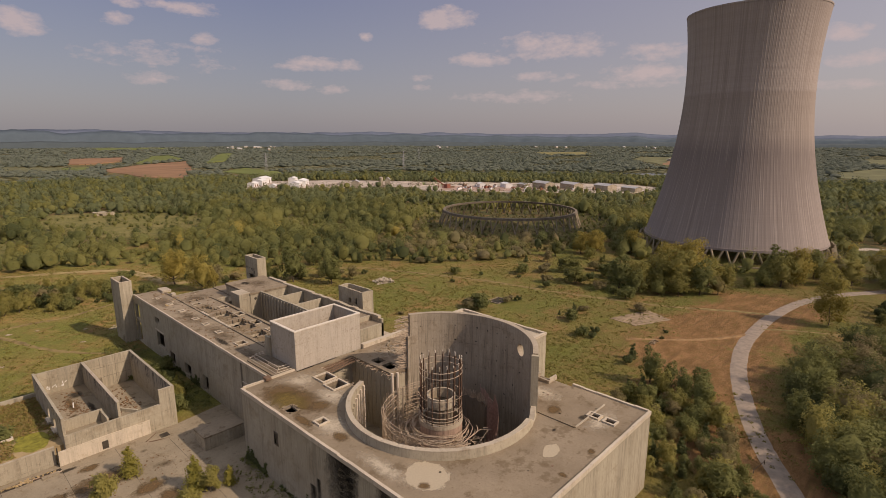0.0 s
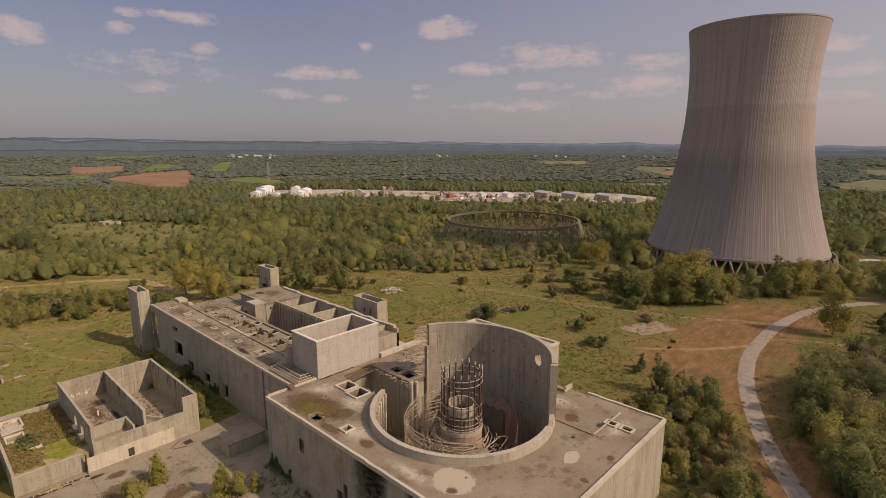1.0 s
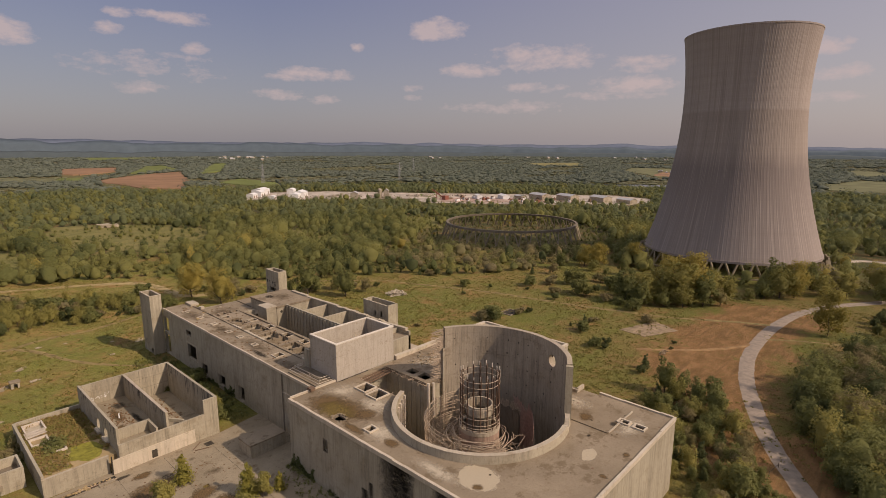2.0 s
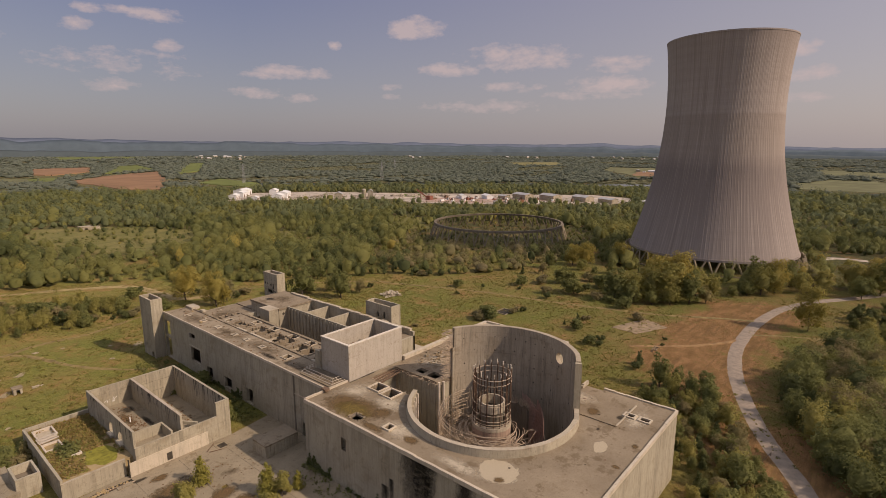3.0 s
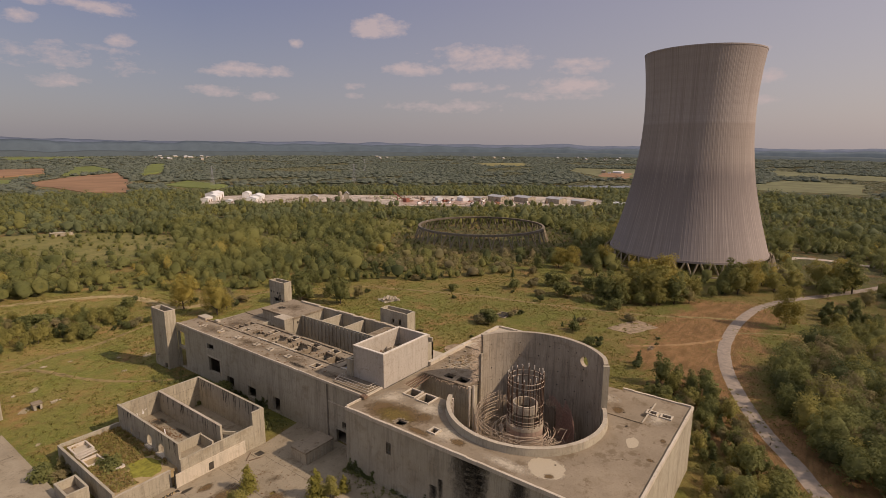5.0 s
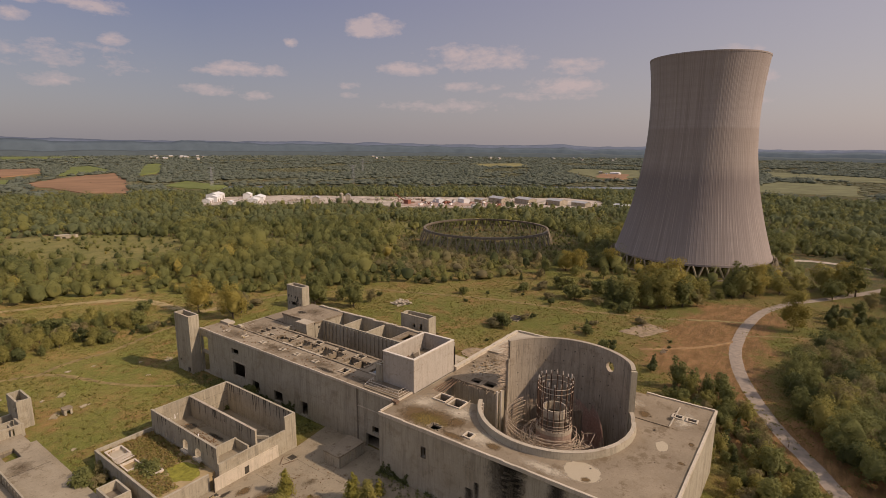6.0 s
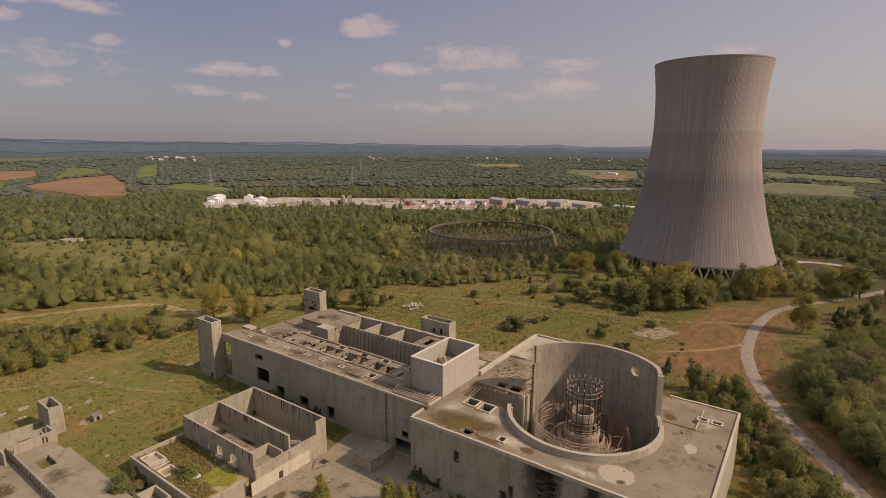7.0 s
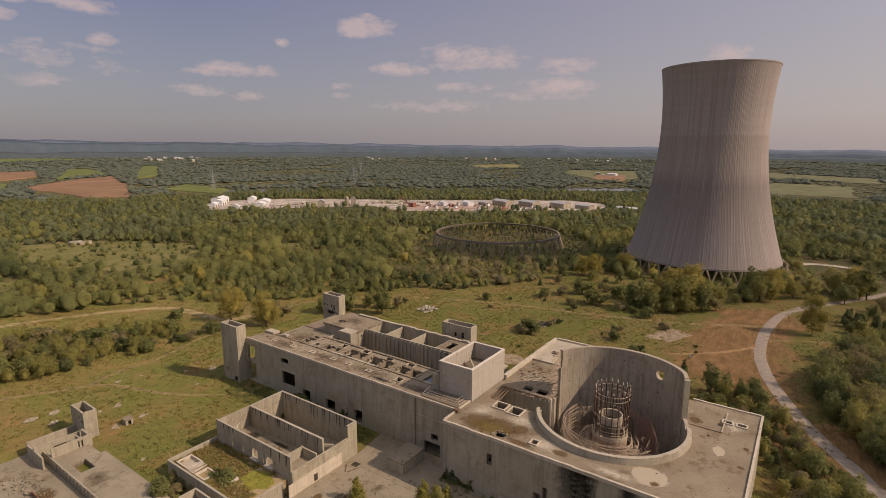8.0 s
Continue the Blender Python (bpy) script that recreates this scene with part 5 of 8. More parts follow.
    build("roof_slab", Geo().slab("z", 18.8, 0.7, -14.2, -3.6, 57.0, 126.0, torn), ROOFW, t)
    build("roof_slab", Geo().slab("z", 15.6, 0.75, -14.2, 6.6, 126.0, 150.0, [(-9.0, -7.0, 130.5, 134.0), (-4.0, -2.2, 130.0, 132.6)]), ROOFW, t)
    build("step_wall", Geo().slab("x", -14.9, 0.7, 126.0, 150.0, 9.2, 19.3), CONC, t)
    build("step_wall", Geo().slab("y", 125.4, 0.6, -14.2, 2.2, 9.2, 18.8), CONC, t)
    for x0, y0 in ((-9.6, 129.9), (-4.6, 129.4)):
        build("broken_box", Geo().slab("z", 16.35, 1.5, x0, x0 + 3.0, y0, y0 + 4.4, [(x0 + 0.5, x0 + 2.6, y0 + 0.5, y0 + 3.9)]), ROOFW, t, "broken concrete vent box")
    for x0, x1, y0, y1 in bays:
        # deep bay: lit cross wall with a half-round opening, a shelf, and a dividing rib across
        g = Geo()
        n = 10
        cx, cz, r = x1 - 2.2, 15.6, 1.9
        arc = [(cx + r * math.cos(math.pi * k / n), cz + 1.25 * r * math.sin(math.pi * k / n)) for k in range(n + 1)]
        for (xa, za), (xb, zb) in zip(arc, arc[1:]):
            g.face([(xa, y1, za), (xb, y1, zb), (xb, y1, 18.8), (xa, y1, 18.8)])
            g.face([(xa, y1, za), (xb, y1, zb), (xb, y1 + 0.7, zb), (xa, y1 + 0.7, za)])
        g.face([(x0, y1, 12.4), (cx - r, y1, 12.4), (cx - r, y1, 18.8), (x0, y1, 18.8)])
        g.face([(cx + r, y1, 12.4), (x1, y1, 12.4), (x1, y1, 18.8), (cx + r, y1, 18.8)])
        build("bay_cross_wall", g, PALE, t, "sunlit bay wall with a half-round opening")
        build("bay_side_wall", Geo().slab("x", x1, 0.5, y0 - 0.5, y1 + 0.5, 9.2, 18.8, [(y0 + 1.2, y0 + 3.8, 14.4, 17.6)]), CONC, t)
        build("bay_side_wall", Geo().slab("x", x0 - 0.5, 0.5, y0 - 0.5, y1 + 0.5, 9.2, 18.8), CONC, t)
        build("bay_shelf", Geo().box(x0, cx - r - 0.2, (y0 + y1) / 2, y1, 14.6, 15.2), ROOFC, t)
        m = y0 + (y1 - y0) * 0.42
        build("bay_rib", Geo().box(x0, x1, m, m + 0.9, 17.6, 19.3), ROOFC, t)
        build("bay_curb", Geo().slab("z", 19.5, gen.uniform(0.2, 0.4), x0 - 0.4, x1 + 0.4, y0 - 0.4, y1 + 0.4, [(x0, x1, y0, y1)]), ROOFC, t)
        g = Geo()
        for k in range(46):
            e = gen.random()
            if e < 0.5:
                x, y = gen.choice((x0, x1)) + gen.uniform(-0.25, 0.3), gen.uniform(y0, y1)
            else:
                x, y = gen.uniform(x0, x1), gen.choice((y0, y1, m + 0.4)) + gen.uniform(-0.3, 0.3)
            q = gen.uniform(0.12, 0.5)
            g.box(x - q, x + q, y - q * 0.8, y + q * 0.8, 19.1, 19.55 + q * 0.7)
        build("broken_edge", g, ROOFC, t, "crumbled concrete edge")["kind"] = "stuff"
    for v in vents:
        build("bay_curb", Geo().slab("z", 19.5, gen.uniform(0.15, 0.4), v[0] - 0.3, v[1] + 0.3, v[2] - 0.3, v[3] + 0.3, [v]), PALE, t)
    # sunken bay floor and wall: shade put into the dark colour
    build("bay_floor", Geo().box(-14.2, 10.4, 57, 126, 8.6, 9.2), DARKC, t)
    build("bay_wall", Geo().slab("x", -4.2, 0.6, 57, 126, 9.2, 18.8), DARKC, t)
    build("roof_tank", Geo().box(-12.4, -7.0, 60.4, 66.2, 17.8, 18.9), plain("grey painted plate", (0.20, 0.21, 0.22), 0.6, 0, 0.2, 0.5), t, "grey painted plate in a bay")
    for k in range(17):
        y0 = 57 + 4.06 * k
        build("bay_edge", Geo().box(-4.4, -3.4, y0, y0 + 3.9, 18.8, 19.9 + gen.uniform(-0.15, 0.15)), ROOFC, t)
    build("end_wall", Geo().slab("y", 150.0, 1.0, -15.2, 26.3, Z0, 16.2), CONC, t)
    build("end_lintel", Geo().box(-23.0, -15.2, 150.0, 150.8, 16.8, 18.8), PALE, t)
    # tall ribbed wall and the open cells behind it
    build("ribbed_wall", Geo().slab("x", 10.5, 0.7, 56.5, 116.0, Z0, 21.0), CONC, t)
    me = None
    for k in range(27):
        y0 = 58.0 + 2.15 * k
        if me is None:
            ob = build("rib", Geo().box(10.1, 10.5, y0, y0 + 0.42, 9.2, 20.6), CONC, t)
            me = ob.data
        else:
            shared("rib", me, t, Matrix.Translation((0, 2.15 * k, 0)))
    build("rear_wall", Geo().slab("x", 22.6, 0.8, 56.5, 132.0, Z0, 20.9), CONC, t)
    for k in range(24):
        y0 = 58 + 3.05 * k
        build("coping", Geo().box(22.4, 23.7, y0, y0 + 2.95, 20.9, 21.4 + gen.uniform(-0.15, 0.25)), PALE, t)
    for y, z in ((62, 21), (78.4, 20.6), (91, 20.8), (104, 20.8)):
        build("cell_wall", Geo().slab("y", y, 0.6, 11.2, 22.6, Z0, z), CONC, t)
    build("cell_floor", Geo().box(11.2, 22.6, 57, 116, 11.5, 12.0), DARKC, t)
    build("cell_slab", Geo().slab("z", 20.2, 0.6, 11.2, 22.6, 62.6, 78.4, [(14, 19, 66, 70), (13.5, 19.5, 73, 76)]), ROOFC, t)
    build("side_wall", Geo().slab("y", 56.5, 0.7, 4.2, 23.4, Z0, 19.4), CONC, t)
    build("side_wall", Geo().slab("y", 56.5, 0.7, 23.4, 31.0, Z0, 11.4), CONC, t)
    build("rear_annex", Geo().slab("z", 11.4, 0.7, 23.4, 31.0, 56.5, 71.6), PALE, t)
    build("rear_annex_wall", Geo().slab("x", 30.3, 0.7, 57.2, 71.6, Z0, 11.4), CONC, t)
    build("low_roof", Geo().slab("z", 18.7, 0.7, 4.2, 22.6, 57.2, 62.0), ROOFC, t)
    # far block: slab roof, front box with a round hole
    build("far_wall", Geo().slab("x", 6.6, 0.8, 123.0, 137.0, Z0, 20.2), CONC, t)
    build("far_wall", Geo().slab("y", 116.0, 0.7, 6.6, 22.6, Z0, 20.2), CONC, t)
    build("far_wall", Geo().slab("y", 136.3, 0.7, 7.4, 22.6, Z0, 20.2), CONC, t)
    build("far_wall", Geo().slab("x", 26.0, 0.8, 132.0, 148.0, Z0, 16.0), CONC, t)
    build("far_roof", Geo().slab("z", 20.2, 0.75, 6.3, 23.4, 115.7, 137.4), ROOFC, t)
    build("far_low_roof", Geo().slab("z", 16.0, 0.7, 6.4, 27.0, 137.4, 150.0), ROOFC, t)
    build("front_box", Geo().slab("x", 2.2, 0.6, 116.2, 123.0, 9.2, 20.8), CONC, t)
    build("front_box", Geo().slab("y", 116.2, 0.6, 2.8, 6.6, 9.2, 20.8), CONC, t)
    build("front_box", Geo().slab("y", 122.4, 0.6, 2.8, 6.6, 9.2, 20.8), CONC, t)
    build("box_lid", Geo().box(2.1, 6.7, 116.1, 123.1, 20.8, 21.15), PALE, t)
    # dark disc on the wall paints the shade of the vent hole
    build("round_vent", Geo().bar((8.6, 115.95, 18.4), (8.6, 116.02, 18.4), 0.55, 14), DARK_STAIN_HOLE, t, "round dark vent hole")
    # stray blocks on the roofs
    for k in range(30):
        x, y = gen.choice((gen.uniform(-22, -15), gen.uniform(-13, 5))), gen.uniform(126, 148)
        s = gen.uniform(0.15, 0.5)
        z = 20.0 if x < -15 else 16.35
        build("loose_block", Geo().box(x - s, x + s, y - s * 0.6, y + s * 0.6, z, z + s), gen.choice((PALE, ROOFC, SOIL)), t)
    g = Geo()
    for k in range(240):
        x, y = gen.choice((gen.uniform(-23, -15.4), gen.uniform(-13.8, -4))), gen.uniform(46, 149)
        if x > -15 and (y < 126 and any(b[0] - 0.5 < x < b[1] + 0.5 and b[2] - 0.5 < y < b[3] + 0.5 for b in torn) or y < 58):
            continue
        q = gen.uniform(0.06, 0.26)
        z = 20.0 if x < -15 else (16.35 if y > 126 else 19.5)
        g.box(x - q, x + q, y - q, y + q * 0.7, z, z + q * 0.8)
    build("roof_debris", g, LITTER, t, "brown crumbs on the roof")["kind"] = "stuff"
    build("roof_kerb", Geo().box(-15.6, -12.4, 144, 149.6, 20.0, 20.9), PALE, t)
    build("roof_kerb", Geo().box(-14.6, -13.2, 136.6, 139.0, 20.3, 21.0), PALE, t)
    for k, (x, y, rx, ry, m) in enumerate(((-19.3, 132, 3.8, 10, SOFTSTAIN), (-19.3, 108, 3.4, 12, SOFTSTAIN), (-19.0, 86, 3.6, 12, SOFTSTAIN), (-20, 62, 2.8, 9, SOFTSTAIN), (-21.5, 78, 1.2, 6, MOULD), (-5, 138, 7, 9, SOFTSTAIN), (15, 127, 6, 7, SOFTSTAIN), (12, 131, 2, 3, MOULD))):
        z = 20.0 if x < -15 else (20.95 if x > 6 else 16.35)
        blot("stain", x, y, rx, ry, z + 0.012, m, t, k + 120.0)
    return t


wing()


def rooftop_room():
    t = thing("rooftop_room", (-6.4, 50, 20), "roofless concrete penthouse room with clean walls", "rooftop room")
    z0, z1 = 19.9, 30.5
    clean = concrete("clean pale concrete", (0.50, 0.44, 0.36), (0.43, 0.375, 0.305), streak=0.25, blotch=0.25, seams=3.6)
    build("wall", Geo().slab("y", 43.8, 0.6, -17.0, 4.1, z0, z1), clean, t)
    build("wall", Geo().slab("y", 55.7, 0.6, -17.0, 4.1, z0, z1), clean, t)
    build("wall", Geo().slab("x", -17.0, 0.6, 44.4, 55.7, z0, z1), clean, t)
    build("wall", Geo().slab("x", 3.5, 0.6, 44.4, 55.7, z0, z1), clean, t)
    build("coping", Geo().slab("z", z1, 0.26, -17.12, 4.22, 43.68, 56.42, [(-16.3, 3.4, 44.5, 55.6)]), WHITERIM, t, "pale rim")
    # floor painted dark for the shade between the walls
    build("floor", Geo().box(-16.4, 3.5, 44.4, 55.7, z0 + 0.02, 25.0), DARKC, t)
    build("floor_beam", Geo().beam((-10, 46, 25.3), (-2, 54, 27.0), 0.5, 0.4), PALE, t)
    build("floor_beam", Geo().beam((-12, 52, 25.3), (-6, 55, 25.6), 0.5, 0.4), STEEL, t)
    build("side_box", Geo().slab("x", -17.6, 0.6, 56.3, 58.8, 17.0, 26.0), CONC, t)
    build("side_box", Geo().slab("y", 58.2, 0.6, -17.0, -9, 17.0, 25.6), CONC, t)
    build("base_slab", Geo().box(-23.0, -17.0, 44.5, 59.0, 20.0, 20.3), ROOFC, t)
    for k in range(3):
        o, z = 0.85 * k, 20.5 + 0.32 * k
        g = Geo()
        for p, q in (((-22.2 + o, 59.5, z), (-22.0 + o, 45.4 + o, z)), ((-22.0 + o, 45.4 + o, z), (-17.2, 45.2 + o, z)), ((-22.2 + o, 59.5, z), (-17.6, 59.6, z))):
            g.bar(p, q, 0.075, 6)
        for x, y in ((-22.0 + o, 45.4 + o), (-22.1 + o, 52.0), (-22.2 + o, 59.4), (-19, 45.3 + o)):
            g.bar((x, y, 20.3), (x, y, z), 0.06, 5)
        build("handrail", g, LIGHTPATCH, t, "pale pipe rail")
    build("roof_plate", Geo().box(-20.4, -17.2, 47.5, 58.0, 20.3, 20.5), DARKC, t)
    build("corner_block", Geo().box(-25.8, -24.4, 43.2, 45.0, 20.3, 21.0), STEEL, t)


rooftop_room()


def stair_tower(x0, x1, y0, y1, z0, z1, label, holes_x=(), holes_y=(), broken=0.0):
    t = thing("stair_tower", ((x0 + x1) / 2, (y0 + y1) / 2, z0), label, "stair tower")
    w = 0.55
    build("wall", Geo().slab("x", x0, w, y0, y1, z0, z1, holes_x, broken, 1.2 if broken else 0), CONC, t)
    build("wall", Geo().slab("x", x1 - w, w, y0, y1, z0, z1, (), broken, 1.2 if broken else 0), CONC, t)
    build("wall", Geo().slab("y", y0, w, x0 + w, x1 - w, z0, z1, holes_y, broken, 1.2 if broken else 0), CONC, t)
    build("wall", Geo().slab("y", y1 - w, w, x0 + w, x1 - w, z0, z1, (), broken, 1.2 if broken else 0), CONC, t)
    build("landing", Geo().box(x0 + w, x1 - w, y0 + w, y1 - w, z1 - 3.2, z1 - 2.9), DARKC, t)
    if not broken:
        build("rim", Geo().slab("z", z1, 0.16, x0 - 0.06, x1 + 0.06, y0 - 0.06, y1 + 0.06, [(x0 + w, x1 - w, y0 + w, y1 - w)]), PALE, t, "pale rim")
    return t


st = stair_tower(-28.4, -24.1, 151.0, 162, 0.4, 25.4, "tall plain concrete stair tower at the end of the wing", [(152.5, 154.5, 1.2, 3.4), (158.8, 160.0, 5.0, 6.0)])
st = stair_tower(26.3, 30.6, 148.2, 159.5, 0.2, 26.0, "tall stained concrete stair tower behind the wing", [(152.0, 156.0, 16.2, 18.0)])
g = Geo()
g2 = random.Random(31)
for k in range(16):
    y, z = g2.uniform(149.5, 158), g2.uniform(17.5, 21.5)
    w, h = g2.uniform(0.3, 1.2), g2.uniform(0.4, 1.8)
    g.face([(26.29, y, z), (26.29, y + w, z + g2.uniform(-0.3, 0.3)), (26.29, y + w * 0.8, z - h), (26.29, y + w * 0.2, z - h * 0.8)])
build("stain", g, DARK_STAIN_HOLE, st, "black stains")["kind"] = "stuff"
g = Geo()
for k in range(12):
    y, z = g2.uniform(149.5, 158), g2.uniform(18, 21)
    w, h = g2.uniform(0.2, 0.6), g2.uniform(0.3, 0.9)
    g.face([(26.285, y, z), (26.285, y + w, z + g2.uniform(-0.2, 0.2)), (26.285, y + w, z - h), (26.285, y, z - h)])
build("pale_mark", g, PALE, st, "pale paint marks")["kind"] = "stuff"
stair_tower(26.6, 31.4, 71.6, 86, 0.2, 25.9, "concrete stair tower with small windows and broken rim", [(75.0, 76.2, 20.6, 23.2), (78.6, 79.6, 20.8, 22.6)], [], 0.14)

# ---- roofless building and its yard ----
def roofless():
    t = thing("roofless_building", (-50, 92, 1.0), "roofless concrete building with stepped walls and arched openings", "building")
    z1 = 12.8
    slits = [(109.4, 110.1, 6.4, 8.3), (102.5, 103.3, 6.4, 8.4), (97.2, 98.0, 6.6, 8.6), (90.0, 92.8, 6.8, 10.0), (87.3, 88.0, 6.4, 8.2), (83.0, 86.2, 6.6, 9.6)]
    arched = build("wall", Geo().slab("x", -63.2, 0.6, 74.9, 111.0, 0.9, z1 + 0.3, slits), CONC, t)
    for y0, y1_, z in ((90.0, 92.8, 10.0), (83.0, 86.2, 9.6)):
        g = Geo()
        n = 10
        for side in (0, 1):
            pts = [(y0 + (y1_ - y0) / 2 * (1 - math.cos(k * math.pi / n)), z - 1.3 + 1.3 * math.sin(k * math.pi / n)) for k in range(n + 1)]
            half = pts[: n // 2 + 1] if side == 0 else pts[n // 2:]
            corner = (y0, z) if side == 0 else (y1_, z)
            for a, b in zip(half, half[1:]):
                g.face([(-63.15, *corner), (-63.15, *a), (-63.15, *b)])
                g.face([(-62.7, *corner), (-62.7, *b), (-62.7, *a)])
                g.face([(-63.15, *a), (-62.7, *a), (-62.7, *b), (-63.15, *b)])
        build("arch", g, CONC, arched)
        build("sill", Geo().box(-64.0, -63.2, y0 - 0.4, y1_ + 0.4, 6.0, 6.6), PALE, arched, "pale sill")
    build("wall", Geo().slab("y", 110.4, 0.6, -62.6, -38.1, 0.9, z1), CONC, t)
    build("wall", Geo().slab("x", -38.1, 0.7, 74.3, 111.0, 0.9, z1), CONC, t)
    build("partition", Geo().slab("x", -51.2, 0.6, 75.0, 110.4, 0.9, z1 - 0.1), CONC, t)
    build("partition_rim", Geo().box(-51.28, -50.52, 74.95, 110.4, z1 - 0.1, z1 + 0.06), PALE, t, "pale rim")
    g = Geo().slab("y", 74.3, 0.6, -63.2, -41.4, 0.9, 8.6)
    build("front_wall", g, CONC, t)
    build("front_wall", Geo().slab("y", 74.3, 0.6, -41.4, -38.1, 0.9, z1), CONC, t)
    build("front_panel", Geo().box(-64.9, -44.4, 74.0, 74.3, 1.2, 5.3), COPE, t, "paler cast wall panel")
    # dark plate on the solid panel paints the opening's shade
    build("panel_opening", Geo().box(-55.8, -54.4, 73.97, 74.05, 1.8, 4.0), DARK_STAIN_HOLE, t, "dark square opening")
    build("panel_joint", Geo().box(-65.15, -64.9, 73.95, 74.35, 1.2, 6.4), DARK_STAIN_HOLE, t)
    # inner front wall and stub that make two small bays
    build("inner_front", Geo().slab("y", 81.0, 0.5, -62.6, -53.4, 0.9, 9.6), CONC, t)
    build("stub_wall", Geo().slab("x", -53.9, 0.5, 74.9, 81.0, 0.9, 9.4), CONC, t)
    build("sloped_sill", Geo().beam((-50.5, 79.5, 9.0), (-46.6, 75.2, 8.4), 0.5, 0.9), CONC, t)
    build("floor", Geo().box(-62.6, -51.2, 81.5, 110.4, 5.4, 6.0), APRON, t)
    build("floor", Geo().box(-62.6, -54.0, 74.9, 81.0, 5.4, 6.6), APRON, t)
    build("floor", Geo().box(-50.6, -38.1, 74.9, 110.4, 2.2, 2.8), APRON, t)
    for k, (x, y, rx, ry) in enumerate(((-57, 97, 1.6, 6), (-55, 104, 2.2, 3), (-58.5, 88, 1.5, 3.5), (-53.5, 92, 1.0, 5))):
        blot("litter", x, y, rx, ry, 6.015 + 0.006 * k, (STAINM, MOULD, STAINM, MOULD)[k], t, k + 60.0, "brown rotting litter on the floor")
    # weathered dark upper courses and drips on the inner faces
    gen = random.Random(17)
    g = Geo()
    for k in range(26):
        y = gen.uniform(76, 110)
        w, h = gen.uniform(0.15, 0.5), gen.uniform(1.5, 6)
        g.face([(-38.112, y, 12.75), (-38.112, y + w, 12.75), (-38.112, y + w * 0.7, 12.75 - h), (-38.112, y + w * 0.3, 12.75 - h)])
    for k in range(22):
        y = gen.uniform(76, 110)
        w, h = gen.uniform(0.15, 0.45), gen.uniform(1.0, 5)
        g.face([(-51.212, y, 12.65), (-51.212, y + w, 12.65), (-51.212, y + w * 0.7, 12.65 - h), (-51.212, y + w * 0.3, 12.65 - h)])
    for k in range(16):
        y = gen.uniform(76, 110)
        w, h = gen.uniform(0.15, 0.5), gen.uniform(1.0, 4)
        g.face([(-63.212, y, 13.0), (-63.212, y + w, 13.0), (-63.212, y + w * 0.7, 13.0 - h), (-63.212, y + w * 0.3, 13.0 - h)])
    build("drip_marks", g, DARK_STAIN_HOLE, t, "dark drip marks")["kind"] = "stuff"
    # pale scrawl on the rear wall: plain strokes
    g = Geo()
    for k in range(30):
        x, z = -61.6 + 6.6 * gen.random(), 7.0 + 1.3 * gen.random()
        a, n = gen.uniform(0, 3.1), gen.uniform(0.35, 0.8)
        dx, dz, w = math.cos(a) * n, math.sin(a) * n, 0.06
        y = 110.385 - 0.0004 * k
        g.face([(x - w, y, z), (x + w, y, z - w), (x + dx + w, y, z + dz), (x + dx - w, y, z + dz + w)])
    build("paint_strokes", g, WHITE, t, "pale sprayed strokes")
    # pour joints of the rear wall, a shallow groove each
    for z in (6.4, 9.6):
        build("form_joint", Geo().box(-50.6, -38.1, 110.385, 110.4, z, z + 0.07), DARKC, t)
    for x in (-46.6, -42.4):
        build("form_joint", Geo().box(x, x + 0.07, 110.383, 110.4, 2.8, 12.6), DARKC, t)
    # dark plate on the solid wall; the doorway's shade is its colour
    build("doorway", Geo().box(-48.6, -46.4, 110.35, 110.4, 2.8, 6.2), DARKC, t, "shaded blind doorway")
    build("debris", Geo().beam((-57.2, 95.0, 6.1), (-57.0, 95.6, 7.4), 0.25, 0.25), WHITE, t)


roofless()


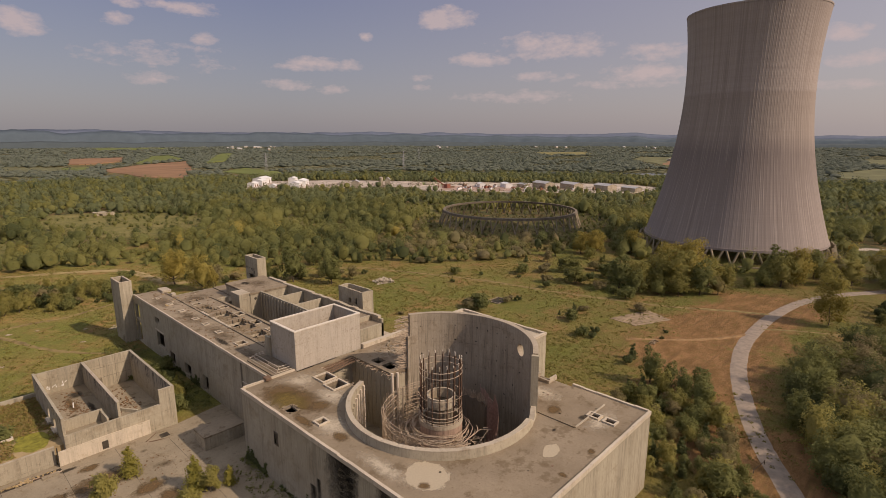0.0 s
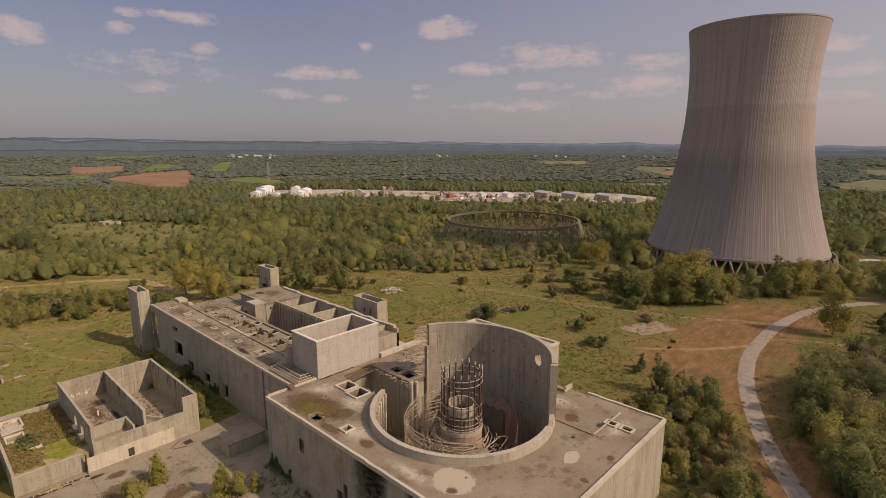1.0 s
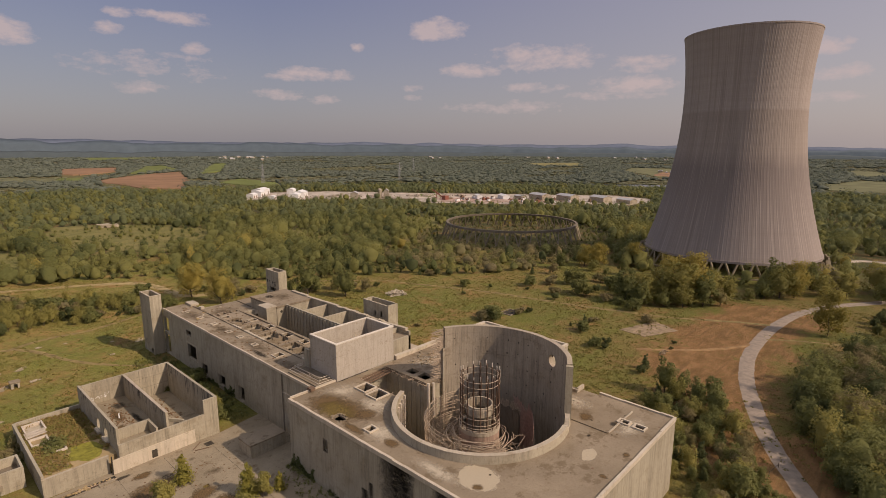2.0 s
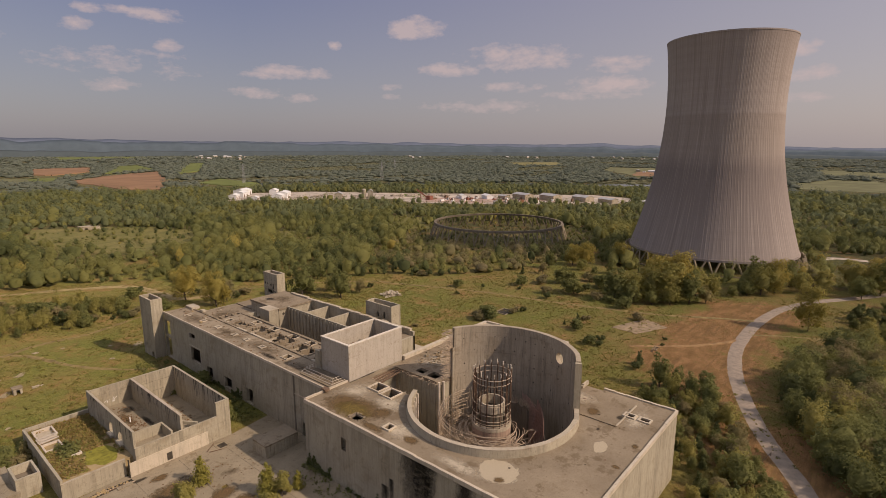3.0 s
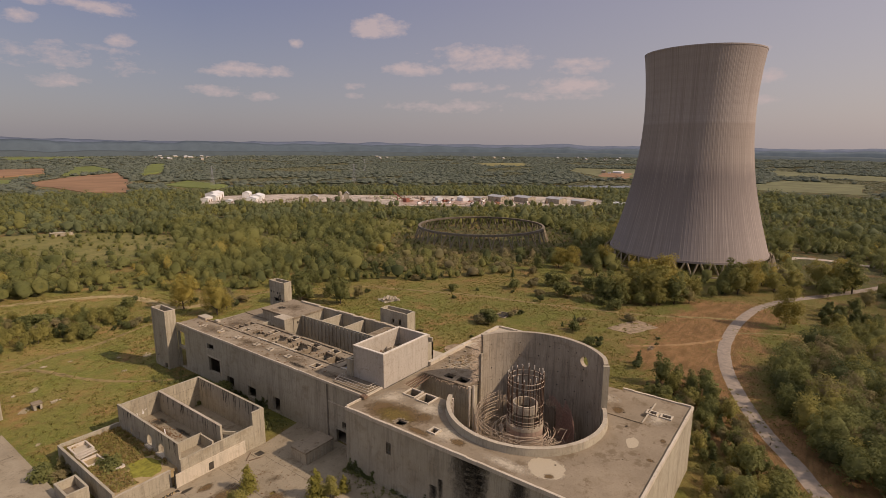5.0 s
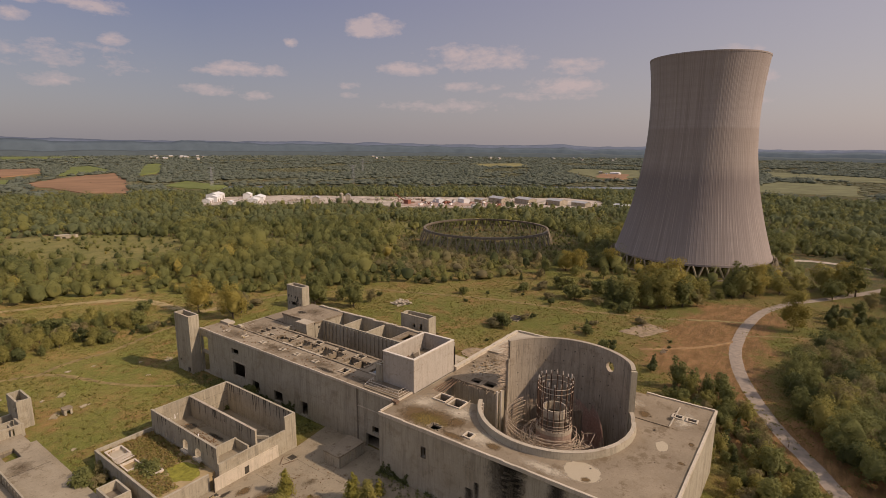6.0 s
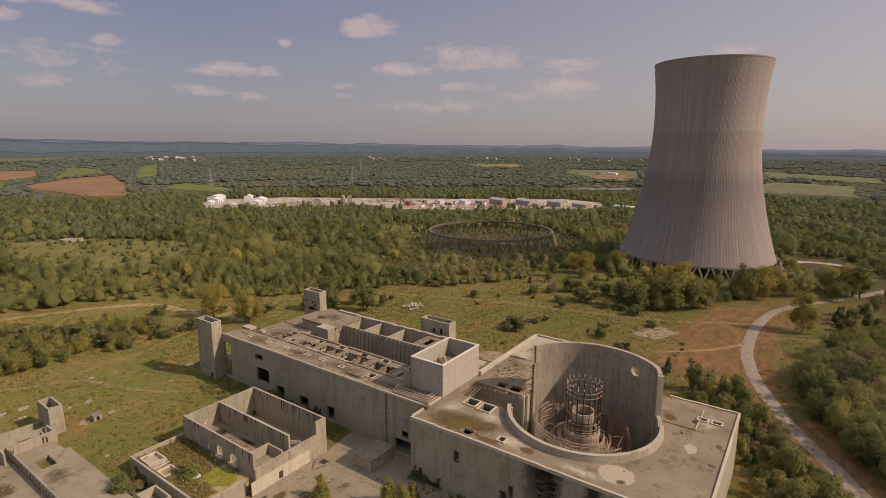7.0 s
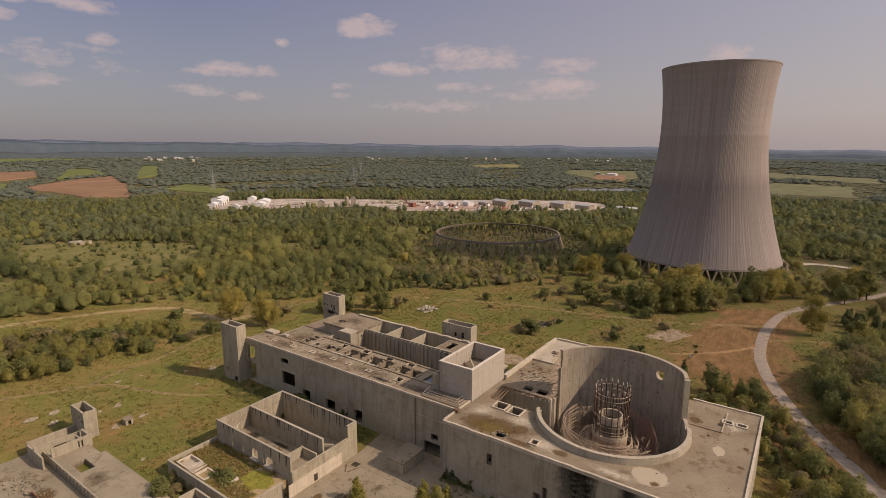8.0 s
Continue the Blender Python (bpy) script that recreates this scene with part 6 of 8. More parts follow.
def yard():
    t = thing("planter_yard", (-71, 95, 1.0), "walled yard of soil and weeds on a raised concrete base", "walled yard")
    build("wall", Geo().slab("x", -79.2, 0.6, 76.0, 111.6, 0.9, 7.0), CONC, t)
    build("wall", Geo().slab("y", 111.0, 0.6, -78.6, -63.2, 0.9, 7.1), CONC, t)
    build("wall", Geo().slab("y", 75.8, 0.6, -79.2, -65.2, 0.9, 6.0), CONC, t)
    build("wall_rim", Geo().box(-79.25, -65.2, 75.75, 76.45, 6.0, 6.12), PALE, t, "pale rim")
    build("soil", Geo().box(-78.6, -63.2, 76.4, 100.5, 1.0, 5.8), SOIL, t, "brown soil")
    build("soil", Geo().box(-78.6, -63.2, 100.5, 111.0, 1.0, 5.2), SOIL, t, "brown soil")
    blot("moss", -68.6, 83.2, 3.9, 5.0, 5.83, MOSS, t, 70.0, "bright green algae sheet")
    # white lined basins with fallen slats
    for x0, x1, y0, y1 in ((-77.6, -72.8, 103.2, 109.6), (-77.8, -73.6, 94.6, 99.4), (-74.6, -71.4, 87.6, 91.0)):
        g = Geo().slab("z", 5.2, 1.2, x0, x1, y0, y1, [(x0 + 0.4, x1 - 0.4, y0 + 0.4, y1 - 0.4)])
        build("basin", g, LIGHTPATCH, t, "pale painted basin")
        build("basin_floor", Geo().box(x0 + 0.4, x1 - 0.4, y0 + 0.4, y1 - 0.4, 5.2, 5.5), PALE, t)
    gen = random.Random(6)
    for k in range(8):
        y = 99.8 + 0.5 * k
        build("slat", Geo().beam((-78.0, y, 6.5), (-73.4, y + gen.uniform(-0.5, 0.5), 6.55 + gen.uniform(0, 0.3)), 0.22, 0.08), LIGHTPATCH, t)
    t2 = thing("concrete_hut", (-84, 92, 1.0), "small roofless concrete hut in the scrub", "hut")
    for q in ((-86, -85.5, 85, 93), (-81.5, -81, 85, 93)):
        build("wall", Geo().slab("x", q[0], 0.5, q[2], q[3], 0.8, 6.6), CONC, t2)
    for y in (85, 92.5):
        build("wall", Geo().slab("y", y, 0.5, -85.5, -81.5, 0.8, 6.6), CONC, t2)
    build("floor", Geo().box(-85.5, -81.5, 85.5, 92.5, 0.8, 4.2), DARKC, t2)


yard()


def loading_box():
    t = thing("loading_dock", (-32.6, 58, 1.2), "low ribbed concrete box beside the wing", "dock")
    # darker top colour stands for dirt and for part of the shade on it
    build("body", Geo().slab("z", 4.7, 0.4, -37.9, -27.4, 54.8, 61.4), ROOFW, t)
    for q in (("x", -37.8, 0.4, 54.9, 61.3), ("x", -27.9, 0.4, 54.9, 61.3), ("y", 54.9, 0.4, -37.4, -27.9), ("y", 60.9, 0.4, -37.4, -27.9)):
        build("wall", Geo().slab(q[0], q[1], q[2], q[3], q[4], 0.9, 4.7), CONC, t)
    for k in range(9):
        x = -37.4 + 1.1 * k
        build("rib", Geo().box(x, x + 0.3, 54.7, 54.9, 1.0, 4.7), CONC, t)


loading_box()


def field_shed():
    t = thing("field_shed", (-73, 151, 3.0), "tiny concrete hut with a dark doorway in the grass", "hut")
    build("wall", Geo().slab("x", -74.1, 0.25, 149.4, 152.0, 2.6, 5.0), CONC, t)
    build("wall", Geo().slab("x", -71.9, 0.25, 149.4, 152.0, 2.6, 5.0), CONC, t)
    build("wall", Geo().slab("y", 149.4, 0.25, -73.85, -71.9, 2.6, 5.0, [(-73.3, -72.3, 2.6, 4.6)]), CONC, t)
    build("wall", Geo().slab("y", 151.75, 0.25, -73.85, -71.9, 2.6, 5.0), CONC, t)
    build("roof", Geo().box(-74.3, -71.4, 149.2, 152.2, 5.0, 5.25), ROOFC, t)
    build("inside", Geo().box(-73.85, -71.9, 149.65, 151.75, 2.6, 2.8), DARKC, t)


field_shed()


def fore_ruin():
    t = thing("sunken_ruin", (-92, 130, 2.0), "ruined concrete slab building with a broken stair shaft", "ruin")
    build("slab", Geo().slab("z", 3.2, 0.8, -97.2, -87.0, 84.0, 145.5, [(-95.0, -91.2, 130.6, 137.8)]), APRON, t)
    build("slab_edge", Geo().box(-87.0, -85.4, 84.0, 138, 2.6, 3.7), APRON, t)
    build("pit_side", Geo().slab("z", 0.6, 2.6, -95.6, -90.6, 130.0, 138.4, [(-95.0, -91.2, 130.6, 137.8)]), DARKC, t)
    build("wall", Geo().slab("x", -97.6, 0.4, 84.0, 152.0, 0.4, 4.4), CONC, t)
    rib = None
    for k in range(24):
        y = 86 + 2.4 * k
        if rib is None:
            rib = build("rib", Geo().box(-97.85, -97.6, y, y + 0.35, 0.4, 4.2), CONC, t).data
        else:
            shared("rib", rib, t, Matrix.Translation((0, 2.4 * k, 0)))
    build("wall", Geo().slab("y", 145.5, 0.5, -97.2, -86.0, 0.4, 7.2, [(-90.0, -88.6, 4.0, 6.4)]), CONC, t)
    build("wall", Geo().slab("y", 152.0, 0.5, -99.6, -86.0, 0.4, 6.4, [(-94.5, -91.0, 2.0, 4.6)]), CONC, t)
    build("wall", Geo().slab("y", 158.0, 0.6, -99.6, -85.6, 0.4, 6.2), CONC, t)
    build("wall", Geo().slab("x", -99.8, 0.5, 145.6, 158.0, 0.4, 5.6), CONC, t)
    build("wall", Geo().slab("x", -87.2, 0.6, 146.0, 150.6, 0.4, 7.6), CONC, t)
    build("wall", Geo().slab("x", -89.4, 0.5, 146.0, 149.0, 0.4, 7.0), CONC, t)
    build("lower_floor", Geo().box(-125, -97.8, 84.0, 160.0, 0.6, 1.6), APRON, t)
    for k, (x, y, rx, ry, z) in enumerate(((-93, 124, 3.5, 5.5, 4.0), (-104, 132, 3, 4, 1.6), (-108, 122, 3, 5, 1.6))):
        blot("stain", x, y, rx, ry, z + 0.012, STAINM if k % 2 else SOFTSTAIN, t, 90.0 + k)
    build("joint", Geo().box(-97.2, -87.0, 121.0, 121.12, 4.0, 4.02), DARK_STAIN_HOLE, t)
    stair_tower(-86.0, -82.0, 150.6, 160.4, 1.0, 12.7, "broken concrete stair shaft with an open top", [(153.0, 154.2, 9.5, 10.6), (151.6, 152.6, 8.6, 9.8)], [], 0.16)
    gen = random.Random(44)
    rubble_heap(-106, 140, 6, 12, 1.6, 200, 0.08, 0.35, 45, APRON, "reddish rubble on the sunken floor", 0.8)
    tb = thing("brick_wall", (-106, 126, 1.6), "broken low brick wall among rubble", "wall")
    brick = None
    red = plain("old red brick", (0.30, 0.16, 0.10), 0.95, 0, 0.25, 2.0, 0.5)
    for r in range(5):
        for k in range(24):
            if gen.random() < 0.12 + 0.1 * r:
                continue
            y = 120 + 0.62 * k + 0.31 * (r % 2)
            if brick is None:
                brick = build("brick", Geo().box(-106.2, -105.9, y, y + 0.58, 1.6 + 0.3 * r, 1.88 + 0.3 * r), red, tb)
                y00 = y
            else:
                shared("brick", brick.data, tb, Matrix.Translation((0, y - y00, 0.3 * r)))


fore_ruin()
patch("pavement", [(-97, 20), (-97, 74), (-66, 75.5), (-38, 74), (-24, 76), (-24, 45), (-30, 44), (-30, 10)], APRON, "cracked stained concrete apron", "pavement", 0.32)
for k, (x, y, rx, ry, m) in enumerate(((-48.9, 66.5, 1.0, 0.8, SOFTSTAIN), (-56, 63.7, 1.6, 1.0, SOFTSTAIN), (-60, 68, 3.0, 1.6, STAINM), (-52, 50, 4, 3, STAINM), (-70, 60, 5, 3, STAINM), (-64, 71, 2.4, 0.8, MOULD), (-47, 57, 3, 2, SOFTSTAIN), (-60, 60, 8, 5, STAINM), (-75, 50, 5, 4, SOFTSTAIN), (-50, 44, 3, 3, STAINM), (-84, 66, 7, 5, STAINM))):
    tagged(blot("pavement_stain", x, y, rx, ry, terrain(x, y) + 0.34, m, None, 140.0 + k), "dark stain on the cracked apron", "stain", kind="structure")


for k in range(5):
    x = -88 + 11.5 * k
    g = Geo()
    for j in range(9):
        y0, y1 = 24 + 5.4 * j, 24 + 5.4 * (j + 1)
        z = max(terrain(x, y0), terrain(x, y1)) + 0.332
        g.face([(x, y0, z), (x + 0.07, y0, z), (x + 0.07, y1, z), (x, y1, z)])
    tagged(build("pavement_joint", g, DARK_STAIN_HOLE), "dark weedy joint in the concrete apron", "joint", kind="structure")


def apron_bits():
    t = thing("floor_hatch", (-42.3, 70.4, 1.4), "open square hatch in the apron with loose rails", "hatch")
    z = terrain(-42, 70) + 0.33
    build("curb", Geo().slab("z", z, 0.12, -44.0, -40.6, 68.6, 72.2, [(-43.4, -41.2, 69.2, 71.6)]), APRON, t)
    # dark sheet laid on the apron paints the shade in the hatch
    build("opening", Geo().box(-43.4, -41.2, 69.2, 71.6, z, z + 0.02), DARK_STAIN_HOLE, t)
    build("rail", Geo().beam((-46.8, 70.2, z + 0.2), (-43.6, 72.8, z + 0.2), 0.15, 0.15), STEEL, t)
    build("rail", Geo().beam((-46.4, 69.6, z + 0.15), (-43.2, 68.4, z + 0.2), 0.15, 0.15), STEEL, t)
    t = thing("pipe_trench", (-70, 72.4, 1.4), "half-covered pipe trench with rusty pipes", "trench")
    z = terrain(-70, 72) + 0.32
    for k in range(4):
        build("pipe", Geo().bar((-76 + 2.2 * k, 72.9 - 0.25 * k, z + 0.15), (-71 + 2.0 * k, 72.4 - 0.3 * k, z + 0.18), 0.16, 8), (STEEL, BARS)[k % 2], t)
    build("slab_cover", Geo().box(-69, -65.6, 70.6, 72.0, z, z + 0.3), APRON, t)
    # dark sheet on the surface paints the trench's shaded bottom
    build("trench_floor", Geo().box(-77, -65, 71.8, 73.4, z, z + 0.015), DARK_STAIN_HOLE, t)


apron_bits()
rubble_heap(-57, 96, 4.5, 13, 6.0, 170, 0.08, 0.3, 61, LITTER, "brown rotten litter on the building floor", 0.12)
rubble_heap(-45, 95, 5, 13, 2.8, 120, 0.08, 0.35, 62, LITTER, "brown litter on the sunken floor", 0.15)
rubble_heap(-20, 147.4, 2.2, 1.6, 1.4, 40, 0.2, 0.7, 63, PALE, "pale broken slabs in the open doorway", 1.2)
rubble_heap(-55, 58, 26, 12, 1.45, 160, 0.05, 0.2, 64, LITTER, "scattered small debris on the apron", 0.05)
rubble_heap(-72, 72.6, 6, 1.0, 1.5, 60, 0.1, 0.35, 51, SOIL, "crumbled concrete along the yard wall", 0.3)
rubble_heap(116, 2, 4, 1.5, 0.2, 40, 0.15, 0.45, 52, PAD, "small pale rubble heap in brown earth", 0.3)
rubble_heap(101, 149, 5, 6, 1.0, 90, 0.2, 0.8, 53, PALE, "pale broken concrete heap in the grass", 0.4)


for k, (x, y, rx, ry) in enumerate(((-59.6, 189, 1.6, 1.2), (-50.4, 189, 1.2, 0.9), (-40.3, 164, 1.8, 0.8), (-68.9, 167.4, 3.6, 1.2), (-84.8, 180.4, 3.2, 1.8), (-76.2, 151.4, 3.6, 1.4), (-67.5, 151.9, 3.0, 0.8), (-80.2, 124.4, 1.2, 0.8), (-74.7, 167.8, 1.6, 0.6), (-35.5, 180.6, 1.4, 0.8), (-91.6, 181.1, 3.4, 2.0), (-26.7, 174.1, 3.4, 1.8), (-88, 172, 3, 1.4))):
    tagged(blot("slab_fragment", x, y, rx, ry, terrain(x, y) + 0.14, BAREPATCH, None, 300.0 + k, turn=0.9), "pale patch of bare crushed concrete in the grass", "bare patch", kind="structure")
    if k % 2 == 0:
        rubble_heap(x, y, rx * 0.6, ry * 0.6, terrain(x, y) + 0.05, 12, 0.12, 0.4, 320 + k, PALE, "few pale concrete lumps in the grass", 0.15)


def meadow_ruin():
    t = thing("meadow_ruin", (66, 560, terrain(66, 560)), "low pale ruined concrete hut in the far meadow", "ruin")
    z = terrain(66, 560)
    build("wall", Geo().slab("y", 556, 0.6, 58, 76, z, z + 3.4, [(62, 65, z, z + 2.4), (70, 72, z + 1.0, z + 2.4)]), PALE, t)
    build("wall", Geo().slab("y", 564, 0.6, 58, 76, z, z + 2.6), CONC, t)
    for x in (58, 75.4):
        build("wall", Geo().slab("x", x, 0.6, 556.6, 564, z, z + 3.0), CONC, t)
    build("roof_slab", Geo().slab("z", z + 3.4, 0.4, 57.6, 69, 555.6, 564.4), PALE, t)


meadow_ruin()


def pond_box():
    t = thing("drain_box", (118, 84, 0.5), "sunken concrete drain box in the grass", "drain box")
    z = terrain(118, 82)
    build("rim", Geo().slab("z", z - 0.1, 0.5, 113, 122, 77, 84, [(113.5, 121.5, 77.5, 83.5)]), APRON, t)
    build("water", Geo().box(113.5, 121.5, 77.5, 83.5, z - 0.08, z + 0.02), DARK_STAIN_HOLE, t)


pond_box()

# ---- the works across the river flat ----
def works_shed(x, y, w, d, h, turn, wall_mat, roof_mat, label):
    """A gabled industrial shed with doors along its long side."""
    t = thing("works_shed", (x, y, terrain(x, y) + 0.3), label, "shed", "sheds of the distant works")
    o = ORIGIN[t]
    g = Geo()
    hw, hd, r = w / 2, d / 2, h * 0.3
    P = lambda a, b, c: (o.x + a, o.y + b, o.z + c)
    g.face([P(-hw, -hd, 0), P(hw, -hd, 0), P(hw, -hd, h), P(-hw, -hd, h)])
    g.face([P(hw, hd, 0), P(-hw, hd, 0), P(-hw, hd, h), P(hw, hd, h)])
    for s in (-1, 1):
        g.face([P(s * hw, -hd, 0), P(s * hw, hd, 0), P(s * hw, hd, h), P(s * hw, 0, h + r), P(s * hw, -hd, h)])
    shell = build("wall", g, wall_mat, t)
    for s in (-1, 1):
        g = Geo()
        a = [P(-hw - 0.5, s * (hd + 0.6), h - 0.25), P(hw + 0.5, s * (hd + 0.6), h - 0.25), P(hw + 0.5, 0, h + r + 0.1), P(-hw - 0.5, 0, h + r + 0.1)]
        g.face(a)
        g.face([(p[0], p[1], p[2] + 0.3) for p in a])
        for k in range(4):
            p, q = a[k], a[(k + 1) % 4]
            g.face([p, q, (q[0], q[1], q[2] + 0.3), (p[0], p[1], p[2] + 0.3)])
        build("roof", g, roof_mat, t)
    for k in range(2):
        a = -hw * 0.5 + hw * k
        build("door", Geo().box(o.x + a - 2, o.x + a + 2, o.y - hd - 0.08, o.y - hd, o.z, o.z + h * 0.62), STEEL, shell, "dark rusty door")
    t.rotation_euler = (0, 0, radians(turn))
    return t


for x, y, w, d, h, turn, k in ((372, 800, 34, 20, 9, 40, 0), (352, 770, 22, 16, 8, 40, 0), (330, 752, 18, 12, 6, 40, 0), (415, 770, 16, 12, 8, 40, 0), (392, 705, 30, 18, 9, 45, 0), (372, 690, 22, 16, 7, 45, 0), (340, 705, 12, 9, 5, 45, 0),
                               (440, 620, 16, 12, 9, 45, 1), (478, 585, 10, 8, 12, 45, 1), (606, 440, 22, 12, 6, 60, 0), (578, 470, 14, 10, 6, 60, 0),
                               (640, 392, 34, 18, 8, 70, 1), (655, 350, 34, 18, 8, 70, 1), (668, 300, 30, 18, 8, 70, 1), (676, 262, 28, 14, 6, 70, 1), (690, 200, 40, 12, 5, 75, 0), (625, 420, 20, 10, 5, 70, 1)):
    works_shed(x, y, w, d, h, turn, WHITE if k == 0 else PALE, WHITE if k == 0 else GREYROOF, "white metal industrial shed on a gravel yard" if k == 0 else "grey roofed industrial shed on a gravel yard")


for x, y, w, d, h, turn, k in ((1712, 596, 30, 14, 6, 20, 1), (1700, 540, 34, 15, 6, 75, 0), (1668, 560, 14, 9, 4, 20, 0)):
    works_shed(x, y, w, d, h, turn, WHITE if k == 0 else PALE, WHITE if k == 0 else GREYROOF, "long low barn of a distant farm in pale fields")


def silo(x, y, r, h):
    t = thing("silo", (x, y, terrain(x, y) + 0.3), "pale round storage silo at the distant works", "silo", "silos of the distant works")
    o = ORIGIN[t]
    g = Geo()
    n = 16
    for z0, z1, r0, r1 in ((0, h, r, r), (h, h + r * 0.6, r + 0.15, 0.2)):
        for k in range(n):
            a, b = k * math.tau / n, (k + 1) * math.tau / n
            g.face([(o.x + r0 * math.cos(a), o.y + r0 * math.sin(a), o.z + z0), (o.x + r0 * math.cos(b), o.y + r0 * math.sin(b), o.z + z0), (o.x + r1 * math.cos(b), o.y + r1 * math.sin(b), o.z + z1), (o.x + r1 * math.cos(a), o.y + r1 * math.sin(a), o.z + z1)])
    build("drum", g, PALE, t)
    build("ladder", Geo().bar((o.x - r - 0.2, o.y, o.z), (o.x - r - 0.2, o.y, o.z + h), 0.2, 4), STEEL, t)


silo(470, 592, 3.2, 15)
silo(477, 600, 2.6, 12)
silo(428, 640, 2.6, 8)


def crusher(x, y):
    """Red conveyor and machine at the quarry works."""
    t = thing("conveyor", (x, y, terrain(x, y)), "red painted steel conveyor and crusher at the works", "conveyor")
    z = terrain(x, y)
    build("boom", Geo().beam((x, y, z + 2), (x - 12, y + 16, z + 17), 1.6, 1.8), REDM, t)
    build("hopper", Geo().box(x - 3, x + 5, y - 4, y + 4, z + 0.3, z + 7), REDM, t)
    for a, b in (((x - 4, y + 5, z + 6), (x - 4, y + 5, z)), ((x - 8, y + 11, z + 12), (x - 6, y + 12, z)), ((x - 8, y + 11, z + 12), (x - 10, y + 10, z))):
        build("strut", Geo().bar(a, b, 0.4, 5), REDM, t)
    build("base", Geo().box(x + 5, x + 16, y - 3, y + 2, z + 0.2, z + 3), STEEL, t)


crusher(528, 500)
gen = random.Random(77)
for k in range(58):
    f = gen.random()
    x, y = 545 + 90 * f + gen.uniform(-38, 38), 490 - 190 * f + gen.uniform(-26, 26)
    t = thing("machinery", (x, y, terrain(x, y) + 0.3), "red-brown rusted plant machinery on the gravel yard", "machinery", "machines on the works yard")
    z = terrain(x, y) + 0.3
    w, d, h = gen.uniform(2, 9), gen.uniform(1.5, 4), gen.uniform(1.5, 4.5)
    build("body", Geo().box(x - w / 2, x + w / 2, y - d / 2, y + d / 2, z + 0.5, z + h), gen.choice((REDM, STEEL, STEEL, WHITE, GREYROOF)), t)
    build("skid", Geo().box(x - w / 2 - 0.4, x + w / 2 + 0.4, y - d / 2 - 0.2, y + d / 2 + 0.2, z, z + 0.5), STEEL, t)
    build("cab", Geo().box(x - w / 4, x, y - d / 3, y + d / 3, z + h, z + h + 1.2), STEEL, t)
for k in range(30):
    f = gen.random()
    x, y = 400 + 220 * f + gen.uniform(-20, 20), 700 - 200 * f + gen.uniform(-16, 16)
    rubble_heap(x, y, 7, 7, terrain(x, y) + 0.3, 26, 0.8, 2.2, 200 + k, GRAVEL, "heap of pale crushed stone", 2.5)


def pylon(x, y, h):
    t = thing("power_pylon", (x, y, terrain(x, y)), "tall grey steel lattice power pylon above the woods", "pylon", "pylons over the woods")
    z = terrain(x, y)
    for sx, sy in ((-1, -1), (1, -1), (1, 1), (-1, 1)):
        build("leg", Geo().bar((x + 3.2 * sx, y + 3.2 * sy, z), (x + 0.5 * sx, y + 0.5 * sy, z + h), 0.22, 4), GREYROOF, t)
    g = Geo()
    for k in range(6):
        a, b = k / 6, (k + 1) / 6
        wa, wb = 3.2 - 2.7 * a, 3.2 - 2.7 * b
        for (p, q), (r, s) in (((-1, -1), (1, -1)), ((1, -1), (1, 1)), ((1, 1), (-1, 1)), ((-1, 1), (-1, -1))):
            g.bar((x + wa * p, y + wa * q, z + h * a), (x + wb * r, y + wb * s, z + h * b), 0.12, 3)
            g.bar((x + wa * r, y + wa * s, z + h * a), (x + wb * p, y + wb * q, z + h * b), 0.12, 3)
    build("bracing", g, GREYROOF, t)
    for k in (0.72, 0.84, 0.96):
        build("cross_arm", Geo().beam((x - 6, y + 6, z + h * k), (x + 6, y - 6, z + h * k), 0.4, 0.4), GREYROOF, t)


pylon(520, 1060, 44)
pylon(800, 900, 46)
pylon(1180, 1240, 46)


def pole(x, y, h):
    t = thing("utility_pole", (x, y, terrain(x, y)), "weathered wooden utility pole beside the road", "pole")
    z = terrain(x, y)
    build("mast", Geo().bar((x, y, z - 0.3), (x, y, z + h), 0.16, 7), BARK, t)
    build("cross_arm", Geo().beam((x - 0.7, y + 0.7, z + h - 0.8), (x + 0.7, y - 0.7, z + h - 0.8), 0.14, 0.14), BARK, t)


pole(362, -92, 10)


def road_fence():
    t = thing("fence", (44, -46, 0), "leaning wooden post fence by the road", "fence")
    pts = [(56, -50), (50, -49), (44, -49.5), (38, -51), (32, -53)]
    for k, (x, y) in enumerate(pts):
        z = terrain(x, y)
        build("post", Geo().bar((x, y, z - 0.2), (x + 0.1, y, z + 1.3), 0.09, 5), BARK, t)
    for (x0, y0), (x1, y1) in zip(pts, pts[1:]):
        build("rail", Geo().beam((x0, y0, terrain(x0, y0) + 1.0), (x1, y1, terrain(x1, y1) + 1.0), 0.08, 0.12), BARK, t)


road_fence()
# wire fence along the hedge in the left pasture
t = thing("fence", (-30, 208, 2), "thin post and wire fence across the pasture", "fence")
FP = [(-104 + 5.6 * k, 214 - 0.9 * math.sin(k * 0.5) - 0.35 * k) for k in range(20)]
for x, y in FP:
    z = terrain(x, y)
    build("post", Geo().bar((x, y, z - 0.2), (x, y, z + 1.4), 0.07, 5), TRACK, t)
for (x0, y0), (x1, y1) in zip(FP, FP[1:]):
    build("wire", Geo().bar((x0, y0, terrain(x0, y0) + 1.2), (x1, y1, terrain(x1, y1) + 1.2), 0.015, 3), TRACK, t)

# scattered farm buildings and town far off
gen = random.Random(91)
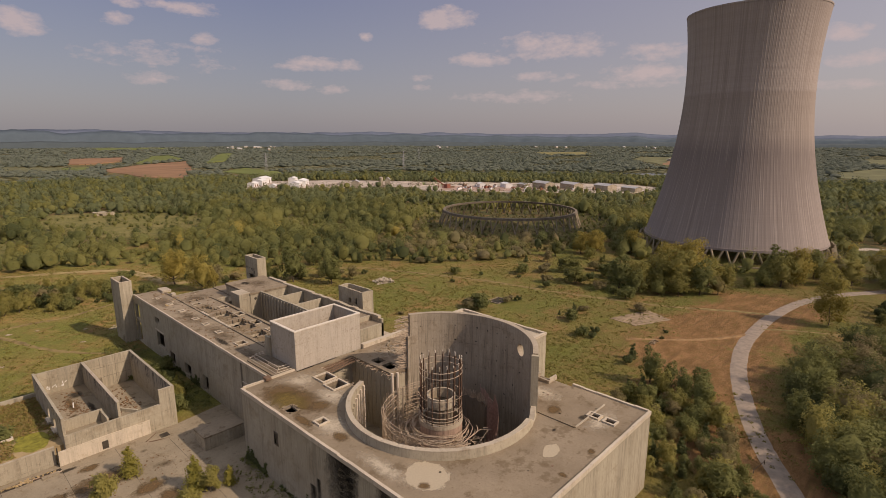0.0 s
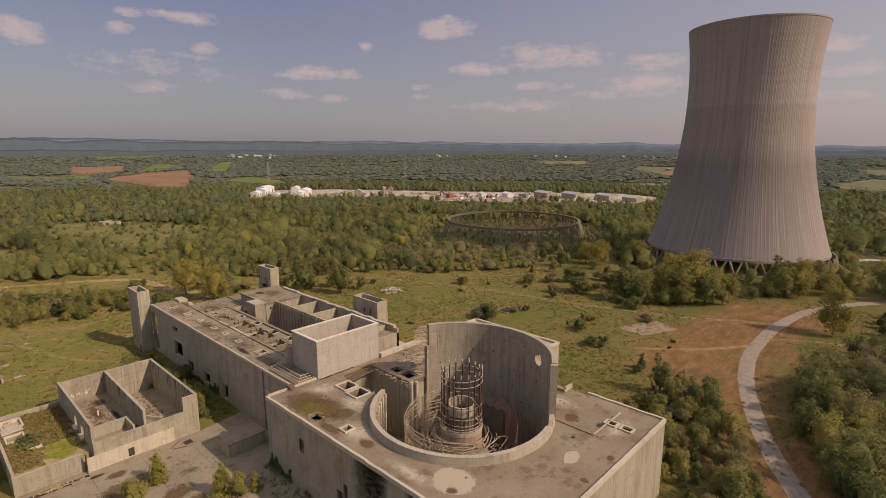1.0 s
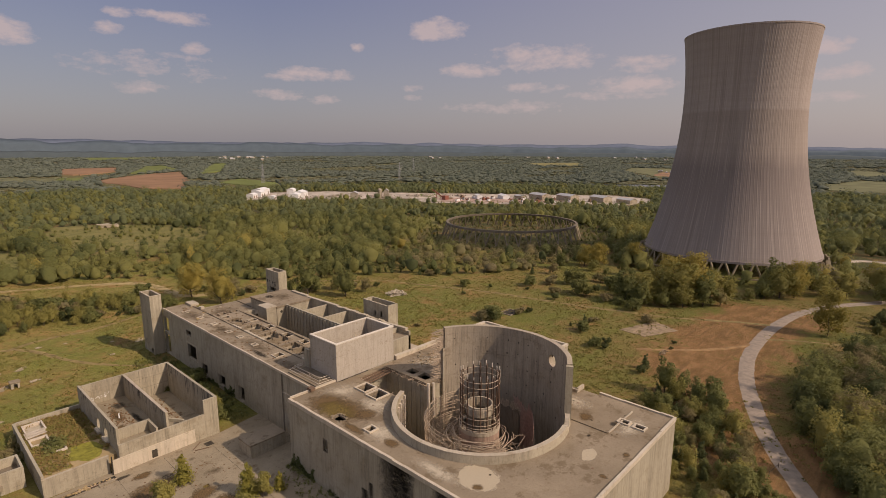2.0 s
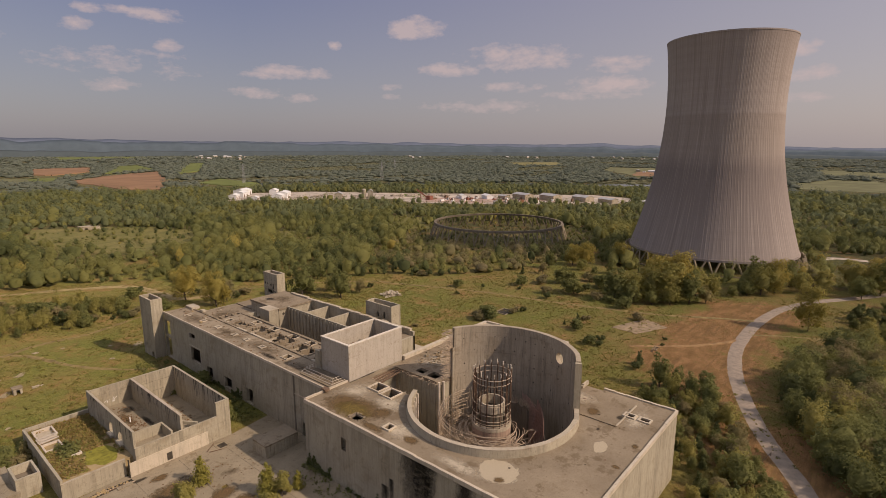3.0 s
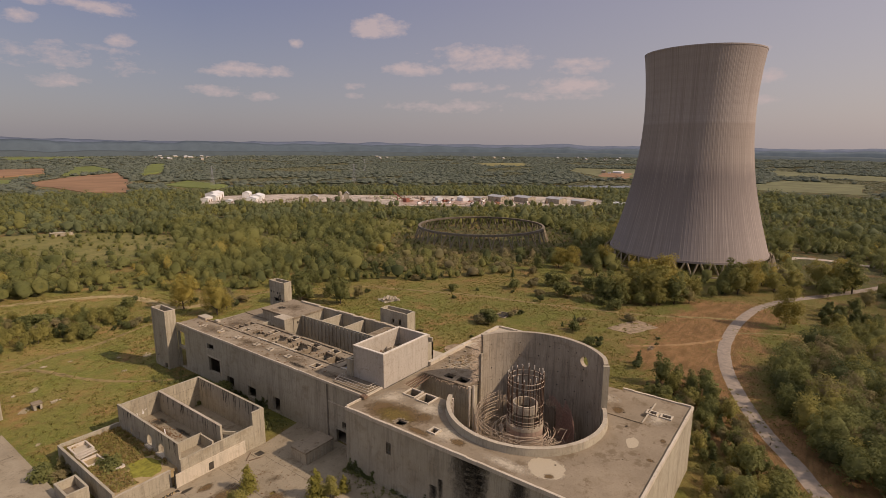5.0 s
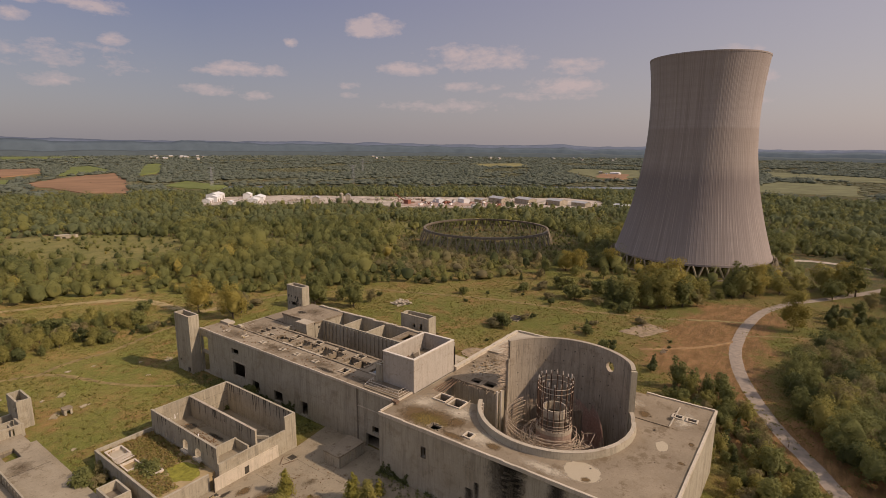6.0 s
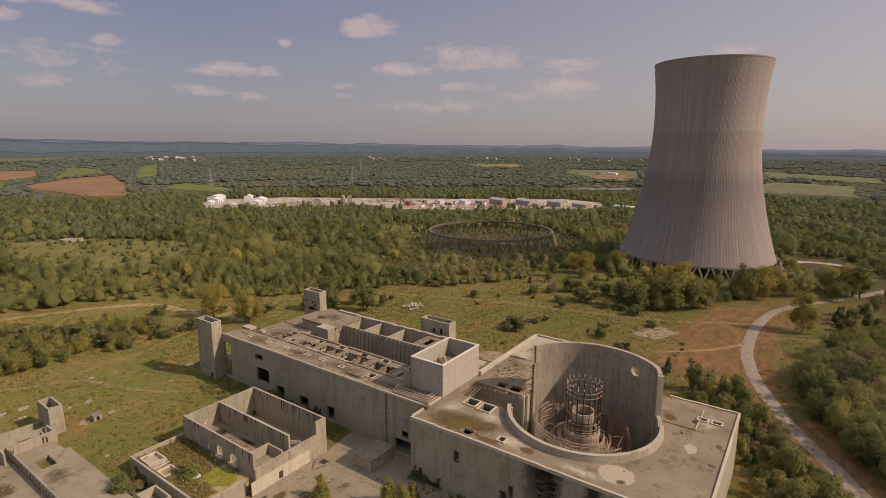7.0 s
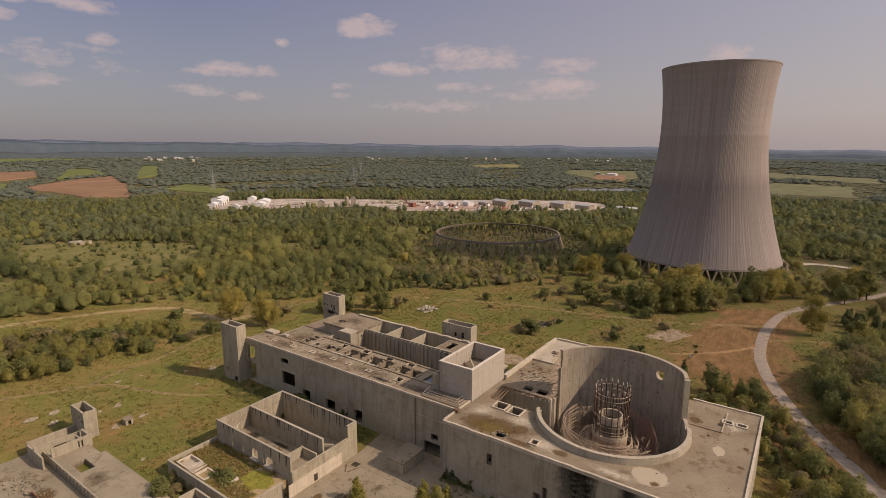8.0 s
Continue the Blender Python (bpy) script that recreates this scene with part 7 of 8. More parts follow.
for k in range(30):
    b = radians(gen.choice((gen.uniform(25, 29.5), gen.uniform(25, 29.5), gen.uniform(42, 48), gen.uniform(56, 61), gen.uniform(64, 75))))
    r = gen.uniform(3300, 4250)
    x, y = -110 + r * math.sin(b), -55 + r * math.cos(b)
    z = terrain(x, y) + 5
    t = thing("house", (x, y, z), "small pale house in the far town", "house", "houses of the far town")
    w, d, h = gen.uniform(10, 36), gen.uniform(9, 16), gen.uniform(3, 6)
    build("wall", Geo().box(x - w / 2, x + w / 2, y - d / 2, y + d / 2, z - 14, z + h), PALE, t)
    g = Geo()
    c = [(x - w / 2 - 0.5, y - d / 2 - 0.5), (x + w / 2 + 0.5, y - d / 2 - 0.5), (x + w / 2 + 0.5, y + d / 2 + 0.5), (x - w / 2 - 0.5, y + d / 2 + 0.5)]
    r0, r1 = (x - w / 2 - 0.5, y, z + h + d * 0.3), (x + w / 2 + 0.5, y, z + h + d * 0.3)
    lo = [(p[0], p[1], z + h + 0.02) for p in c]
    for q in ((lo[0], lo[1], r1, r0), (lo[2], lo[3], r0, r1), (lo[1], lo[2], r1), (lo[3], lo[0], r0), (lo[3], lo[2], lo[1], lo[0])):
        g.face(q)
    build("roof", g, GREYROOF, t)

# ---- trees ----
rng = np.random.default_rng(7)


def leaves(lobes, n, size, gen, jitter=0.55, lift=0.6, deep=0.55):
    """Small ragged leaf sprays on the surface of a set of lobes (x, y, z, rx, ry, rz); the first lobe is the crown's body. Their normals follow the crown's roundness."""
    lobes = np.asarray(lobes, dtype=float)
    area = lobes[:, 3] * lobes[:, 5]
    pick = gen.choice(len(lobes), n, p=area / area.sum())
    d = gen.normal(size=(n, 3))
    d /= np.linalg.norm(d, axis=1)[:, None]
    d[:, 2] = np.where(d[:, 2] < -0.35, -d[:, 2], d[:, 2])
    r = 1.18 - (deep + 0.1) * gen.random(n) ** 1.3
    c = lobes[pick, :3] + d * lobes[pick, 3:6] * r[:, None]
    body = (c - lobes[0, :3]) / lobes[0, 3:6]
    body /= np.linalg.norm(body, axis=1)[:, None] + 1e-6
    turn = gen.normal(size=(n, 3))
    nrm = d + (0, 0, lift) + turn * jitter
    nrm /= np.linalg.norm(nrm, axis=1)[:, None]
    soft = 0.50 * d + 0.50 * body + (0, 0, 0.25) + turn * jitter * 0.8
    soft /= np.linalg.norm(soft, axis=1)[:, None]
    a = np.cross(nrm, gen.normal(size=(n, 3)))
    a /= np.linalg.norm(a, axis=1)[:, None] + 1e-9
    b = np.cross(nrm, a)
    s = (size * gen.uniform(0.5, 1.4, n))[:, None] / 2
    q = gen.uniform(0.55, 1.25, (n, 3, 1))
    co = np.stack([c + (-a * 1.1 - b * 0.5) * s * q[:, 0], c + (a * 1.1 - b * 0.5) * s * q[:, 1], c + (a * 0.3 + b * 1.0) * s * q[:, 2]], axis=1)
    return np.concatenate([co, np.repeat(soft[:, None, :], 3, axis=1)], axis=2)


def round_lobes(gen, h, w, n=30):
    """Lobes of a full upright crown of height h and width w that reaches almost to the ground; its outline is uneven."""
    out = [(0, 0, h * 0.47, w * 0.37, w * 0.37, h * 0.40)]
    lean = gen.uniform(-0.05, 0.05, 2) * w
    for k in range(n):
        a = gen.uniform(0, math.tau)
        z = 0.12 + 0.80 * (k + gen.random()) / n
        rad = w * 0.5 * math.sqrt(max(0.02, 1 - ((z - 0.42) / 0.56) ** 2)) * gen.uniform(0.55, 0.92)
        s = w * gen.uniform(0.08, 0.17)
        out.append((rad * math.cos(a) + lean[0] * z, rad * math.sin(a) + lean[1] * z, h * z, s, s, s * gen.uniform(0.9, 1.5)))
    return out


def bush_lobes(gen, h, w, n=8):
    out = []
    for k in range(n):
        a = gen.uniform(0, math.tau)
        rad = w * 0.36 * math.sqrt(gen.random())
        s = w * gen.uniform(0.16, 0.26)
        out.append((rad * math.cos(a), rad * math.sin(a), h * gen.uniform(0.25, 0.7), s, s, h * gen.uniform(0.2, 0.32)))
    return out


def oval_lobes(gen, h, w):
    """A full upright crown that starts close to the ground."""
    out = []
    for k in range(26):
        z = gen.uniform(0.14, 0.90)
        rad = w * 0.34 * math.sqrt(max(0.05, 1 - ((z - 0.42) / 0.54) ** 2)) * math.sqrt(gen.random())
        a, s = gen.uniform(0, math.tau), w * gen.uniform(0.13, 0.20)
        out.append((rad * math.cos(a), rad * math.sin(a), h * z, s, s, s * gen.uniform(0.9, 1.3)))
    return out


def cone_lobes(gen, h, w):
    out = []
    for k in range(9):
        z = 0.12 + 0.8 * k / 8
        s = w * 0.5 * (1.02 - z) + 0.12
        out.append((gen.uniform(-0.1, 0.1) * w, gen.uniform(-0.1, 0.1) * w, h * z, s, s, h * 0.1))
    return out


def trunk_geo(gen, h, r, limbs=5):
    g = Geo()
    p = Vector((0, 0, -0.4))
    rad = r
    top = h * 0.72
    n = 5
    pts = [p]
    for k in range(1, n + 1):
        pts.append(Vector((gen.uniform(-0.03, 0.03) * h, gen.uniform(-0.03, 0.03) * h, top * k / n)))

    def taper(a, b, ra, rb, m=6):
        d = (b - a).normalized()
        u = d.orthogonal().normalized()
        w = d.cross(u)
        i = len(g.v)
        for c, q in ((a, ra), (b, rb)):
            g.v += [tuple(c + (u * math.cos(k * math.tau / m) + w * math.sin(k * math.tau / m)) * q) for k in range(m)]
        g.f += [(i + k, i + (k + 1) % m, i + m + (k + 1) % m, i + m + k) for k in range(m)]

    for k in range(n):
        taper(pts[k], pts[k + 1], r * (1 - 0.16 * k), r * (1 - 0.16 * (k + 1)))
    for k in range(limbs):
        a = gen.uniform(0, math.tau)
        s = pts[1 + k % (n - 1)]
        e = s + Vector((math.cos(a) * h * 0.24, math.sin(a) * h * 0.24, h * gen.uniform(0.12, 0.24)))
        taper(s, e, r * 0.45, r * 0.12, 5)
    return g


def make_tree(name, kind, h, w, n, size, mat, seed, label, category):
    gen = np.random.default_rng(seed)
    t = thing(name, (0, 0, 0), label, category, {"tree": "trees round the plant", "bush": "bushes in the pasture", "cedar": "cedars in the pasture", "sapling": "saplings on the apron"}[name])
    lobes = {"round": lambda: round_lobes(gen, h, w), "bush": lambda: bush_lobes(gen, h, w), "cone": lambda: cone_lobes(gen, h, w), "oval": lambda: oval_lobes(gen, h, w)}[kind]()
    if kind == "round":
        build("trunk", trunk_geo(gen, h, h * 0.022), BARK, t)
    else:
        build("stem", trunk_geo(gen, h * 0.8, 0.09, 3), BARK, t)
    body = lobes[:1] if kind == "round" else lobes[:4] if kind == "oval" else lobes
    quads("crown", leaves(lobes, n, size, gen), mat, t, hearts(body, 2 if kind == "round" else 1, gen, 0.22, 0.72))
    return t


def plant(proto, x, y, s, turn, tall=1.0, first=[]):
    s *= VIGOUR.get(proto.name, 1.0)
    m = pose(x, y, terrain(x, y) - 0.05, 0, 0, turn) @ Matrix.Diagonal((s, s, s * tall, 1))
    if proto.name not in first:
        first.append(proto.name)
        proto.matrix_basis = m
        return proto
    k = proto.scale
    return copy_thing(proto, m @ Matrix.Diagonal((1 / k.x, 1 / k.y, 1 / k.z, 1)))


T = "broad green deciduous tree beginning to turn"
BROAD = [make_tree("tree", "round", 10, 8.5, 1904, 0.56, LEAF, 11, T, "tree"),
         make_tree("tree", "round", 10, 7.0, 1680, 0.56, LEAF, 12, T, "tree"),
         make_tree("tree", "round", 10, 9.5, 2128, 0.56, LEAF, 13, T, "tree"),
         make_tree("tree", "round", 10, 8.0, 1680, 0.56, LEAF_DRY, 14, "deciduous tree with thinning brownish green leaves", "tree")]
OLIVE = leafy("yellowing olive foliage", (0.245, 0.228, 0.062), (0.345, 0.305, 0.084), (0.385, 0.335, 0.105))
YELLOW = [make_tree("tree", "round", 10, 8.6, 1792, 0.56, OLIVE, 15, "broad deciduous tree in yellowing olive leaf", "tree"), make_tree("tree", "round", 10, 7.4, 1680, 0.56, OLIVE, 16, "broad deciduous tree in yellowing olive leaf", "tree")]
GOLD = [make_tree("tree", "round", 10, 8.0, 4600, 0.34, LEAF_GOLD, 21, "tree in golden yellow autumn leaf", "tree"),
        make_tree("tree", "round", 10, 7.4, 4400, 0.34, LEAF_GOLD, 22, "tree in golden yellow autumn leaf", "tree")]
BUSH = [make_tree("bush", "bush", 3.0, 4.2, 1000, 0.40, LEAF, 31, "low rounded green bush in the pasture", "bush"),
        make_tree("bush", "bush", 3.0, 3.6, 900, 0.40, LEAF_DARK, 32, "dark dense rounded bush in the pasture", "bush"),
        make_tree("bush", "bush", 3.0, 4.6, 1000, 0.40, LEAF_DRY, 33, "straggly brownish bush in the pasture", "bush")]
LONE = make_tree("tree", "oval", 10, 7.6, 4600, 0.36, leafy("olive gold foliage", (0.300, 0.258, 0.062), (0.375, 0.315, 0.078), (0.400, 0.345, 0.100)), 17, "full yellowing olive tree standing alone beside the road", "tree")
CEDAR = [make_tree("cedar", "cone", 6.0, 3.6, 700, 0.55, LEAF_DARK, 41, "small dark conical cedar in the grass", "tree")]
SAPLING = [make_tree("sapling", "bush", 4.2, 3.6, 1700, 0.28, OLIVE, 51, "young leafy tree growing from the cracked apron", "tree"),
           make_tree("sapling", "cone", 4.6, 3.4, 1600, 0.28, leafy("yellowing foliage", (0.30, 0.26, 0.05), (0.36, 0.30, 0.06), (0.26, 0.26, 0.07)), 52, "yellowing young tree growing from the cracked apron", "tree")]

# how large each kind grows for its listed height
VIGOUR = {BROAD[1].name: 2.0, BROAD[2].name: 1.18, BROAD[3].name: 1.27, GOLD[0].name: 1.9, GOLD[1].name: 1.9, YELLOW[0].name: 1.26, YELLOW[1].name: 1.36,
          BUSH[0].name: 1.8, BUSH[2].name: 1.4, CEDAR[0].name: 0.93, SAPLING[0].name: 1.15, SAPLING[1].name: 1.15}
plant(LONE, 187, -45, 2.1, 40, 1.1)
# single trees that stand apart
for x, y, h, kind in ((17, 226, 10.8, 4), (22, 201, 10.8, 5), (31, 207, 10, 3), (66, 186, 10.5, 1), (58, 195, 10, 0), (84, 182, 11, 0), (78, 166, 9, 1), (96, 212, 10, 2), (92, 166, 7, 3),
                      (178, 46, 13, 1), (183, 37, 17, 6), (189, 29, 19, 7), (195, 22, 20, 4), (201, 31, 18, 5), (207, 20, 20, 5), (213, 12, 18, 6), (219, 5, 14, 7), (187, 18, 13, 6), (197, 11, 13, 1), (208, 38, 16, 7), (192, 43, 16, 6), (203, 4, 11, 3), (176, 36, 9, 1), (181, 26, 10, 2),
                      (236, -10, 12, 2), (243, -16, 15, 4), (250, -22, 16, 5), (255, -12, 14, 1), (246, -6, 11, 0), (262, -34, 14, 6), (270, -44, 15, 7), (280, -38, 14, 3), (292, -56, 16, 4), (288, -74, 17, 1), (228, -4, 8, 2), (276, -26, 12, 1), (300, -66, 15, 5), (284, -62, 12, 2),
                      (246, 96, 13, 4), (242, 104, 12, 5), (268, 78, 13, 4), (222, 112, 9, 1), (232, 92, 10, 2), (214, 96, 8, 0), (206, 108, 9, 3), (226, 80, 8, 0), (236, 72, 8, 1),
                      (224, -68, 9, 0), (240, -74, 13, 0), (258, -80, 12, 3), (270, -62, 16, 2), (286, -70, 17, 4)):
    if kind == 4 and x > 170 and y < 60:
        kind, h = 6, h * 1.3
    proto = (BROAD + GOLD + YELLOW)[kind]
    plant(proto, x, y, h * (0.72 if x > 100 else 0.98) / 10, rng.uniform(0, 360), 1.0)
for x, y, h, kind in ((102, 80, 4.4, 0), (107, 84, 3.6, 0), (98, 84, 4.2, 2), (119, 76, 3.2, 2), (124, 73, 3.0, 1), (110, 24, 3.4, 1), (107, 28, 2.6, 1), (154, 76, 4.5, 1), (174, 69, 6, 0), (164, 81, 4.0, 2), (150, 163, 5, 1), (156, 157, 4.5, 1), (146, 166, 3.5, 2),
                      (127, 120, 2.4, 1), (141, 130, 3.0, 0), (150, 118, 2.4, 1), (170, 104, 4, 0), (182, 96, 5, 2), (160, 98, 2.2, 1), (130, 2.5, 1.8, 1), (165, 36, 4, 0), (170, 52, 4.5, 2), (168, 44, 2.6, 0), (78, 75, 1.6, 1), (70, 100, 1.5, 2),
                      (26, 232, 4, 1), (4, 258, 5, 1), (-2, 252, 4, 0), (38, 210, 4.5, 1), (46, 214, 4, 2), (74, 190, 5, 0), (88, 176, 4.5, 2), (104, 170, 3.2, 1), (66, -22, 2.5, 0), (184, 66, 5, 1), (196, 60, 5.5, 0), (206, 74, 5, 2), (190, 84, 6, 0), (117, 40, 3.2, 0), (104, 27, 2.6, 0), (104, 22, 2.9, 1), (90, 1, 3.7, 1), (149, 22, 3.4, 2), (122, 1, 1.5, 1), (133, 42, 2.5, 2)):
    plant(BUSH[kind], x, y, h / 3.0, rng.uniform(0, 360), 0.95)
for x, y, h in ((126, 43, 5.6), (95.5, 1.4, 6.4), (82, -16, 7.5), (79, -14, 5.0), (232, 30, 8), (238, -8, 7), (286, -12, 8), (120, 47, 2.6), (196, 118, 6), (143, 172, 5), (120, 196, 7), (110, 206, 6)):
    plant(CEDAR[0], x, y, h / 6.0, rng.uniform(0, 360))
for x, y, s, k in ((-54, 58, 1.15, 1), (-61, 52.5, 1.25, 0), (-45.5, 41.5, 1.3, 1), (-43.5, 38.2, 1.1, 0), (-39.2, 38.0, 0.75, 1), (-66, 44, 1.0, 0), (-50, 34, 1.2, 0)):
    plant(SAPLING[k], x, y, s * 1.15, rng.uniform(0, 360), 1.1)


def grove(poly, n, lo, hi, protos, gap, seed):
    """Trees at random in a stretch of ground, no closer than gap."""
    gen = np.random.default_rng(seed)
    xs, ys = [p[0] for p in poly], [p[1] for p in poly]
    made, tries = [], 0
    while len(made) < n and tries < n * 60:
        tries += 1
        x, y = gen.uniform(min(xs), max(xs)), gen.uniform(min(ys), max(ys))
        if not inside(poly, x, y) or any((x - a) ** 2 + (y - b) ** 2 < gap * gap for a, b in made):
            continue
        made.append((x, y))
        k = protos[int(gen.integers(len(protos)))]
        base = 10.0 if k in BROAD or k in GOLD or k in YELLOW else (6.0 if k in CEDAR else 3.0)
        plant(k, x, y, gen.uniform(lo, hi) / base, gen.uniform(0, 360), gen.uniform(0.9, 1.15))


# thicket between the reactor building and the road
grove([(30, -14), (56, -8), (82, -12), (90, -22), (77, -34), (60, -41), (44, -50), (30, -57), (8, -71), (-14, -60), (6, -40), (28, -37)], 128, 3.2, 6.4, [BROAD[0], BROAD[1], BROAD[2], YELLOW[0], YELLOW[1], CEDAR[0], BROAD[3]], 3.4, 3)
# hedge across the left pasture
grove([(-100, 224), (-57, 214), (-36, 217), (-12, 232), (-22, 262), (-43, 276), (-74, 280), (-120, 270)], 120, 3.4, 6.4, YELLOW * 3 + [BROAD[0], BROAD[2], BUSH[0], BUSH[1], BUSH[2], BROAD[3]], 3.5, 5)
grove([(-40, 216), (2, 214), (10, 222), (-30, 228)], 14, 2.0, 3.6, BUSH, 2.6, 6)
# scrub round the ruins
grove([(-37, 118), (-27, 118), (-31, 80), (-35, 79)], 26, 2.0, 3.4, [BUSH[0], SAPLING[0], SAPLING[0], BUSH[0], SAPLING[1]], 1.6, 8)
grove([(-80, 108), (-74, 104), (-70, 90), (-74, 86), (-88, 100)], 9, 2.4, 4.2, [BUSH[0], BUSH[2]], 2.4, 9)



def thicket(poly, n, lo, hi, mats, gap, seed, label):
    """A close wood of single crowns that run into one another, one mesh for each kind of leaf."""
    gen = np.random.default_rng(seed)
    xs, ys = [p[0] for p in poly], [p[1] for p in poly]
    made, tries = [], 0
    bins = [([], [], []) for _ in mats]
    while len(made) < n and tries < n * 60:
        tries += 1
        x, y = gen.uniform(min(xs), max(xs)), gen.uniform(min(ys), max(ys))
        if not inside(poly, x, y) or any((x - a) ** 2 + (y - b) ** 2 < gap * gap for a, b in made):
            continue
        made.append((x, y))
        h = gen.uniform(lo, hi)
        lobes = np.array(round_lobes(gen, h, h * gen.uniform(0.65, 0.95), 22))
        lobes[:, :3] += (x, y, terrain(x, y))
        lv, cores, tones = bins[int(gen.integers(len(mats)))]
        lv.append(leaves(lobes, 2000, 0.55, gen))
        cores.append(lobes[0])
        tones.append(gen.uniform(-0.5, 0.6))
    for (lv, cores, tones), mat in zip(bins, mats):
        tint = np.concatenate([np.repeat(tones, 2000), np.repeat(tones, len(BALLS[2][1]))])
        tagged(quads("woods", np.concatenate(lv), mat, None, hearts(np.array(cores), 2, gen, 0.22, 0.72), tint), label, "woods", kind="stuff")


# wood beyond the road
thicket([(150, -56), (122, -51), (104, -47.5), (84, -50.5), (68, -56), (52, -66), (40, -75), (26, -88), (40, -100), (80, -98), (130, -92), (175, -86), (170, -64)], 160, 8.0, 15.5, [LEAF, LEAF_DARK, OLIVE, LEAF, LEAF_DRY], 4.6, 4, "close olive and brown-green wood beside the gravel road")

thicket([(200, -62), (214, -58), (236, -62), (228, -76), (206, -86), (192, -74)], 16, 5.0, 8.0, [LEAF, LEAF_DARK, OLIVE], 5.5, 14, "dark green and olive trees beyond the bend of the road")

# ---- woods ----
SITE = [(-400, 400), (-120, 337), (-56, 325), (-18, 313), (16, 291), (54, 241), (92, 218), (136, 184), (166, 150), (196, 128), (250, 118), (268, 96), (250, 60), (262, -26), (330, -45), (420, -20), (430, -70), (330, -110), (296, -90), (190, -96), (120, -150), (-200, -260), (-500, 100)]
GAPS = [
    [(280, 1435), (438, 1640), (620, 1780), (453, 1302), (325, 1021), (273, 1098)], [(445, 1720), (675, 2293), (760, 2330), (650, 1850)],
    [(580, 1553), (984, 2372), (1074, 2397), (729, 1723)], [(455, 1150), (571, 1269), (548, 1044), (468, 959)],
    [(377, 2223), (565, 2243), (454, 1897), (325, 1738), (289, 1822)], [(240, 1606), (306, 1602), (260, 1458), (208, 1459)],
    *MEADOW,
    [(1181, 69), (1376, 102), (1626, 51), (1548, -123), (1196, -112)], FARM, [(1850, 1150), (2050, 1050), (2350, 1250), (2100, 1400)],
    YARD,
    [(480, 1000), (900, 560), (1100, 250), (1180, 280), (960, 640), (520, 1100)], *HAY,
]


MEADOWS = GAPS[6:10]
OPEN = [GAPS[0], GAPS[2], GAPS[3], GAPS[4], GAPS[10], GAPS[11]]


def wood(name, n_try, r0, r1, space, per, size, seed, hgt, mats, label, lumps):
    """A wood of many crowns that nobody could count, from r0 to r1 metres from the start of the walk."""
    gen = np.random.default_rng(seed)
    groups = [[] for _ in mats]
    solid = [[] for _ in mats]
    tints = [[] for _ in mats]
    cells = {}
    for _ in range(n_try):
        b = radians(gen.uniform(-3, 104))
        r = math.sqrt(gen.uniform(r0 * r0, r1 * r1))
        x, y = -110 + r * math.sin(b), -55 + r * math.cos(b)
        key = (int(x // space), int(y // space))
        if key in cells or inside(SITE, x, y):
            continue
        warp = 18 if r < 640 else 8
        wx, wy = x + warp * noise.noise((x * 0.03, y * 0.03, 11)), y + warp * noise.noise((x * 0.03, y * 0.03, 17))
        shrub = False
        if any(inside(g, wx, wy) for g in GAPS):
            if not any(inside(g, wx, wy) for g in MEADOWS) or gen.random() > 0.07:
                continue
            shrub = True
        if math.hypot(x - TX, y - TY) < 72:
            continue
        ring = math.hypot(x - 318.7, y - 222.6)
        thin = noise.noise((x * 0.009, y * 0.009, 1.7))
        small = r < 700 and thin < -0.2 and y > 90 and ring > 140
        if small and gen.random() < 0.30 or 59 < ring < 69 or 56 < ring < 78 and gen.random() < 0.5:
            continue
        cells[key] = True
        back = 13 * r / 92 / r
        if r > 420 and not shrub and any(inside(g, x + (x + 110) * back * f, y + (y + 55) * back * f) for g in OPEN for f in (0.35, 0.75)):
            continue
        if r > 300 and not shrub and inside(MEADOW[0], x + (x + 110) * back * 0.4, y + (y + 55) * back * 0.4) and gen.random() < 0.8:
            continue
        if r > 420 and inside(YARD, x + (x + 110) * back * 0.5, y + (y + 55) * back * 0.5) and gen.random() < 0.85:
            continue
        h = hgt[0] + (hgt[1] - hgt[0]) * gen.random() ** 1.5
        if r < 640 and gen.random() < 0.08:
            h = hgt[1] * gen.uniform(0.95, 1.35)
        h *= 1.0 + 0.45 * noise.noise((x * 0.02, y * 0.02, 4)) + 0.35 * noise.noise((x * 0.055, y * 0.055, 8))
        brown = math.hypot(x - 235, y - 195) < 78 or ring < 57
        if shrub:
            h *= gen.uniform(0.22, 0.55)
        elif small:
            h *= gen.uniform(0.5, 0.95)
        elif ring < 92:
            h = min(h * 0.45, 3.6 if ring > 69 else 4.6)
        w = h * gen.uniform(0.78, 1.2) * (1.3 if shrub or small else 1.0)
        glade = r1 > 1200 and noise.noise((x * 0.0022, y * 0.0045, 31)) + 0.5 * noise.noise((x * 0.006, y * 0.010, 33)) > 0.26
        if r1 > 1200:
            w = space * gen.uniform(1.2, 1.9)
            h *= 0.3 if glade else gen.uniform(0.8, 1.25)
        k = 0
        u = noise.noise((x * 0.013, y * 0.013, 9)) + 0.4 * gen.normal()
        if brown and gen.random() < 0.7:
            k, h = 1, h * 0.75
        elif u > 0.95 and r < 1200:
            k = 3
        elif u > 0.2 and r < 1200:
            k = 4
        elif glade or u > 0.75 and r1 < 1200:
            k = 1
        elif u < -0.55:
            k = 2
        z = terrain(x, y)
        wide = gen.uniform(0.36, 0.48)
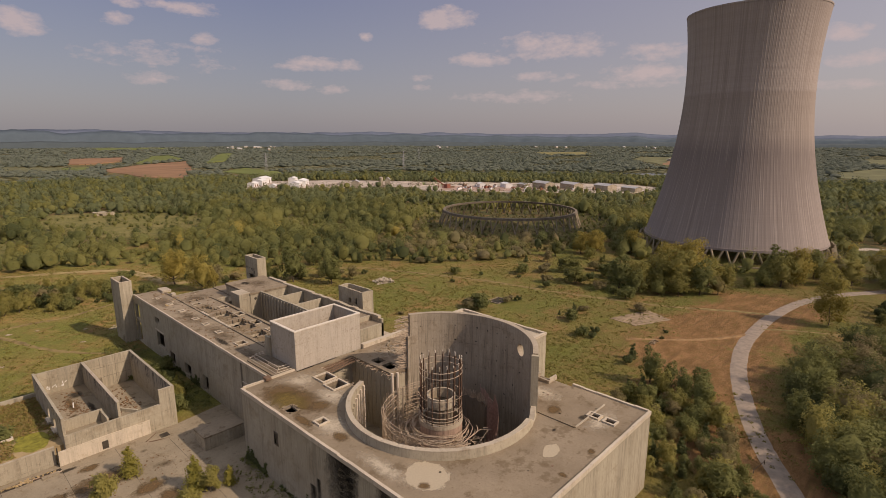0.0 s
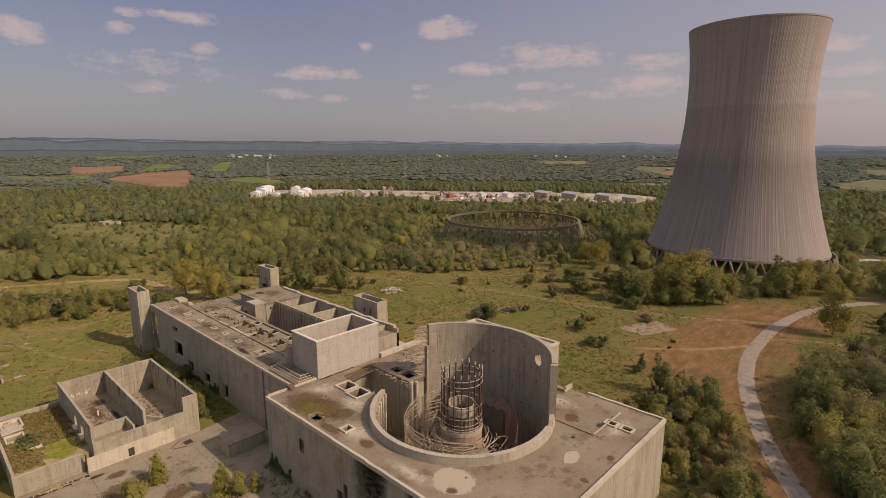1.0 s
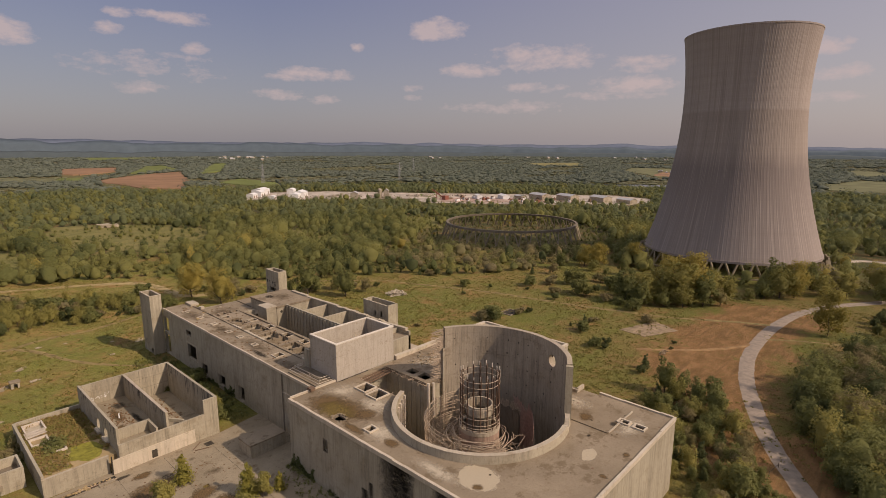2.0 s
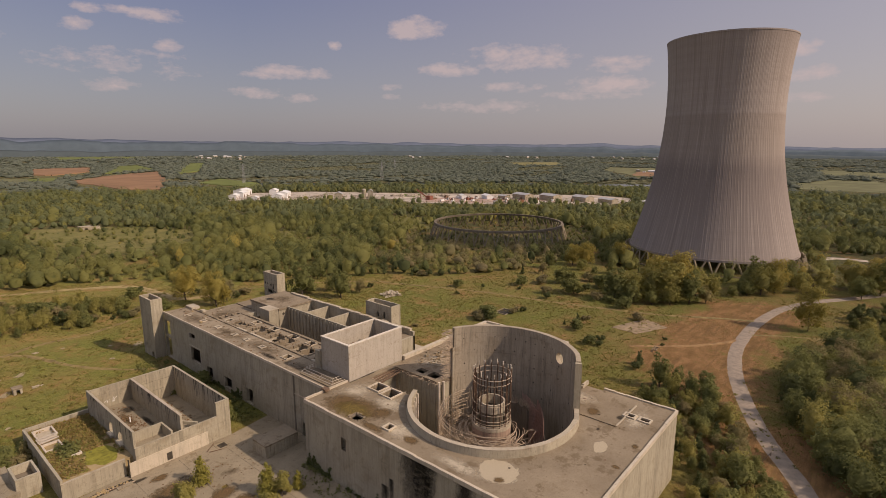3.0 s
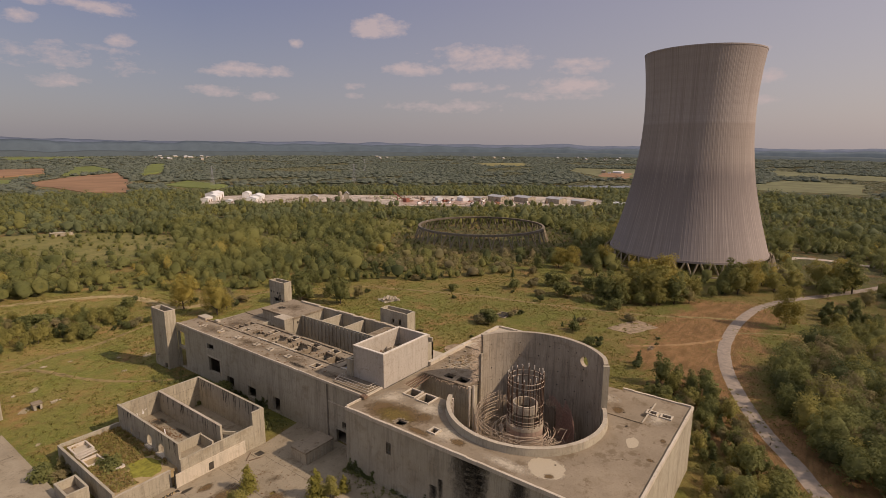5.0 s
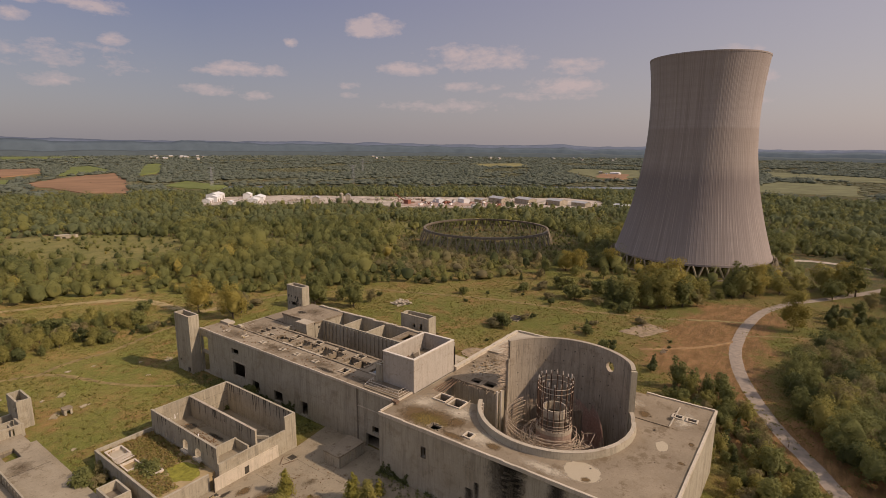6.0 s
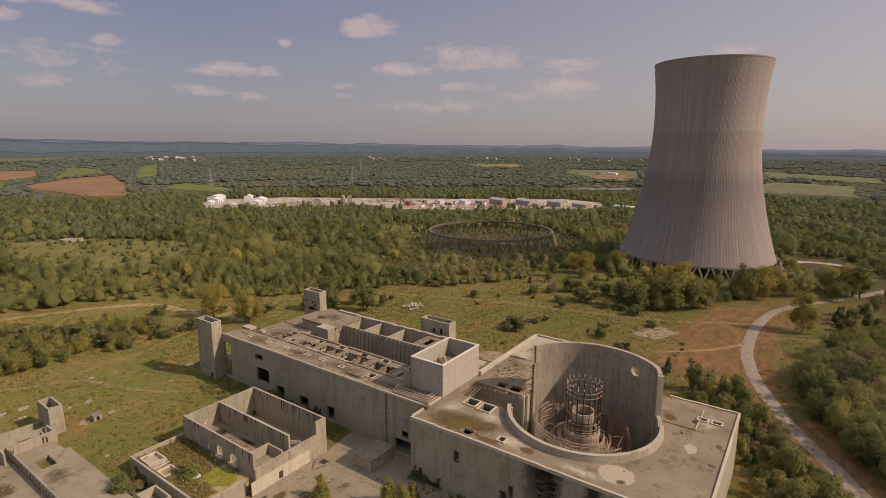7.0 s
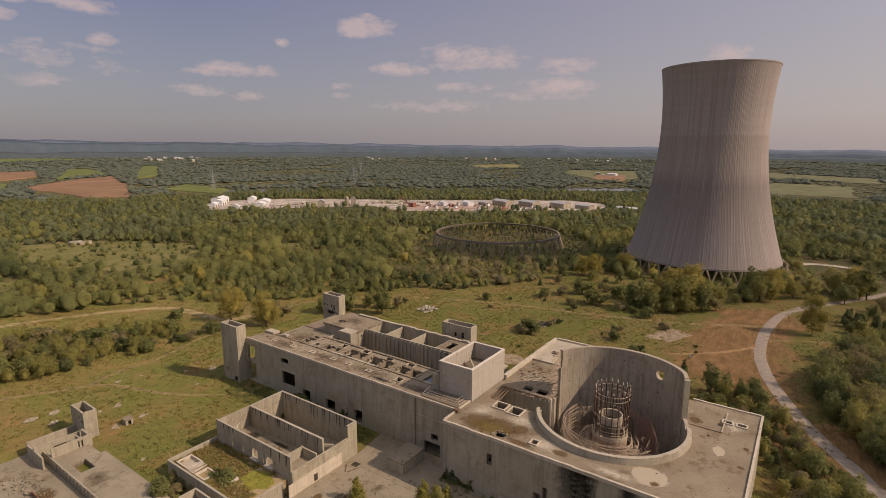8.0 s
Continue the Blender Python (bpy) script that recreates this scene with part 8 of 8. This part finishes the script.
        lobes = [(x, y, z + h * 0.37, w * wide, w * (0.84 - wide), h * 0.50)]
        for _k in range(lumps):
            a = gen.uniform(0, math.tau)
            o = w * gen.uniform(0.14, 0.46)
            s = w * gen.uniform(0.10, 0.23)
            lobes.append((x + math.cos(a) * o, y + math.sin(a) * o, z + h * gen.uniform(0.55, 0.92) - h * 0.35 * (o / w) ** 1.5, s, s, min(s * 1.2, h * 0.2)))
        n = int(per * (0.45 + 0.65 * h / hgt[1]))
        tone = gen.uniform(-0.65, 0.75)
        solid[k].append(lobes[0])
        groups[k].append(leaves(lobes, n, size * (0.6 + 0.4 * h / hgt[1]), gen, 0.42, 0.9, 0.35))
        tints[k].append((tone, n, len(BALLS[1][1])))
    for k, (g, mat) in enumerate(zip(groups, mats)):
        if not g:
            continue
        cores = hearts(np.asarray(solid[k]), 1, gen, 0.28, 0.68)
        tint = np.concatenate([np.repeat([q[0] for q in tints[k]], [q[1] for q in tints[k]]), np.repeat([q[0] for q in tints[k]], [q[2] for q in tints[k]])])
        ob = quads(name, np.concatenate(g), mat, None, cores, tint)
        tagged(ob, label[k], "woods", kind="stuff")


LEAF_OLIVE = leafy("olive green foliage", (0.178, 0.180, 0.052), (0.245, 0.235, 0.070), (0.290, 0.275, 0.090))
WOODS = [LEAF, LEAF_DRY, LEAF_DARK, LEAF_GOLD, LEAF_OLIVE]
# the far leaf colours carry distance haze as a grey-blue tint
FAR = [LEAF_FAR_HAZE, leafy("far scrub and pasture", (0.215, 0.218, 0.125), (0.265, 0.255, 0.140), (0.290, 0.280, 0.155), goldness=0.05), LEAF_FAR_HAZE, LEAF_FAR_HAZE, LEAF_FAR_HAZE]
LAB = ["green mixed deciduous woods round the plant", "brown thinning scrub and woods", "dark evergreen trees among the woods", "golden trees among the woods", "olive green deciduous woods round the plant"]
wood("woods", 48000, 250, 640, 7.6, 215, 0.74, 71, (5, 13.5), WOODS, LAB, 11)
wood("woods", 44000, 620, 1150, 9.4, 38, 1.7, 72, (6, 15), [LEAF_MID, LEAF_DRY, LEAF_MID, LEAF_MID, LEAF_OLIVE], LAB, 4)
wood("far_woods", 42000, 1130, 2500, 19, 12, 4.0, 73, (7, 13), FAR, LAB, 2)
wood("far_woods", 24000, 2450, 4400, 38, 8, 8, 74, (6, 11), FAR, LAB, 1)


def weeds(name, n, seed, area, lo, hi, tall, mat, label, keep):
    """Tufts of tall grass and weeds."""
    gen = np.random.default_rng(seed)
    out = []
    while len(out) < n:
        x, y = gen.uniform(area[0], area[1]), gen.uniform(area[2], area[3])
        if not keep(x, y, gen):
            continue
        z = (area[4] if len(area) > 4 else terrain(x, y))
        s = gen.uniform(lo, hi)
        out.append(leaves([(x, y, z + tall * 0.35, s, s, tall * 0.6)], 10, 0.55 * max(s, 0.5) + 0.14, gen))
    tagged(quads(name, np.concatenate(out), mat), label, "weeds", kind="stuff")


def pasture(x, y, gen):
    if not inside(SITE, x, y) or (-32 < x < 50 and -34 < y < 152) or (-100 < x < -22 and 20 < y < 112) or (-130 < x < -84 and 80 < y < 164):
        return False
    bare = min(math.hypot(x - 148, y + 15) / 31, math.hypot(x - 112, y + 16) / 31, math.hypot(x - 190, y + 16) / 34)
    if bare < gen.uniform(0.6, 1.2):
        return False
    return noise.noise((x * 0.03, y * 0.03, 6)) > gen.uniform(-0.6, 0.4)


WEED = leafy("tall weeds", (0.178, 0.170, 0.042), (0.250, 0.212, 0.058), (0.290, 0.245, 0.078), goldness=0.3)
weeds("weeds", 15000, 81, (-110, 240, -70, 330), 0.3, 0.9, 0.28, WEED, "tufts of tall grass and weeds in the pasture", pasture)
yard_weeds = lambda x, y, gen: not (-72.5 < x < -64.5 and 78 < y < 88) and not (-77.6 < x < -73 and 94 < y < 109.6)
RUSSET = leafy("russet weeds", (0.34, 0.215, 0.080), (0.40, 0.255, 0.10), (0.33, 0.29, 0.09))
weeds("weeds", 560, 82, (-78.4, -63.6, 78, 110.6, 5.5), 0.4, 1.0, 0.9, RUSSET, "russet brown weeds filling the walled yard", yard_weeds)
weeds("weeds", 520, 88, (-78.4, -63.6, 78, 110.6, 5.5), 0.3, 0.9, 0.8, OLIVE, "green weeds filling the walled yard", yard_weeds)
weeds("weeds", 420, 83, (-37.4, -24.6, 77, 150), 0.4, 1.1, 1.0, LEAF, "green weeds along the foot of the wing", lambda x, y, gen: gen.random() < 0.5 and not (y < 112 and x < -36.8))
weeds("weeds", 150, 84, (-38, -32.0, 6, 45), 0.3, 0.8, 1.1, LEAF, "weeds along the foot of the wall", lambda x, y, gen: x > -33.6 or gen.random() < 0.15)


def creeper(y0, y1, z1, n, seed, x=-31.95):
    """Dark creeper that climbs the shaded wall."""
    gen = np.random.default_rng(seed)
    out = []
    for _ in range(n):
        y = gen.uniform(y0, y1)
        top = 0.25 + 1.3 * abs(noise.noise((y * 0.45, seed, 0)))
        z = 0.8 + (z1 - 0.8) * min(1.0, top) * gen.random() ** 1.2
        out.append(leaves([(x, y, z, 0.18, 0.45, 0.45)], 12, 0.4, gen))
    tagged(quads("creeper", np.concatenate(out), LEAF_DARK), "dark creeper climbing the concrete wall", "creeper", kind="stuff")


creeper(34, 44.5, 6.5, 190, 85)
creeper(20, 28, 4.4, 80, 86)
creeper(11, 17, 6.5, 90, 87)
creeper(116, 122, 8.0, 160, 89, -24.1)
creeper(92, 99, 6.5, 150, 90, -24.1)
creeper(104, 112, 4.5, 120, 91, -24.1)
